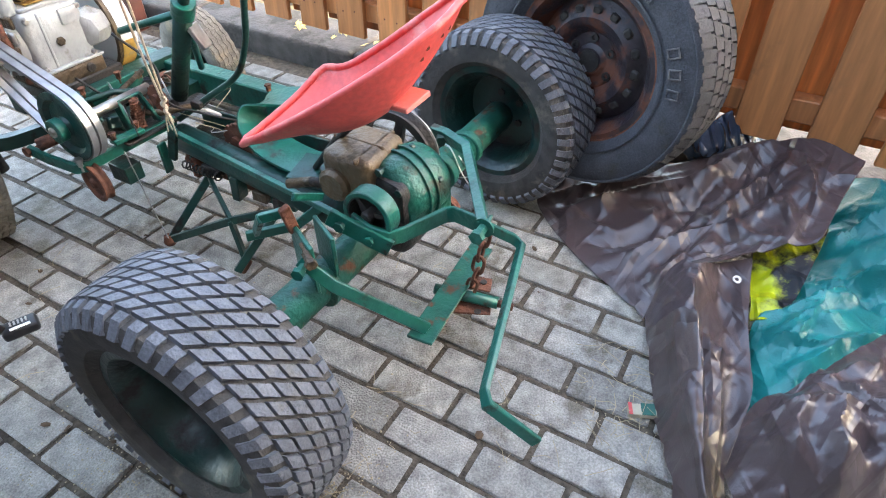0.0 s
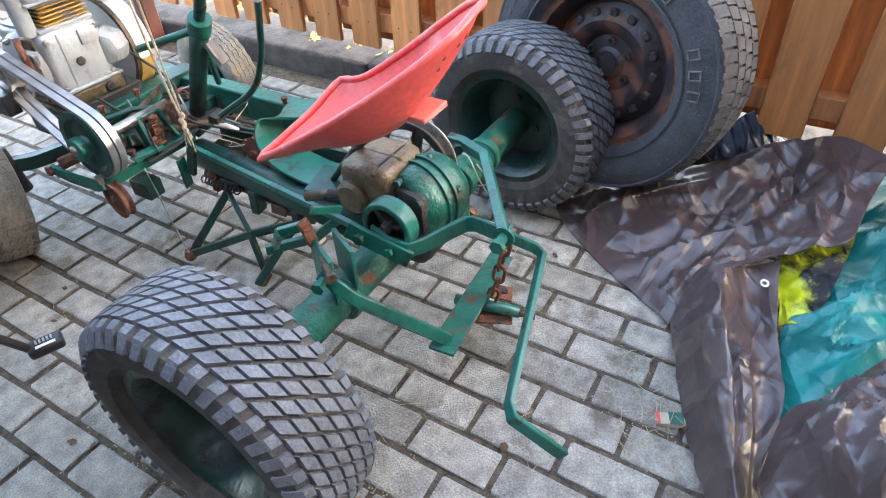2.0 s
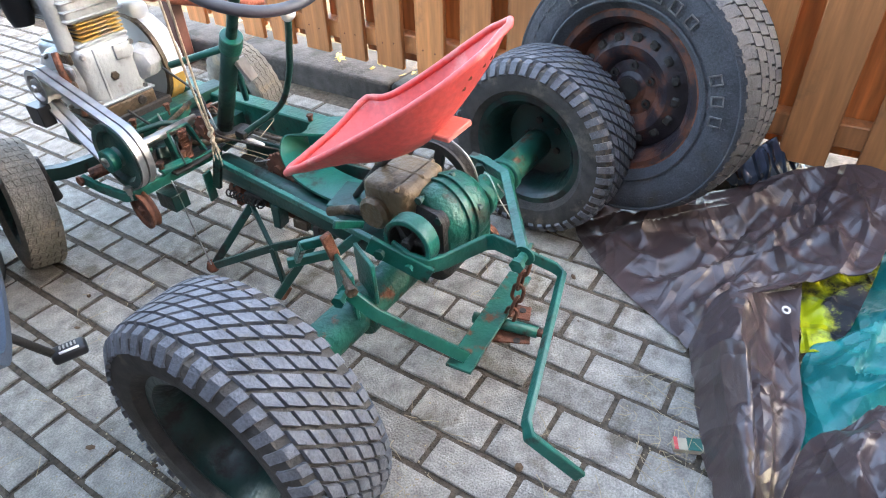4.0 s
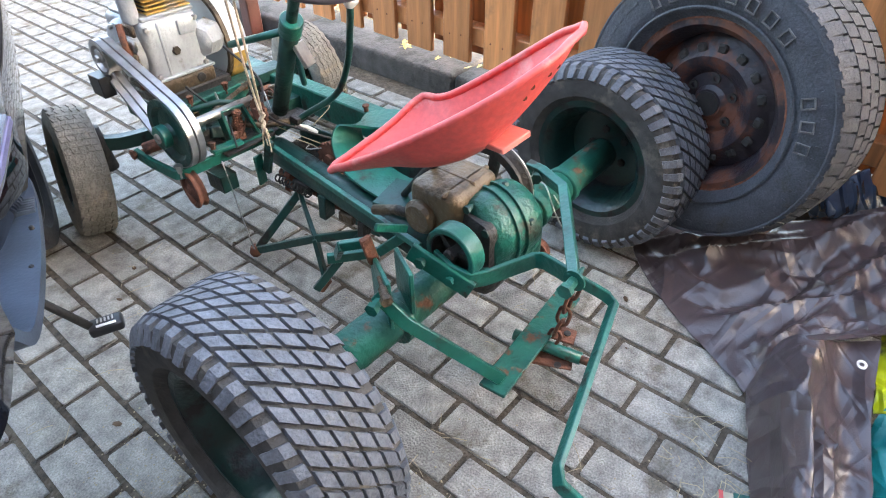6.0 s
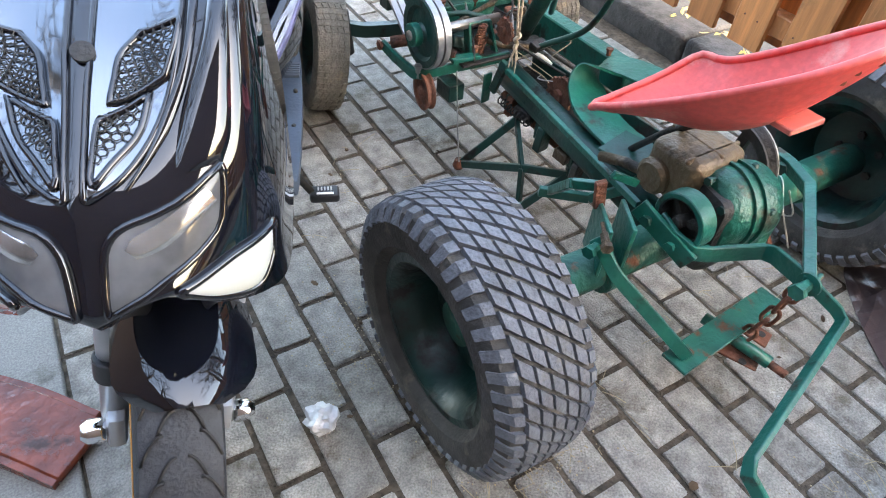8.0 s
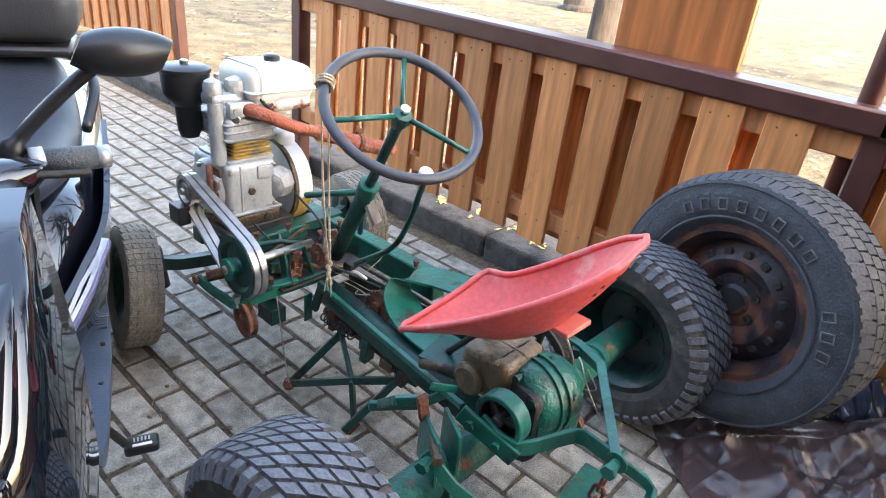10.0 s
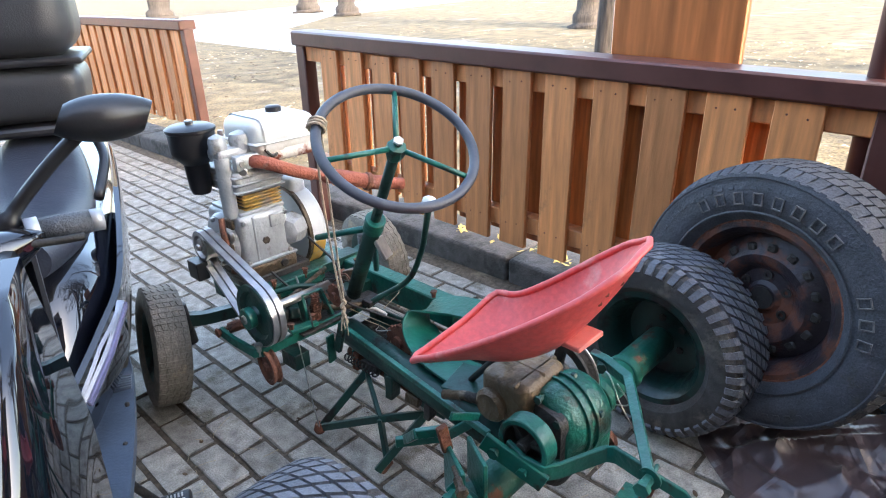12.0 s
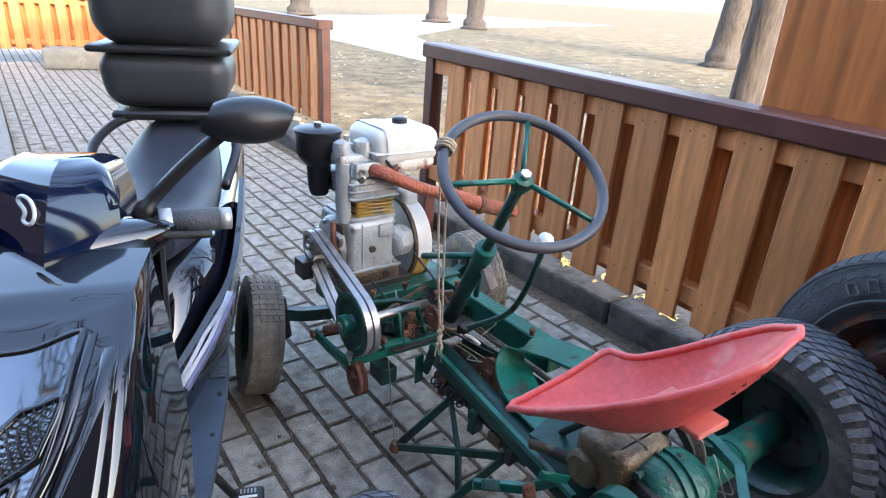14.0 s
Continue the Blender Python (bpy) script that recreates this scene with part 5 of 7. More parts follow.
for k in range(64):
    for x0, x1, o in ((-0.46, -0.285, 0.0), (-0.27, -0.10, 0.5), (-0.085, 0.085, 0.0), (0.10, 0.27, 0.5), (0.285, 0.46, 0.0)):
        vs = []
        for top in (0, 1):
            for x, s in ((x0, 0), (x1, 0), (x1, 1), (x0, 1)):
                an = 2 * math.pi * (k + o + 0.04 + 0.84 * s + 1.2 * (x - x0)) / 64
                r = radius_at(SR - 0.008, SW_, x * SW_) - 0.005 + 0.014 * top - (0.012 if abs(x) > 0.45 else 0)
                vs.append(bm.verts.new(AX @ V((r * math.cos(an), r * math.sin(an), x * SW_))))
        for q in ((4, 5, 6, 7), (0, 1, 5, 4), (1, 2, 6, 5), (2, 3, 7, 6), (3, 0, 4, 7)):
            bm.faces.new([vs[i] for i in q])
    vs = []
    for an in (2 * math.pi * (k + 0.1) / 64, 2 * math.pi * (k + 0.6) / 64):
        for r, x in ((SR - 0.015, -0.455), (SR - 0.055, -0.515), (SR - 0.055, -0.47), (SR - 0.02, -0.42)):
            vs.append(bm.verts.new(AX @ V((r * math.cos(an), r * math.sin(an), x * SW_))))
    bm.faces.new(vs[:4]), bm.faces.new(vs[4:])
    for i in range(4):
        bm.faces.new([vs[i], vs[(i + 1) % 4], vs[4 + (i + 1) % 4], vs[4 + i]])
bmesh.ops.recalc_face_normals(bm, faces=bm.faces)
part("tread", bm, M["rubber_grey"], ty)
for rr in (SRIM + 0.03, SRIM + 0.118):
    part("sidewall_ring", lathe([(rr, -SW_ * 0.515), (rr + 0.004, -SW_ * 0.522), (rr + 0.008, -SW_ * 0.515), (rr + 0.004, -SW_ * 0.50)], 72, AX, True), M["rubber_grey"], ty)
rim = part("rim", lathe(rim_profile(SRIM, SW_, 0.0), 56, AX, True), M["rim_dark"], spare, "dark steel rim with rusty patches")
part("rim_edge", lathe([(SRIM + 0.006, -SW_ * 0.40), (SRIM + 0.016, -SW_ * 0.405), (SRIM + 0.016, -SW_ * 0.39), (SRIM + 0.006, -SW_ * 0.385)], 56, AX, True), M["rust"], rim)
part("rim_disc", lathe([(0, -0.045), (0.035, -0.045), (0.045, -0.035), (0.075, -0.032), (0.10, -0.055), (0.118, -0.058), (0.15, -0.032), (0.168, -0.025), (0.168, -0.015), (0, -0.02)], 48, AX), M["rim_dark"], rim)
part("hub_bore", lathe([(0, -0.049), (0.03, -0.049), (0.03, -0.044), (0, -0.044)], 24, AX), M["dark"], rim)
for k in range(16):
    an = 2 * math.pi * k / 16
    part("vent_slot", box((0, 0, 0), (0.024, 0.026, 0.012), 0.005, AX @ pose(0.137 * math.cos(an), 0.137 * math.sin(an), -0.046, 0, 0, math.degrees(an))), M["dark"], rim)
for k in range(6):
    an = 2 * math.pi * k / 6
    part("stud_hole", lathe([(0.006, 0), (0.012, 0), (0.012, -0.006), (0.006, -0.006)], 12, AX @ pose(0.062 * math.cos(an), 0.062 * math.sin(an), -0.034), True), M["dark"], rim)
part("paint_mark", lathe([(0, 0), (0.008, 0), (0.006, 0.003), (0, 0.003)], 10, AX @ pose(SRIM * 1.02 * math.cos(1.83), SRIM * 1.02 * math.sin(1.83), -SW_ * 0.40)), M["yellowbag"], rim)
# raised marks on the sidewall stand for lettering that is a product name
mr = SRIM + 0.068
for a0, n in ((216, 8), (268, 3)):
    for k in range(n):
        an = math.radians(a0 - k * 10.5)
        m = AX @ pose(mr * math.cos(an), mr * math.sin(an), -SW_ * 0.531, 0, 0, math.degrees(an))
        bm = bmesh.new()
        for c, s in (((0, -0.011, 0), (0.030, 0.003, 0.004)), ((0, 0.011, 0), (0.030, 0.003, 0.004)), ((0.014, 0, 0), (0.003, 0.024, 0.004)), ((-0.014, 0, 0), (0.003, 0.024, 0.004))):
            add_box(bm, c, s, m)
        part("raised_mark", bm, M["rubber_light"], ty, "pale worn raised mark on the sidewall")

# ---- crumpled tarpaulins by the fence


def sheet(name, ctrl, mat, label, cat, fine=22, folds=(), crumbs=60, height=0.008, seed=1, thick=0.002, parent=None):
    """A creased sheet through a net of corner points; folds: long ridges (u0, v0, u1, v1, height, width) over the net, crumbs: short random ones."""
    rows = [curve_pts(r, fine) for r in ctrl]
    cols = [curve_pts([r[k] for r in rows], fine) for k in range(len(rows[0]))]
    P = np.array([[tuple(p) for p in c] for c in cols])
    nu, nv = P.shape[:2]
    rg = random.Random(seed)

    def at(u, v):
        return P[int(round(min(max(u, 0), 1) * (nu - 1))), int(round(min(max(v, 0), 1) * (nv - 1)))]

    ridges = [(at(a, b), at(c, d), h, w) for a, b, c, d, h, w in folds]
    for k in range(crumbs):
        a = at(rg.random(), rg.random())
        an, l = rg.uniform(0, math.pi), rg.uniform(0.07, 0.30)
        b = a + np.array((l * math.cos(an), l * math.sin(an), 0))
        ridges.append((a, b, height * rg.choice((-1, 1, 1)) * rg.uniform(0.3, 1.2), rg.uniform(0.014, 0.065)))
    H = np.zeros((nu, nv))
    for a, b, h, w in ridges:
        d = b[:2] - a[:2]
        l = math.hypot(*d) + 1e-6
        t = ((P[..., :2] - a[:2]) @ d) / l ** 2
        side = ((P[..., 0] - a[0]) * d[1] - (P[..., 1] - a[1]) * d[0]) / l
        bend = 0.12 * w * np.sin(9 * t + 3 * h)
        wide = np.where(side > bend, w, 0.55 * w)
        tent = np.clip(1 - np.abs(side - bend) / wide, 0, 1)
        H += h * tent ** 1.25 * np.clip(np.minimum(t + 0.12, 1.12 - t) / 0.4, 0, 1)
    for f, m in ((3.0, 0.010), (7.0, 0.003)):
        H += m * np.array([[noise.noise(Vector((x * f + seed, y * f, seed * 1.3))) for x, y, z in row] for row in P])
    bm = bmesh.new()
    g = []
    for a, hh in zip(P, H):
        g.append([bm.verts.new((p[0], p[1], max(0.004, p[2] + h))) for p, h in zip(a, hh)])
    for a, b in zip(g, g[1:]):
        for k in range(len(a) - 1):
            bm.faces.new((a[k], b[k], b[k + 1], a[k + 1]))
    bmesh.ops.recalc_face_normals(bm, faces=bm.faces)
    if sum(f.normal.z for f in bm.faces) < 0:
        bmesh.ops.reverse_faces(bm, faces=bm.faces)
    bmesh.ops.solidify(bm, geom=bm.faces[:], thickness=thick)
    ob = link(name, bm, mat, parent)
    return tagged(ob, label, cat) if cat else ob


# net points placed to fit the camera's view, their heights estimated
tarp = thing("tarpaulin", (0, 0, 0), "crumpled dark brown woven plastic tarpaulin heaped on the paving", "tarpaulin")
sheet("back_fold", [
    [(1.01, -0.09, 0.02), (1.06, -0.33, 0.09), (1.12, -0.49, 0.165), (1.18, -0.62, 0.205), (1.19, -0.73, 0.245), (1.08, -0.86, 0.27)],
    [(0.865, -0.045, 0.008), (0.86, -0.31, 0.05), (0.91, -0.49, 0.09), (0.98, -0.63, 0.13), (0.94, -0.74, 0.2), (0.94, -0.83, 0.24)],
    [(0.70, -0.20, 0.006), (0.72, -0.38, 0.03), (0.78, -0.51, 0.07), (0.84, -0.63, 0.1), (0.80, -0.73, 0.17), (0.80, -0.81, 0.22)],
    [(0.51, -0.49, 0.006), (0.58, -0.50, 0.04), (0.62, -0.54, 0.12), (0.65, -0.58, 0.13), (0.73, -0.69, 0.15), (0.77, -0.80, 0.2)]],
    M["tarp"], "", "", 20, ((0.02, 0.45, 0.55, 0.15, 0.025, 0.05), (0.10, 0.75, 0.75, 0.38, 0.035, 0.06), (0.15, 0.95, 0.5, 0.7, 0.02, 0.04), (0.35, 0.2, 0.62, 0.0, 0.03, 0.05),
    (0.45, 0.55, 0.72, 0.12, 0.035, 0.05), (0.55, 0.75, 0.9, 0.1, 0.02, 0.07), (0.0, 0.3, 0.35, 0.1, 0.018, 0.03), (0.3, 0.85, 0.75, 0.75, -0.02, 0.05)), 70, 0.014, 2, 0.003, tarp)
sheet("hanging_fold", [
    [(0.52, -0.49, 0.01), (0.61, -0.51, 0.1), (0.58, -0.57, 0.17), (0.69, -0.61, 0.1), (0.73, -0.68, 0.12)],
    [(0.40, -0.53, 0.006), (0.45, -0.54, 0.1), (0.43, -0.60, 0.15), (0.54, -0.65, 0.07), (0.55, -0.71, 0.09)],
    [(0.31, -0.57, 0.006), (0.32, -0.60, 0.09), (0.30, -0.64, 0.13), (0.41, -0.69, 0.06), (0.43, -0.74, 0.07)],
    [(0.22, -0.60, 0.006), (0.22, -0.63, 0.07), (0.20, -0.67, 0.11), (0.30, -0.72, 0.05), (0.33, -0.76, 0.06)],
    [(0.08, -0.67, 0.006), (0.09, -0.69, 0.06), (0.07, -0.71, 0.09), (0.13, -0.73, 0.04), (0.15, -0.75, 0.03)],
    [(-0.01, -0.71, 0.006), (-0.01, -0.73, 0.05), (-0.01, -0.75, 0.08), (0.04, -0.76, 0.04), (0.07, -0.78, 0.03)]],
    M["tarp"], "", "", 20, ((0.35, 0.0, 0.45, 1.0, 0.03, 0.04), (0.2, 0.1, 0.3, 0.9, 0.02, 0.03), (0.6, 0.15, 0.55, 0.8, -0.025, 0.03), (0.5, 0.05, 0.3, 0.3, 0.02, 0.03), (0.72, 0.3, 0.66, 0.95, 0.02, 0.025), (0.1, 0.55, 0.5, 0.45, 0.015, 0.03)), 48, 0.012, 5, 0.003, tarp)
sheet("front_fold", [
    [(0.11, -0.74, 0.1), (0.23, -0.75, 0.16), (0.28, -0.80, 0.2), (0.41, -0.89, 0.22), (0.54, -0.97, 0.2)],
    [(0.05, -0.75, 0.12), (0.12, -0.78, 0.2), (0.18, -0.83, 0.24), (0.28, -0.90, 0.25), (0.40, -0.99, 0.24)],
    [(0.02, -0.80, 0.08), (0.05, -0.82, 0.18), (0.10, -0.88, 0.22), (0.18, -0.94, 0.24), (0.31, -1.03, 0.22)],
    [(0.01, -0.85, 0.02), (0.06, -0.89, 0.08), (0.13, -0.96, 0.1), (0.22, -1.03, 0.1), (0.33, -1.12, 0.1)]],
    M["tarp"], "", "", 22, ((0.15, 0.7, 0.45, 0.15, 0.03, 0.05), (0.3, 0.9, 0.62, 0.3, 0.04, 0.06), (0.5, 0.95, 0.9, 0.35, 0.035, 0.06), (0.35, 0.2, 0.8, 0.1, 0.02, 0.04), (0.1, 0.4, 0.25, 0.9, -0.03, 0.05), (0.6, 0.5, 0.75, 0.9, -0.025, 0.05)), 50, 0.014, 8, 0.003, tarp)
part("eyelet", lathe([(0.005, 0), (0.010, 0), (0.010, 0.003), (0.005, 0.003)], 18, pose(0.600, -0.660, 0.147, 8, -20, 0), True), M["steel"], tarp, "metal eyelet")
# this net, too, is set out from the camera's view
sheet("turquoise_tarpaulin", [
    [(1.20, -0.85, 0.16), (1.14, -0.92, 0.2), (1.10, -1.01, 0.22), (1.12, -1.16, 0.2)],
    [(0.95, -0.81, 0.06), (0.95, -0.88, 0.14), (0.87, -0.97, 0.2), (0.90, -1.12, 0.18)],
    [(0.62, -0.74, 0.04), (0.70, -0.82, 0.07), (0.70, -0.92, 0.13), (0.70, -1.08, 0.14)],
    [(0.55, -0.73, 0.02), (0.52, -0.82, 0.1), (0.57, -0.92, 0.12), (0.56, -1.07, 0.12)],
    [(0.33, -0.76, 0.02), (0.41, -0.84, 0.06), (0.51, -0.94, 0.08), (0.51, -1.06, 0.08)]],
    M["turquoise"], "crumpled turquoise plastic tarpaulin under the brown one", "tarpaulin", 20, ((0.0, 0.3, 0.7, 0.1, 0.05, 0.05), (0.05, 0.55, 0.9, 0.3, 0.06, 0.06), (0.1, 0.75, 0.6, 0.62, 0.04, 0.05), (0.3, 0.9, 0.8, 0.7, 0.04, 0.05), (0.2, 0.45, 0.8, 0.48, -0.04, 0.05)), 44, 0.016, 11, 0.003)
sheet("yellow_bag", [
    [(0.81, -0.68, 0.09), (0.86, -0.75, 0.12), (0.91, -0.83, 0.15)],
    [(0.70, -0.70, 0.07), (0.75, -0.77, 0.1), (0.81, -0.82, 0.13)],
    [(0.58, -0.72, 0.06), (0.60, -0.77, 0.08), (0.67, -0.80, 0.1)]],
    M["bag"], "yellow and black printed plastic bag, crumpled", "bag", 16, ((0.1, 0.5, 0.9, 0.4, 0.02, 0.03),), 26, 0.008, 14)
sheet("navy_bag", [
    [(1.22, -0.37, 0.12), (1.19, -0.43, 0.2), (1.27, -0.52, 0.2), (1.31, -0.63, 0.14)],
    [(1.12, -0.41, 0.1), (1.07, -0.47, 0.19), (1.17, -0.54, 0.18), (1.23, -0.62, 0.13)],
    [(1.16, -0.43, 0.06), (1.12, -0.49, 0.1), (1.19, -0.56, 0.1), (1.23, -0.62, 0.1)]],
    M["bluebag"], "crumpled navy blue plastic bag beside the fence", "bag", 18, ((0.2, 0.2, 0.7, 0.8, 0.03, 0.04), (0.6, 0.1, 0.4, 0.9, 0.03, 0.04)), 90, 0.014, 17)

# ---- motor scooter, front towards the camera: local x across, y to its rear
sc = thing("motor_scooter", (-0.765, 0.145, 0), "glossy black motor scooter with a top case, parked beside the tractor", "scooter", turn=(0, 0, -22.3))
WZ, WY, WR = 0.24, 0.0, 0.24
STEER = pose(0.040, 0.005, 0.612, 0, 14, 0) @ pose(0, 0, -0.62, 0, 0, 12)
ft = part("front_tyre", lathe(tyre_profile(WR - 0.003, 0.108, 0.155), 64, STEER @ pose(0, WY, WZ) @ AX), M["rubber_dark"], sc, "black road tyre with curved grooves")
bm = bmesh.new()
for k in range(26):
    for sg in (-1, 1):
        for q, (x0, x1, da) in enumerate(((0.06, 0.26, 0.5), (0.2, 0.44, 0.62))):
            pts = []
            for i in range(6):
                u = i / 5
                x = sg * (x0 + (x1 - x0) * u) * 0.108
                an = 2 * math.pi * (k + 0.5 * q + da * u * u) / 26
                r = radius_at(WR - 0.003, 0.108, x) + 0.0015 - (0.004 * max(0, u - 0.6))
                pts.append(STEER @ pose(0, WY, WZ) @ AX @ V((r * math.cos(an), r * math.sin(an), x)))
            add_tube(bm, pts, 0.0026, 4)
part("groove_pattern", bm, M["dark"], ft)
part("front_rim", lathe(rim_profile(0.155, 0.105, 0.0), 40, STEER @ pose(0, WY, WZ) @ AX, True), M["black"], ft)
part("rim_stripe", lathe([(0.166, -0.0545), (0.172, -0.058), (0.180, -0.0565), (0.172, -0.053)], 48, STEER @ pose(0, WY, WZ) @ AX, True), M["orange"], ft, "orange rim stripe")
for sg in (-1, 1):
    fk = part("fork_leg", tube([STEER @ V((0.077 * sg, WY + 0.02, WZ)), STEER @ V((0.080 * sg, 0.075, 0.60))], 0.021, 16), M["fork"], sc, "silver fork leg")
    part("fork_lug", box((0.077 * sg, WY + 0.01, WZ), (0.028, 0.05, 0.08), 0.01, STEER, 2), M["fork"], fk)
    part("axle_nut", lathe([(0, 0), (0.017, 0), (0.019, 0.006), (0.019, 0.024), (0.012, 0.034), (0, 0.034)], 12, STEER @ pose(0.092 * sg, WY, WZ, 0, 90 * sg, 0)), M["chrome"], fk)
    part("fork_seal", cyl(STEER @ V((0.078 * sg, WY + 0.03, 0.34)), STEER @ V((0.0785 * sg, WY + 0.036, 0.38)), 0.026), M["black"], fk)
# front mudguard
bm = bmesh.new()
g = []
for i in range(25):
    an = radians(62 + 96 * i / 24)
    w = 0.090 * math.sqrt(1 - max(0.0, 1 - (i + 0.4) / 4.0) ** 2)
    line = []
    for j in range(13):
        u = j / 6 - 1
        r = WR + 0.04 - 0.06 * abs(u) ** 2.6 * w / 0.090
        line.append(bm.verts.new(STEER @ V((w * u + 0.012, WY - r * math.cos(an), WZ + r * math.sin(an)))))
    g.append(line)
for a, b in zip(g, g[1:]):
    for k in range(12):
        bm.faces.new((a[k], a[k + 1], b[k + 1], b[k]))
bmesh.ops.recalc_face_normals(bm, faces=bm.faces)
bmesh.ops.solidify(bm, geom=bm.faces[:], thickness=0.003)
part("mudguard", bm, M["gloss"], sc, "glossy black front mudguard")

# front fairing: one half as a net of stations from chin to screen, ridge to flank
NET = [[(0, -.120, .632), (.05, -.095, .660), (.10, -.085, .62), (.15, -.03, .58), (.165, .06, .545), (.16, .25, .52)],
       [(0, -.143, .662), (.06, -.125, .676), (.11, -.085, .65), (.152, -.035, .625), (.165, .06, .605), (.16, .27, .60)],
       [(0, -.120, .71), (.065, -.105, .70), (.12, -.06, .70), (.158, -.01, .68), (.168, .09, .67), (.16, .28, .68)],
       [(0, -.085, .765), (.055, -.075, .757), (.115, -.035, .765), (.152, .005, .765), (.163, .10, .76), (.155, .28, .76)],
       [(0, -.02, .812), (.05, -.008, .805), (.105, .01, .82), (.148, .035, .83), (.158, .12, .835), (.15, .28, .83)],
       [(0, .05, .857), (.05, .062, .853), (.10, .07, .872), (.145, .085, .885), (.150, .16, .90), (.142, .28, .90)],
       [(0, .14, .905), (.045, .15, .903), (.09, .16, .915), (.135, .17, .925), (.138, .22, .93), (.135, .30, .93)]]
NU, NV = 40, 48
half = [curve_pts(r, NU // 5) for r in NET]
half = [curve_pts([r[k] for r in half], NV // 6) for k in range(NU + 1)]


def net_point(u, v):
    """Point of the half shell: u from ridge to flank, v from chin to screen."""
    a, b = min(max(u, 0), 1) * NU, min(max(v, 0), 1) * NV
    i, j = min(int(a), NU - 1), min(int(b), NV - 1)
    s, t = a - i, b - j
    return (half[i][j] * (1 - s) + half[i + 1][j] * s) * (1 - t) + (half[i][j + 1] * (1 - s) + half[i + 1][j + 1] * s) * t


def fair_point(u, v, lift=0.0):
    sg = 1 if u >= 0 else -1
    u = abs(u)
    p = net_point(u, v)
    if lift:
        nn = (net_point(u + 0.03, v) - net_point(u - 0.03, v)).cross(net_point(u, v + 0.03) - net_point(u, v - 0.03))
        nn.normalize()
        p = p + nn * lift * (1 if nn.dot(p - V((0, 0.32, 0.70))) > 0 else -1)
    return V((p.x * sg, p.y, p.z))


def patch(name, uv, mat, lift, parent, label="", n=10, m=10, thick=0.004, crown=0.0):
    """A panel on the fairing; uv gives (u0, u1, (v0, v1)) for each step from 0 to 1."""
    bm = bmesh.new()
    g = []
    for i in range(n + 1):
        u0, u1, (v0, v1) = uv(i / n)
        g.append([bm.verts.new(fair_point(u0 + (u1 - u0) * j / m, v0 + (v1 - v0) * j / m, lift + crown * math.sin(math.pi * i / n) ** 0.5 * math.sin(math.pi * j / m) ** 0.6)) for j in range(m + 1)])
    for a, b in zip(g, g[1:]):
        for k in range(m):
            bm.faces.new((a[k], a[k + 1], b[k + 1], b[k]))
    bmesh.ops.recalc_face_normals(bm, faces=bm.faces)
    bmesh.ops.solidify(bm, geom=bm.faces[:], thickness=thick)
    return part(name, bm, mat, parent, label)


bm = bmesh.new()
g = []
for j in range(NV + 1):
    right = [half[i][j] for i in range(NU + 1)]
    line = [V((-p.x, p.y, p.z)) for p in reversed(right[1:])] + right
    g.append([bm.verts.new(p) for p in line])
n = len(g[0])
for a, b in zip(g, g[1:]):
    for k in range(n - 1):
        bm.faces.new((a[k], a[k + 1], b[k + 1], b[k]))
    bm.faces.new((a[n - 1], a[0], b[0], b[n - 1]))
bm.faces.new(list(reversed(g[0]))), bm.faces.new(g[-1])
bmesh.ops.recalc_face_normals(bm, faces=bm.faces)
fairing = part("fairing", bm, M["gloss"], sc, "glossy black front fairing")
# outlines on the shell as two edges of (u, v) points; the mirrored half takes -u
LAMP = ([(.425, .50), (.312, .472), (.205, .465), (.138, .455), (.087, .427), (.055, .375), (.045, .281), (.045, .195)],
        [(.43, .485), (.412, .438), (.375, .365), (.30, .323), (.212, .281), (.15, .225), (.095, .20), (.05, .185)])
GLINT = ([(.36, .468), (.25, .452), (.15, .43), (.115, .40)], [(.38, .43), (.28, .405), (.20, .385), (.14, .375)])
UPPER = ([(.11, .70), (.125, .745), (.145, .80), (.22, .837)], [(.305, .73), (.33, .765), (.35, .79), (.375, .83)])
LOWER = ([(.05, .555), (.06, .60), (.068, .645), (.077, .665)], [(.06, .535), (.125, .585), (.21, .637), (.25, .708)])
PANEL = ([(.028, .51), (.032, .60), (.036, .72), (.042, .80), (.05, .955)], [(.04, .505), (.16, .56), (.27, .64), (.345, .75), (.42, .955)])
FLASH = ([(.25, .19), (.35, .24), (.487, .281), (.60, .312)], [(.27, .15), (.38, .085), (.52, .09), (.615, .22)])
RIBBON = ([(.15, .531), (.228, .594), (.285, .667), (.365, .76), (.435, .94)], [(.165, .528), (.248, .583), (.315, .635), (.40, .74), (.475, .94)])
FLANK = ([(.295, .521), (.312, .583), (.35, .656), (.438, .771), (.50, .90)], [(.438, .50), (.50, .562), (.538, .667), (.552, .75), (.57, .90)])


def ruled(shape, sg):
    """Rule of a patch between its two edges."""
    a, b = ([V((u, v, 0)) for u, v in e] for e in shape)
    a, b = curve_pts(a, 8), curve_pts(b, 8)

    def at(t):
        k = min(int(t * (len(a) - 1)), len(a) - 2)
        f = t * (len(a) - 1) - k
        p, q = a[k].lerp(a[k + 1], f), b[k].lerp(b[k + 1], f)
        return sg * p.x, sg * q.x, (p.y, q.y)
    return at


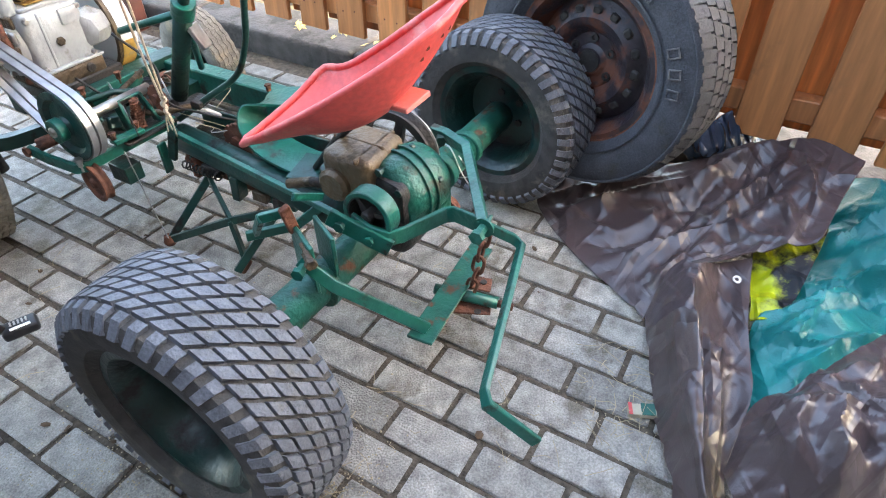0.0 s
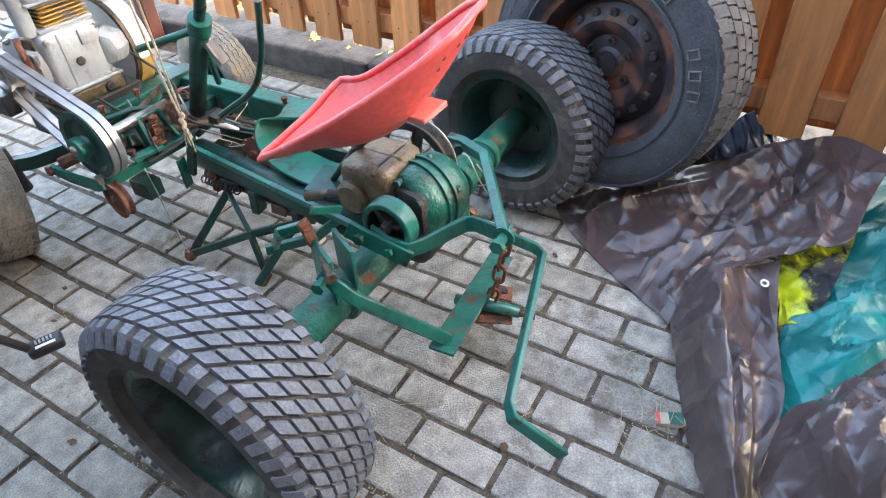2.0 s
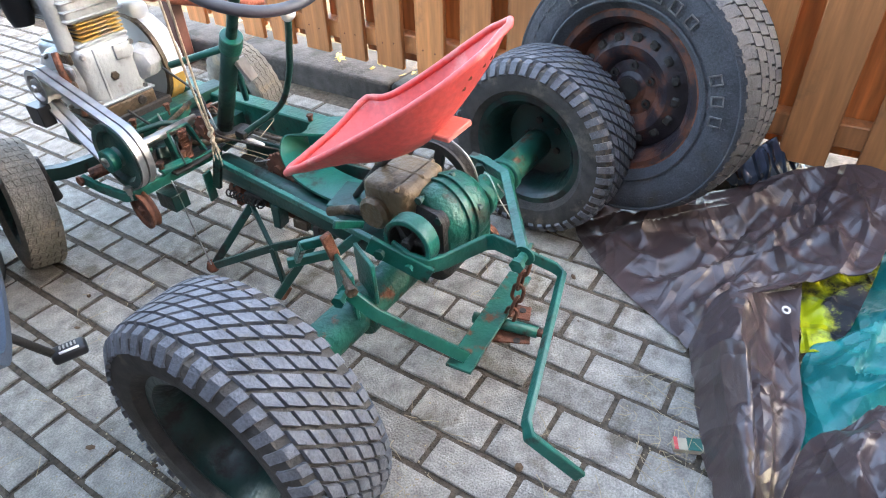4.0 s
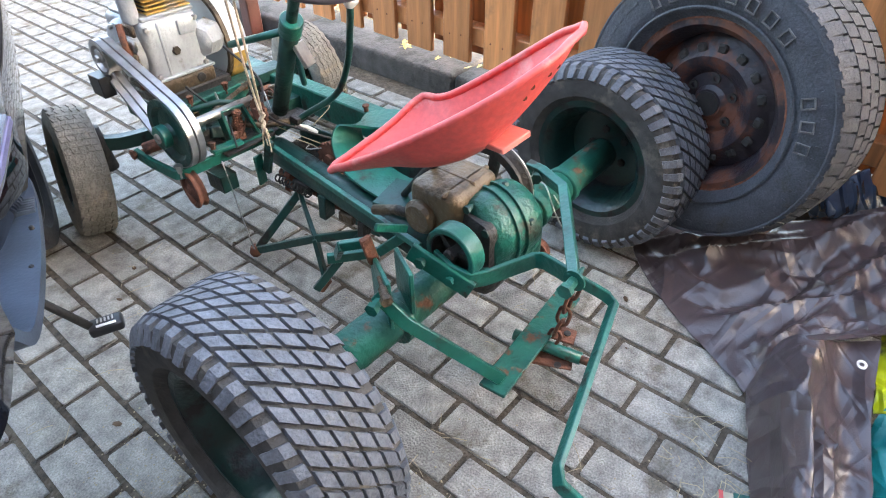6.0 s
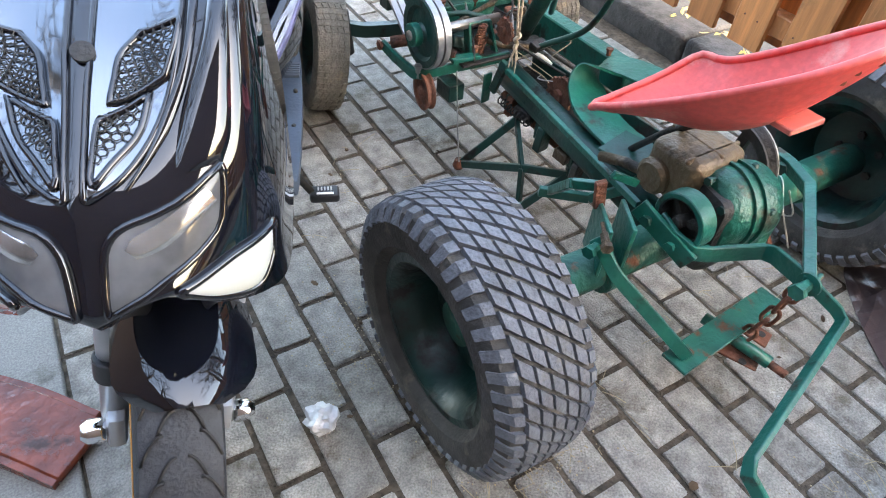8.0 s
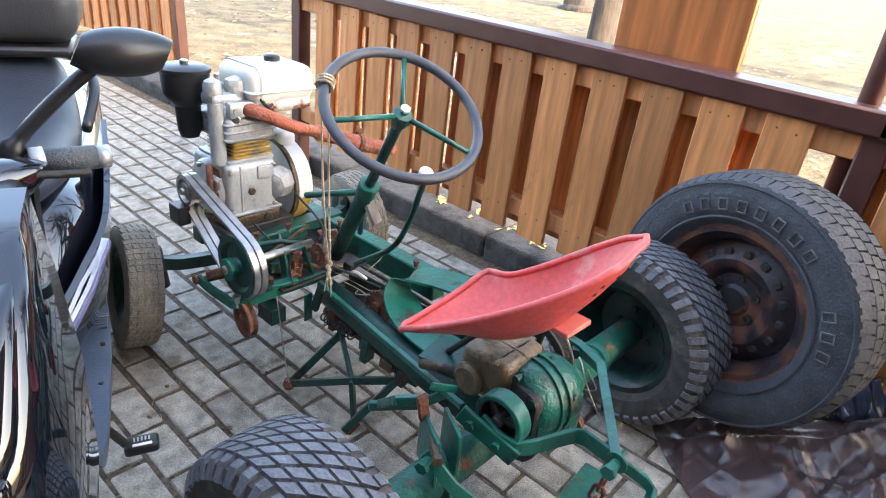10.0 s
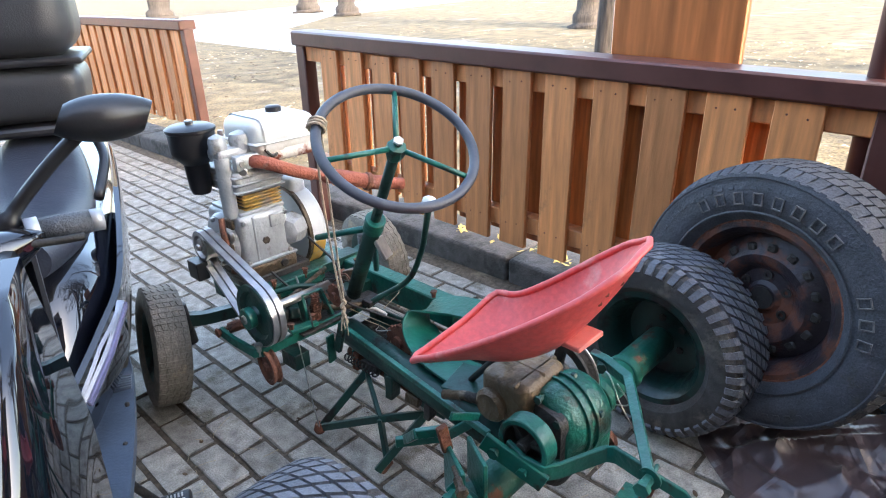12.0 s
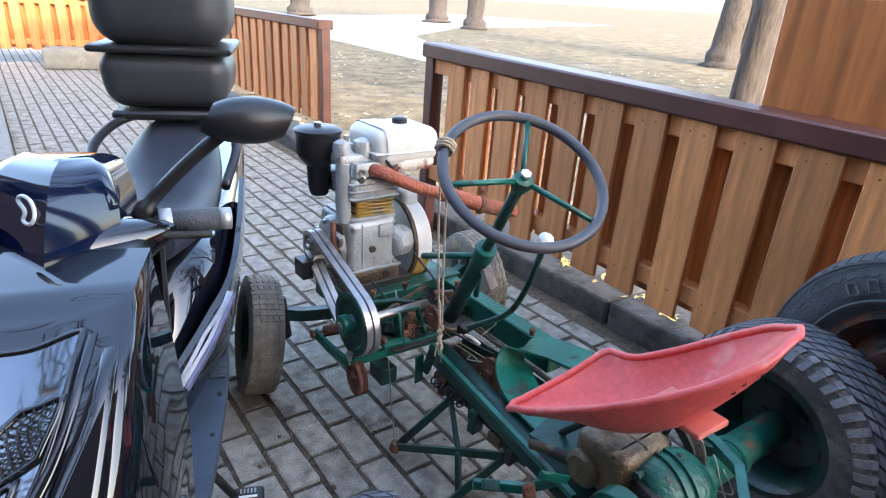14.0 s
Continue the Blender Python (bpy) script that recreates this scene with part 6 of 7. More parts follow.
def rim_of(rule, lift, n=16):
    """Points round the edge of a patch."""
    ring = [(k / n, 0) for k in range(n)] + [(1, k / n) for k in range(n)] + [(1 - k / n, 1) for k in range(n)] + [(0, 1 - k / n) for k in range(n)]
    pts = []
    for t, f in ring:
        u0, u1, (v0, v1) = rule(t)
        pts.append(fair_point(u0 + (u1 - u0) * f, v0 + (v1 - v0) * f, lift))
    return pts


for sg in (-1, 1):
    rule = ruled(LAMP, sg)
    lamp = patch("headlamp", rule, M["lens"], 0.001, fairing, "smoked clear headlamp", 24, 16, 0.003, 0.004)
    part("lamp_rim", tube(rim_of(rule, 0.002), 0.0042, 8, True), M["gloss"], lamp, "black rim of the headlamp")
    # bright metal patch paints the sky's glint and the lamp's inside on the lens
    patch("reflector", ruled(GLINT, sg), M["lamp_glint"], 0.0055, lamp, "bright patch for the sky glint and the lamp's inside", 10, 10, 0.001, 0.002)
    # pale metal panel stands in for the sky mirrored in the fairing
    rule = ruled(PANEL, sg)
    panel = patch("grille_panel", rule, M["grille_back"], 0.0012, fairing, "blue-grey metal panel for the sky mirrored round the grilles", 20, 14, 0.001)
    part("panel_rim", tube(rim_of(rule, 0.001), 0.0036, 8, True), M["gloss"], panel)
    for shape in (UPPER, LOWER):
        rule = ruled(shape, sg)
        gp = patch("grille", rule, M["grille"], 0.003, fairing, "honeycomb grille panel", 14, 12, 0.002)
        part("grille_frame", tube(rim_of(rule, 0.003, 10), 0.0036, 6, True), M["gloss"], gp)
        bm = bmesh.new()
        rows_n = 9
        for i in range(rows_n):
            t = (i + 0.5) / rows_n
            u0, u1, (v0, v1) = rule(t)
            p0, p1 = fair_point(u0, v0, 0.0055), fair_point(u1, v1, 0.0055)
            wide = (p1 - p0).length
            n_ = int((wide - 0.004) / 0.0096)
            for j in range(n_):
                f = (j + 0.5 + 0.25 * (i % 2 * 2 - 1)) * 0.0096 / wide + 0.02
                if f > 0.95:
                    continue
                u, v = u0 + (u1 - u0) * f, v0 + (v1 - v0) * f
                p = fair_point(u, v, 0.0055)
                ex = (p1 - p0).normalized()
                ey = fair_point(u, v + 0.02, 0.0055) - p
                ey = (ey - ex * ey.dot(ex)).normalized()
                add_tube(bm, [p + ex * 0.0050 * math.cos((q + 0.5) * math.pi / 3) + ey * 0.0050 * math.sin((q + 0.5) * math.pi / 3) for q in range(6)], 0.0008, 4, True)
        # dark walls paint the pockets' edge shadow, the pale base their sheen
        part("honeycomb", bm, M["dark"], gp)
    patch("fairing_ribbon", ruled(RIBBON, sg), M["gloss"], 0.001, fairing, "", 24, 8, 0.003, 0.004)
    patch("fairing_wing", ruled(FLANK, sg), M["gloss"], 0.001, fairing, "", 24, 14, 0.003, 0.009)
    rule = ruled(FLASH, sg)
    ind = patch("indicator", rule, M["white_lens"], 0.002, fairing, "milky white indicator lens", 16, 12, 0.003, 0.004)
    part("indicator_frame", tube(rim_of(rule, 0.002), 0.005, 8, True), M["gloss"], ind)
part("horn_hole", lathe([(0, 0), (0.011, 0), (0.011, 0.004), (0, 0.004)], 18, frame_to(fair_point(0.02, 0.805, 0.001), fair_point(0.02, 0.805, 0.02))), M["dark"], fairing)
# dark windscreen base and handlebar cowl
part("screen_base", box((0, 0.30, 0.915), (0.25, 0.10, 0.03), 0.012, None, 2), M["black"], sc)
# faceted cover in front of the handlebar, its crease a little to one side because the bar is turned
COVER = [[(-.05, .46, .835), (-.055, .33, .835), (.026, .232, .838), (.074, .315, .838), (.07, .45, .835)],
         [(-.07, .47, .90), (-.075, .35, .90), (.028, .236, .90), (.088, .33, .90), (.085, .46, .90)],
         [(-.075, .48, .965), (-.078, .37, .968), (.030, .265, .968), (.090, .355, .965), (.085, .47, .96)],
         [(-.06, .49, 1.005), (-.062, .39, 1.012), (.031, .307, 1.018), (.074, .375, 1.012), (.07, .48, 1.0)],
         [(-.035, .49, 1.012), (-.035, .42, 1.026), (.028, .36, 1.032), (.052, .41, 1.024), (.05, .48, 1.01)]]
bm = bmesh.new()
cols = []
for k in range(4):
    rows_ = [curve_pts(r, 6) for r in ([q[k], q[k + 1]] for q in COVER)]
    cols += [[r[i] for r in rows_] for i in range(6)]
cols.append([q[4] for q in COVER])
g = [[bm.verts.new(p) for p in curve_pts(c, 5)] for c in cols]
for a, b in zip(g, g[1:]):
    for k in range(len(a) - 1):
        bm.faces.new((a[k], b[k], b[k + 1], a[k + 1]))
bm.faces.new([c[-1] for c in g]), bm.faces.new([c[0] for c in reversed(g)]), bm.faces.new(g[0] + g[-1][::-1])
bmesh.ops.recalc_face_normals(bm, faces=bm.faces)
# blue in the base colour stands for the sky mirrored in the lacquer
cowl = part("handlebar_cowl", bm, M["gloss_blue"], sc, "glossy dark handlebar cowl, tinted blue for the mirrored sky")
part("cowl_seam", tube([V(p) + V((0, -0.001, 0)) for p in ((-.072, .348, .89), (.0275, .2345, .885), (.084, .327, .89))], 0.0016, 6), M["dark"], cowl)
e1, e2 = V((.67, -.74, 0)), V((-.10, -.02, 1)).normalized()
mark = [(-.026, .008), (-.012, .016), (.012, .015), (.024, .006), (.022, -.006), (.006, -.016), (-.014, -.015), (-.006, -.002)]
part("white_emblem", tube(curve_pts([V((.007, .287, .988)) + e1 * x * 0.8 + (e2 + V((0, .6, 0))).normalized() * y for x, y in mark], 4, True), 0.0024, 8, True), M["knob"], cowl, "plain white rounded mark")
for sg in (-1, 1):
    bm = bmesh.new()
    g = []
    for i in range(15):
        u = i / 14
        c = V((sg * (0.05 + 0.10 * u) + 0.004, 0.345 + 0.035 * u, 0.895 + 0.033 * u))
        h, d = 0.052 * (1 - u) ** 0.75 + 0.005, 0.055 * (1 - u) ** 0.6 + 0.004
        g.append([bm.verts.new(c + V((0, d * math.copysign(abs(math.cos(a)) ** 0.8, math.cos(a)), h * math.copysign(abs(math.sin(a)) ** 0.8, math.sin(a))))) for a in [2 * math.pi * k / 20 for k in range(20)]])
    for a, b in zip(g, g[1:]):
        for k in range(20):
            bm.faces.new((a[k], a[(k + 1) % 20], b[(k + 1) % 20], b[k]))
    bm.faces.new(g[0]), bm.faces.new(g[-1])
    bmesh.ops.recalc_face_normals(bm, faces=bm.faces)
    part("cowl_wing", bm, M["gloss"], cowl, "glossy black side wing of the cowl")
part("handlebar", tube([(-0.17, 0.40, 0.93), (0.17, 0.40, 0.93)], 0.012, 12), M["dark"], sc)
for sg in (-1, 1):
    gr = part("grip", tube([(0.135 * sg, 0.392, 0.931), (0.208 * sg, 0.412, 0.928)], 0.0175, 18), M["rubber_grip"], sc, "grey-black ribbed rubber grip")
    part("grip_end", tube([(0.206 * sg, 0.4115, 0.928), (0.224 * sg, 0.4165, 0.927)], 0.0165, 18), M["fork"], gr)
    part("grip_ring", tube([(0.130 * sg, 0.3905, 0.931), (0.146 * sg, 0.395, 0.931)], 0.020, 18), M["fork"], gr)
    lv = part("brake_lever", tube(curve_pts([(0.07 * sg, 0.375, 0.925), (0.12 * sg, 0.358, 0.925), (0.18 * sg, 0.368, 0.92), (0.20 * sg, 0.376, 0.918)], 5), 0.006, 8), M["dark"], sc)
    st = part("mirror_stalk", tube(curve_pts([(0.105 * sg, 0.40, 0.935), (0.125 * sg, 0.405, 0.965), (0.18 * sg, 0.41, 1.02), (0.24 * sg, 0.41, 1.07)], 5), [0.016] * 4 + [0.010] * 12, 12), M["black"], sc)
    bm = bmesh.new()
    g = []
    for i in range(13):
        u = i / 12
        x = sg * (0.205 + 0.11 * u)
        h = 0.033 * math.sin(math.pi * (0.10 + 0.78 * u)) ** 0.45
        d = 0.040 * math.sin(math.pi * (0.10 + 0.80 * u)) ** 0.5
        g.append([bm.verts.new((x + 0.01 * sg * math.sin(a), 0.40 + d * math.cos(a) + 0.03 * u, 1.080 + h * math.sin(a) - 0.012 * u)) for a in [2 * math.pi * k / 18 for k in range(18)]])
    for a, b in zip(g, g[1:]):
        for k in range(18):
            bm.faces.new((a[k], a[(k + 1) % 18], b[(k + 1) % 18], b[k]))
    bm.faces.new(g[0]), bm.faces.new(g[-1])
    bmesh.ops.recalc_face_normals(bm, faces=bm.faces)
    part("mirror_shell", bm, M["black"], st, "matt black mirror shell")
# leg shield, floor and body
part("leg_shield", box((0, 0.345, 0.64), (0.25, 0.06, 0.42), 0.03, pose(0, 0, 0, 0, 0, 0), 3), M["black"], sc)
for sg in (-1, 1):
    fb = part("floorboard", strip(curve_pts([(0.105 * sg, 0.24, 0.53), (0.105 * sg, 0.34, 0.44), (0.105 * sg, 0.60, 0.405), (0.10 * sg, 0.80, 0.41), (0.095 * sg, 0.87, 0.43)], 6), 0.105, 0.022, (1, 0, 0), 0), M["grey_plastic"], sc, "scuffed grey plastic floorboard edge")
    for y in (0.42, 0.56, 0.70, 0.84):
        part("screw", cyl((0.142 * sg, y, 0.41), (0.142 * sg, y, 0.4225), 0.005, 10), M["dark"], fb)
    for k in range(6):
        part("rib", box((0.13 * sg, 0.76 + 0.010 * k, 0.421), (0.04, 0.004, 0.010), 0.001), M["grey_plastic"], fb)
    part("side_panel", strip(curve_pts([(0.070 * sg, 0.60, 0.49), (0.120 * sg, 0.70, 0.545), (0.158 * sg, 0.80, 0.595), (0.166 * sg, 0.97, 0.645), (0.163 * sg, 1.18, 0.70)], 6), 0.16, 0.012, (0.25 * sg, -0.25, 1), 0), M["gloss"], sc, "glossy black side panel")
    tr_ = part("side_trim", strip([(0.085 * sg, 0.615, 0.485), (0.135 * sg, 0.70, 0.545), (0.172 * sg, 0.80, 0.60)], 0.055, 0.008, (0.2 * sg, -0.3, 1), 0), M["chrome_trim"], sc, "silver trim strip with blue ribs")
    part("trim_ribs", strip([(0.092 * sg, 0.617, 0.492), (0.142 * sg, 0.702, 0.552), (0.177 * sg, 0.80, 0.606)], 0.020, 0.008, (0.2 * sg, -0.3, 1), 0), M["lilac"], tr_)
bm = bmesh.new()
g = []
for i in range(13):
    u = i / 12
    z = 0.46 + 0.46 * u
    g.append([bm.verts.new((0.135 * math.sin(a) * (0.85 + 0.15 * u), 0.40 + 0.09 * math.cos(a) - 0.02 * u, z)) for a in [math.pi * (k / 16 - 0.5) for k in range(17)]])
for a, b in zip(g, g[1:]):
    for k in range(16):
        bm.faces.new((a[k], a[k + 1], b[k + 1], b[k]))
bmesh.ops.recalc_face_normals(bm, faces=bm.faces)
bmesh.ops.solidify(bm, geom=bm.faces[:], thickness=0.006)
part("inner_shield", bm, M["case"], sc, "matt dark grey inner leg shield")
part("tunnel", box((0, 0.66, 0.40), (0.15, 0.62, 0.14), 0.05, None, 4), M["black"], sc)
bm = bmesh.new()
g = []
for i in range(19):
    u = i / 18
    y = 0.60 + 1.24 * u
    w = 0.172 * (0.66 + 0.34 * math.sin(math.pi * (0.25 + 0.6 * u))) * min(1.0, 0.45 + 3.2 * u)
    zb, zt = 0.36 + 0.22 * u, 0.72 + 0.07 * u
    if u < 0.12:
        zt -= 0.2 * (0.12 - u) / 0.12
    g.append([bm.verts.new((w * math.copysign(abs(math.cos(a)) ** 0.6, math.cos(a)), y, (zb + zt) / 2 + (zt - zb) / 2 * math.copysign(abs(math.sin(a)) ** 0.6, math.sin(a)))) for a in [2 * math.pi * k / 24 for k in range(24)]])
for a, b in zip(g, g[1:]):
    for k in range(24):
        bm.faces.new((a[k], a[(k + 1) % 24], b[(k + 1) % 24], b[k]))
bm.faces.new(list(reversed(g[0]))), bm.faces.new(g[-1])
bmesh.ops.recalc_face_normals(bm, faces=bm.faces)
part("rear_body", bm, M["gloss"], sc, "glossy black rear body")
bm = bmesh.new()
g = []
for i in range(21):
    u = i / 20
    y = 0.70 + 0.72 * u
    w = 0.135 * math.sin(math.pi * (0.18 + 0.62 * u)) ** 0.7
    z = 0.775 - 0.03 * math.sin(math.pi * u * 1.3) + 0.09 * max(0, u - 0.55)
    g.append([bm.verts.new((w * math.copysign(abs(math.cos(a)) ** 0.7, math.cos(a)), y, z + 0.05 * math.sin(a))) for a in [2 * math.pi * k / 24 for k in range(24)]])
for a, b in zip(g, g[1:]):
    for k in range(24):
        bm.faces.new((a[k], a[(k + 1) % 24], b[(k + 1) % 24], b[k]))
bm.faces.new(list(reversed(g[0]))), bm.faces.new(g[-1])
bmesh.ops.recalc_face_normals(bm, faces=bm.faces)
part("saddle", bm, M["saddle"], sc, "blue-black vinyl seat")
part("grab_rail", tube(curve_pts([(-0.15, 1.06, 0.78), (-0.17, 1.2, 0.86), (-0.10, 1.36, 0.90), (0.10, 1.36, 0.90), (0.17, 1.2, 0.86), (0.15, 1.06, 0.78)], 6), 0.012, 10), M["black"], sc)
rw = part("rear_tyre", lathe(tyre_profile(0.235, 0.13, 0.155), 48, pose(0, 1.34, 0.235) @ AX), M["rubber_dark"], sc)
part("rear_rim", lathe(rim_profile(0.155, 0.12, 0.0), 32, pose(0, 1.34, 0.235) @ AX, True), M["black"], rw)
peg = part("foot_peg", box((0.185, 0.685, 0.13), (0.075, 0.045, 0.028), 0.009, None, 3), M["black"], sc, "black rubber foot peg with a pale plate")
part("peg_arm", tube([(0.05, 0.70, 0.30), (0.155, 0.687, 0.135)], 0.01, 10), M["dark"], peg)
part("peg_plate", box((0.187, 0.671, 0.1445), (0.042, 0.008, 0.003), 0.001), M["knob"], peg)
for k in range(5):
    part("peg_rib", box((0.170 + 0.008 * k, 0.689, 0.145), (0.004, 0.014, 0.003), 0.001), M["steel"], peg)
part("side_stand", tube([(-0.06, 0.72, 0.34), (-0.20, 0.80, 0.012)], 0.012, 10), M["dark"], sc)
# top case
bm = bmesh.new()
add_box(bm, (0, 0, 0), (0.345, 0.345, 0.15), pose(-0.015, 1.49, 0.995), 0.055, 5)
for v in bm.verts:
    k = (v.co.z - 0.92) / 0.15
    v.co.x *= 0.90 + 0.10 * k
    v.co.y = 1.49 + (v.co.y - 1.49) * (0.90 + 0.10 * k)
tc_ = part("case_base", bm, M["case"], sc, "matt black plastic top case, lower half")
bm = bmesh.new()
add_box(bm, (0, 0, 0), (0.35, 0.35, 0.25), pose(-0.015, 1.49, 1.205), 0.085, 6)
part("case_lid", bm, M["case"], tc_, "matt black domed lid")
part("case_seam", box((-0.015, 1.49, 1.078), (0.362, 0.362, 0.020), 0.010, None, 2), M["black"], tc_)
part("case_plate", box((-0.015, 1.45, 0.905), (0.28, 0.26, 0.025), 0.008), M["black"], sc)

# ---- small things on the ground
slab = tagged(link("slab", box((-2.05, 0.75, -0.002), (2.1, 2.9, 0.02), 0.004), M["slab"]), "smooth grey concrete slab beside the paving", "slab", kind="structure")
ob = thing("rusty_ramp", (0, 0, 0), "red-brown rusty flat steel ramp lying on the slab", "ramp")
part("ramp_plate", strip(curve_pts([(-1.55, 0.86, 0.05), (-1.28, 0.62, 0.055), (-1.10, 0.46, 0.045), (-0.985, 0.335, 0.018)], 6), 0.13, 0.02, (0.6, 0.75, 0), 0.004), M["clay"], ob)
for sg in (-1, 1):
    part("ramp_edge", strip(curve_pts([(-1.55 + 0.045 * sg, 0.86 + 0.055 * sg, 0.04), (-1.28 + 0.045 * sg, 0.62 + 0.055 * sg, 0.045), (-1.10 + 0.045 * sg, 0.46 + 0.055 * sg, 0.035), (-0.995 + 0.045 * sg, 0.345 + 0.055 * sg, 0.014)], 6), 0.03, 0.012, (0, 0, 1), 0), M["clay"], ob)

bm = bmesh.new()
bmesh.ops.create_icosphere(bm, subdivisions=3, radius=0.034)
for v in bm.verts:
    v.co *= 0.75 + 0.5 * abs(noise.noise(v.co * 40)) + 0.35 * abs(noise.noise(v.co * 90))
    v.co.z = v.co.z * 0.75 + 0.022
foil = link("crumpled_paper", bm, M["foil"], smooth=False)
foil.location = (-0.57, 0.183, 0.002)
tagged(foil, "crumpled white foil paper lying on the paving", "litter")
ob = thing("matchbox", (0.235, -0.568, 0.0), "small flattened cardboard box with red and green print", "box", turn=(0, 0, -66))
part("carton", box((0, 0, 0.009), (0.062, 0.03, 0.014), 0.002), M["card"], ob)
part("stripe", box((-0.026, 0, 0.0168), (0.008, 0.0302, 0.0012), 0), M["red"], ob)
part("stripe", box((0.012, 0, 0.0168), (0.03, 0.0302, 0.0012), 0), M["green"], ob)
ob = thing("black_cable", (0, 0, 0), "thin black cable hanging beside the scooter", "cable")
part("cable", tube(curve_pts([(-1.02, 0.42, 0.012), (-1.1, 0.5, 0.010), (-1.2, 0.53, 0.010), (-1.4, 0.5, 0.010)], 6), 0.004, 6), M["dark"], ob)
# yellow leaves on the kerb, their colour brightened for sunlit bits under the fence
bm = bmesh.new()
rl = random.Random(9)
for cy in (1.38, 1.16, 0.97, 0.78, 0.60):
    for k in range(7):
        c = V((rl.uniform(1.38, 1.50), cy + rl.uniform(-.035, .035), 0.108))
        a, l = rl.uniform(0, 6.28), rl.uniform(0.012, 0.028)
        ring = [c + V((l * f * math.cos(a) - l * g_ * math.sin(a), l * f * math.sin(a) + l * g_ * math.cos(a), h)) for f, g_, h in ((-1, 0, 0), (0, -.5, .006), (1, 0, rl.uniform(0, .02)), (0, .5, .006))]
        bm.faces.new([bm.verts.new(p) for p in ring])
tagged(link("yellow_leaves", bm, M["leaf_sunlit"], smooth=False), "yellow leaves on the kerb, coloured bright for sunlit ground behind the fence", "leaves", kind="stuff")
# straw and pine needles in the joints and by the tarpaulin
bm = bmesh.new()
rg = random.Random(21)
spots = [(0.27, -0.56, 0.08, 46), (0.20, -0.53, 0.06, 20), (-0.02, -0.09, 0.05, 9), (-0.25, -0.04, 0.06, 26), (-0.33, -0.10, 0.05, 14), (-0.10, 0.95, 0.14, 14), (0.34, 0.0, 0.1, 8), (-0.40, 0.75, 0.15, 14), (0.65, 0.10, 0.10, 16), (0.1, -0.35, 0.12, 8)]
for cx, cy, sp, n in spots:
    for k in range(n):
        p = V((cx + rg.gauss(0, sp), cy + rg.gauss(0, sp), 0.006 + rg.uniform(0, 0.006)))
        a, l = rg.uniform(0, 6.28), rg.uniform(0.02, 0.07)
        q = p + V((l * math.cos(a), l * math.sin(a), rg.uniform(-0.002, 0.012)))
        mid = (p + q) / 2 + V((rg.uniform(-.008, .008), rg.uniform(-.008, .008), 0.002))
        add_tube(bm, [p, mid, q], 0.0008, 3)
straw = tagged(link("dry_straw", bm, M["straw"], smooth=False), "scattered dry straw and pine needles", "straw", kind="stuff")
bm = bmesh.new()
for k in range(30):
    c = V((rg.uniform(-0.6, 0.7), rg.uniform(-0.6, 1.1), 0.004))
    add_lathe(bm, [(0, 0), (rg.uniform(.004, .011), 0.001), (0, rg.uniform(.002, .005))], 6, Matrix.Translation(c) @ pose(0, 0, 0, rg.uniform(-30, 30), rg.uniform(-30, 30), rg.uniform(0, 360)))
tagged(link("leaf_crumbs", bm, M["straw_dark"], smooth=False), "small brown leaf crumbs on the paving", "litter", kind="stuff")

bm = bmesh.new()
for cx, cy, sx_, sy_, n in ((-0.42, 0.42, 0.07, 0.10, 170), (-0.45, 0.28, 0.05, 0.08, 90), (-0.24, -0.10, 0.07, 0.05, 260), (0.22, -0.52, 0.06, 0.09, 90), (0.0, 0.3, 0.5, 0.5, 160)):
    for k in range(n):
        c = V((rg.gauss(cx, sx_), rg.gauss(cy, sy_), 0.002))
        add_lathe(bm, [(0, -0.001), (rg.uniform(.001, .0028), 0.0005), (0, rg.uniform(.001, .003))], 4, Matrix.Translation(c))
tagged(link("sand_grit", bm, M["straw"], smooth=False), "pale sand grit scattered on the paving", "grit", kind="stuff")

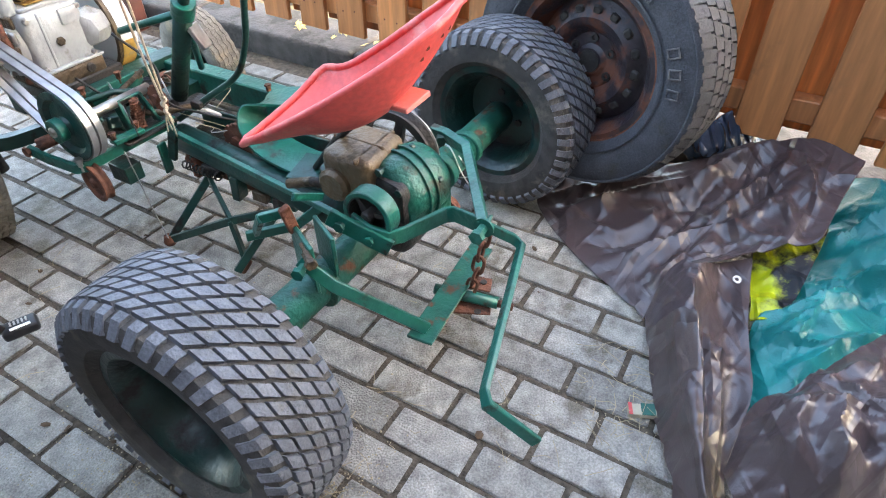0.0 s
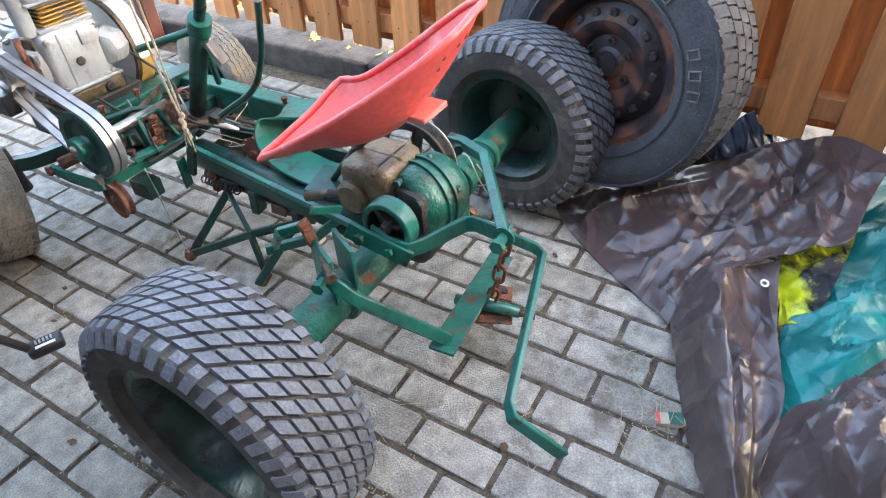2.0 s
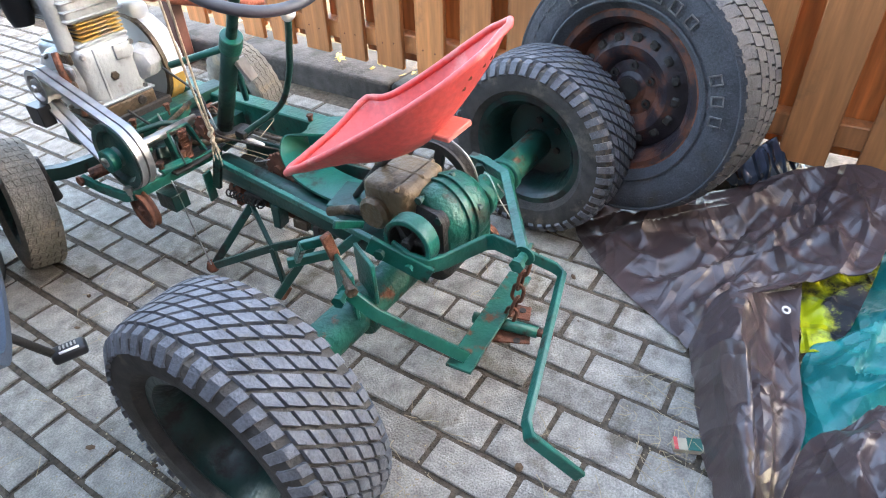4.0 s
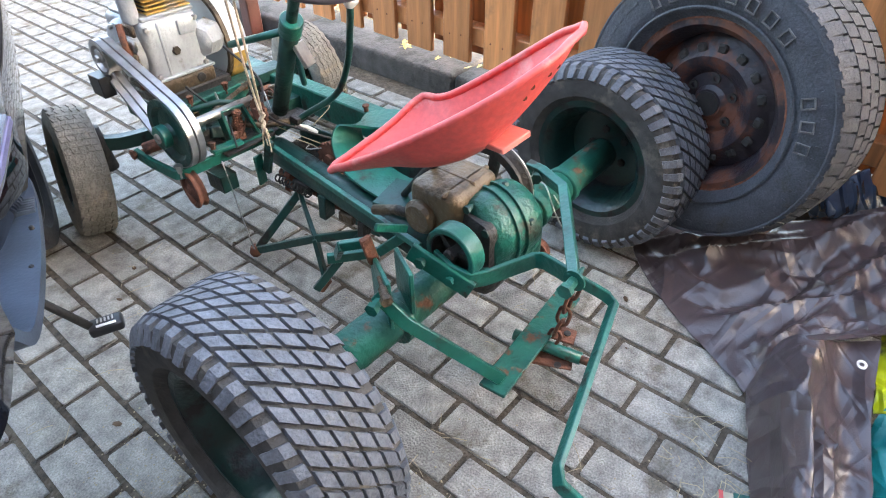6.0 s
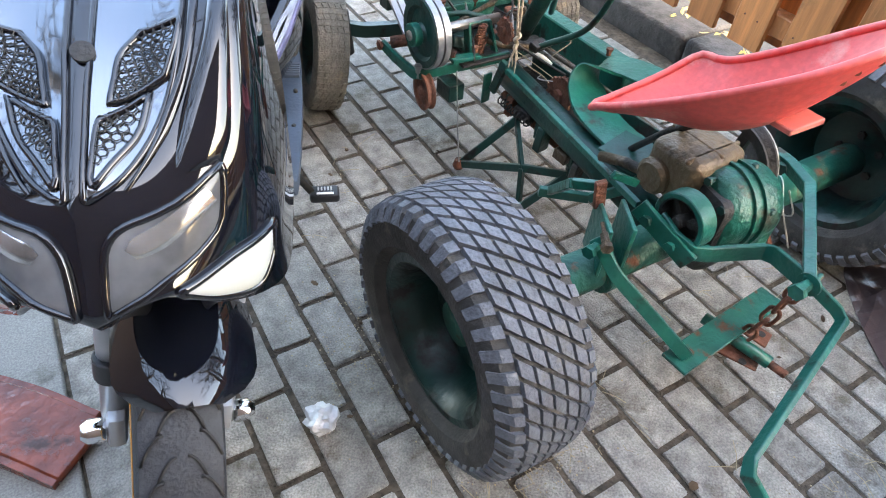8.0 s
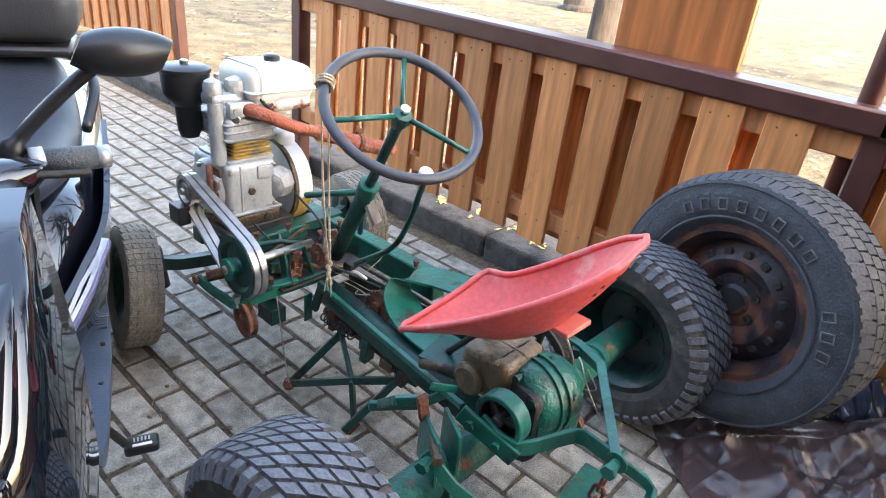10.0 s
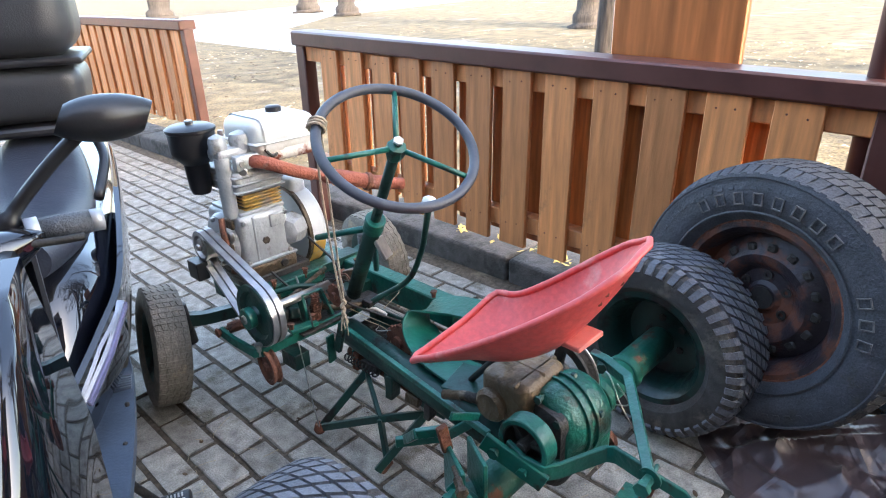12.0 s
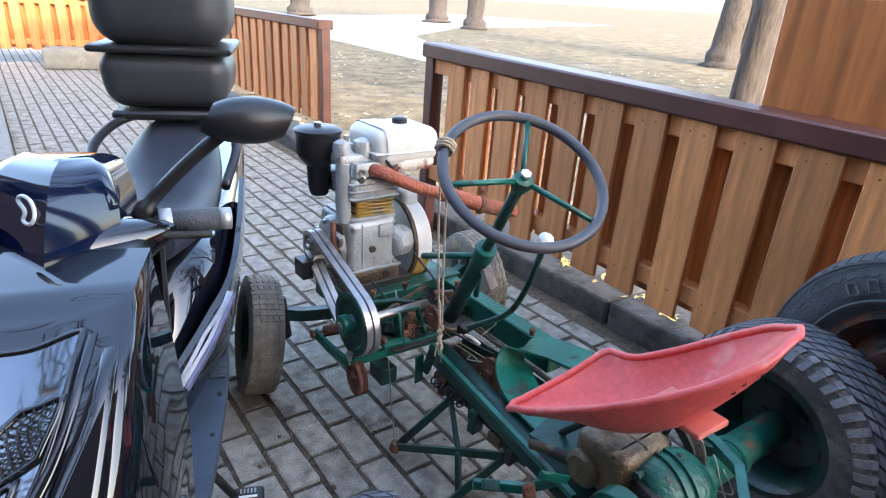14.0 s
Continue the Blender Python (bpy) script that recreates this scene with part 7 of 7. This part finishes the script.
# ---- park beyond the fence
def tree(x, y, r, seed, size=1.0, twigs=12):
    rg = random.Random(seed)
    t = thing("tree", (x, y, -0.03), "bare park tree with rough grey-brown bark", "tree")
    pts = [(0, 0, -0.05), (0.0, 0.02, 0.12), (0.01, 0.02, 0.45), (0.05, 0.0, 1.8), (0.02, 0.08, 4.2), (0.1, 0.0, 7.0)]
    bm = tube(curve_pts(pts, 5), [r * (1.75, 1.35, 1.08, 0.95, 0.8, 0.5)[min(5, k // 5)] * (1 - 0.0 * k) for k in range(26)], 22)
    for v in bm.verts:
        d = V((v.co.x, v.co.y, 0))
        v.co += d * (0.22 * noise.noise(V((v.co.x * 6, v.co.y * 6, v.co.z * 1.2 + seed))))
    part("trunk", bm, M["bark"], t)
    for k in range(8):
        z = 2.6 + k * 0.6
        a = rg.uniform(0, 6.28)
        L = rg.uniform(1.2, 2.4)
        p0 = V((0.04, 0.03, z))
        limb = [p0, p0 + V((L * 0.4 * math.cos(a), L * 0.4 * math.sin(a), 0.5)), p0 + V((L * math.cos(a + 0.3), L * math.sin(a + 0.3), 1.5)), p0 + V((1.4 * L * math.cos(a + 0.2), 1.4 * L * math.sin(a + 0.2), 2.6))]
        lb = part("limb", tube(curve_pts(limb, 4), [r * 0.4 * (1 - i / 14) for i in range(13)], 8), M["bark"], t)
        bm = bmesh.new()
        for i in range(twigs):
            q = V(limb[1 + i % 3]) + V((rg.uniform(-.2, .2), rg.uniform(-.2, .2), rg.uniform(-.2, .2)))
            b = rg.uniform(0, 6.28)
            add_tube(bm, [q, q + V((0.5 * math.cos(b), 0.5 * math.sin(b), 0.4)), q + V((0.9 * math.cos(b + .4), 0.9 * math.sin(b + .4), 1.0))], [0.02, 0.012, 0.004], 4)
        part("twigs", bm, M["bark"], lb)
    t.scale = (size, size, size)
    return t


tree(14.5, 8.6, 0.29, 1), tree(18.5, 27.0, 0.42, 2), tree(12.3, 29.8, 0.44, 3), tree(4.0, 2.1, 0.10, 4), tree(17.0, 22.0, 0.35, 5), tree(15.5, 8.6, 0.3, 6)
# unseen trees, added on both sides only for the lacquer to mirror
tree(-10.5, 1.0, 0.22, 21, 1.6, 22), tree(-11.0, 5.5, 0.22, 22, 1.7, 22), tree(-9.8, -3.0, 0.2, 23, 1.5, 22)
tree(6.5, -0.9, 0.16, 12, 1.25, 34), tree(9.5, -1.1, 0.18, 13, 1.4, 34), tree(5.5, -2.6, 0.16, 14, 1.2, 34), tree(8.0, -3.0, 0.16, 15, 1.3, 30)
# fallen leaves and bright litter on the park ground
bm = bmesh.new()
for k in range(1500):
    x, y = rg.uniform(1.6, 9.0), rg.uniform(0.0, 12.0)
    s = rg.uniform(0.015, 0.045)
    a = rg.uniform(0, 6.28)
    c = V((x, y, -0.022))
    vs = [bm.verts.new(c + V((s * math.cos(a + q * 2.1), s * math.sin(a + q * 2.1), rg.uniform(0, 0.02)))) for q in range(3)]
    bm.faces.new(vs)
pale = bmesh.new()
for k in range(3200):
    x, y = 1.6 + 11.0 * rg.random() ** 1.4, rg.uniform(-2.0, 16.0)
    if noise.noise(V((x * 0.5, y * 0.5, 4.0))) < -0.12:
        continue
    s, a = rg.uniform(0.02, 0.06), rg.uniform(0, 6.28)
    c = V((x, y, -0.022))
    pale.faces.new([pale.verts.new(c + V((s * math.cos(a + q * 2.1), s * math.sin(a + q * 2.1) * 0.7, rg.uniform(0, 0.025)))) for q in range(3)])
tagged(link("pale_leaf_litter", pale, M["straw"], smooth=False), "pale dry leaf litter on the park grass", "leaves", kind="stuff")
tagged(link("fallen_leaves", bm, M["straw_dark"], smooth=False), "dry fallen leaves on the park ground", "leaves", kind="stuff")

# low wall and concrete block in the far corner of the yard
ob = thing("concrete_block", (0.40, 10.0, 0), "pale concrete block by the far fence", "block", turn=(0, 0, -12))
part("block", box((0, 0, 0.14), (0.75, 0.4, 0.28), 0.03, None, 2), M["slab"], ob)
tagged(link("kerb_low", box((-0.72, 6.4, 0.05), (0.22, 4.2, 0.16), 0.01), M["slab"]), "pale concrete kerb along the yard", "kerb", kind="structure")

# ---- paving stones: the nearest are pieces, the rest one field
paving_rng = random.Random(3)


def paver_mesh(k):
    rg = random.Random(k)
    bm = bmesh.new()
    add_box(bm, (0, 0, -0.03), (PITCH_X - GAP, PITCH_Y - GAP, 0.06), None, 0.0055, 2)
    for v in bm.verts:
        v.co.x += rg.uniform(-0.0018, 0.0018)
        v.co.y += rg.uniform(-0.0018, 0.0018)
    me = bpy.data.meshes.new("paver")
    bm.to_mesh(me)
    bm.free()
    me.materials.append(M["paver"])
    return me


meshes = [paver_mesh(k) for k in range(6)]
verts, faces = [], []
QUADS = ((4, 5, 6, 7), (0, 1, 5, 4), (1, 2, 6, 5), (2, 3, 7, 6), (3, 0, 4, 7))
for r in range(-34, 12):
    x = (r + 0.5) * PITCH_X
    for k in range(-14, 66):
        y = (k + (0.5 if r % 2 else 0.0)) * PITCH_Y + OFF_Y
        if y < -2.75 or (-3.2 < x < -1.0 and -0.75 < y < 2.25):
            continue
        near = -1.0 < x < 1.1 and -0.75 < y < 1.05 and not (x > 0.62 and y < -0.25) and not (x < -0.8 and y > 0.4)
        dz, rx, ry = paving_rng.uniform(-0.002, 0.002), paving_rng.uniform(-.010, .010), paving_rng.uniform(-.015, .015)
        if near:
            ob = new("paver", meshes[paving_rng.randrange(6)])
            ob.parent = bed
            ob.location = (x, y, dz)
            ob.rotation_euler = (rx, ry, paving_rng.uniform(-.014, .014))
        else:
            b = len(verts)
            hx, hy = (PITCH_X - GAP) / 2, (PITCH_Y - GAP) / 2
            for z, ins in ((-0.05, 0), (0.0, 0.003)):
                for sx, sy in ((-1, -1), (1, -1), (1, 1), (-1, 1)):
                    verts.append((x + sx * (hx - ins), y + sy * (hy - ins), z + dz + (sx * hx * -ry + sy * hy * rx)))
            faces += [tuple(b + i for i in q) for q in QUADS]
pm = bpy.data.meshes.new("paver_field")
pm.from_pydata(verts, [], faces)
pm.materials.append(M["paver"])
fo = new("paver_field", pm)
fo.parent = bed
fo["kind"] = "stuff"
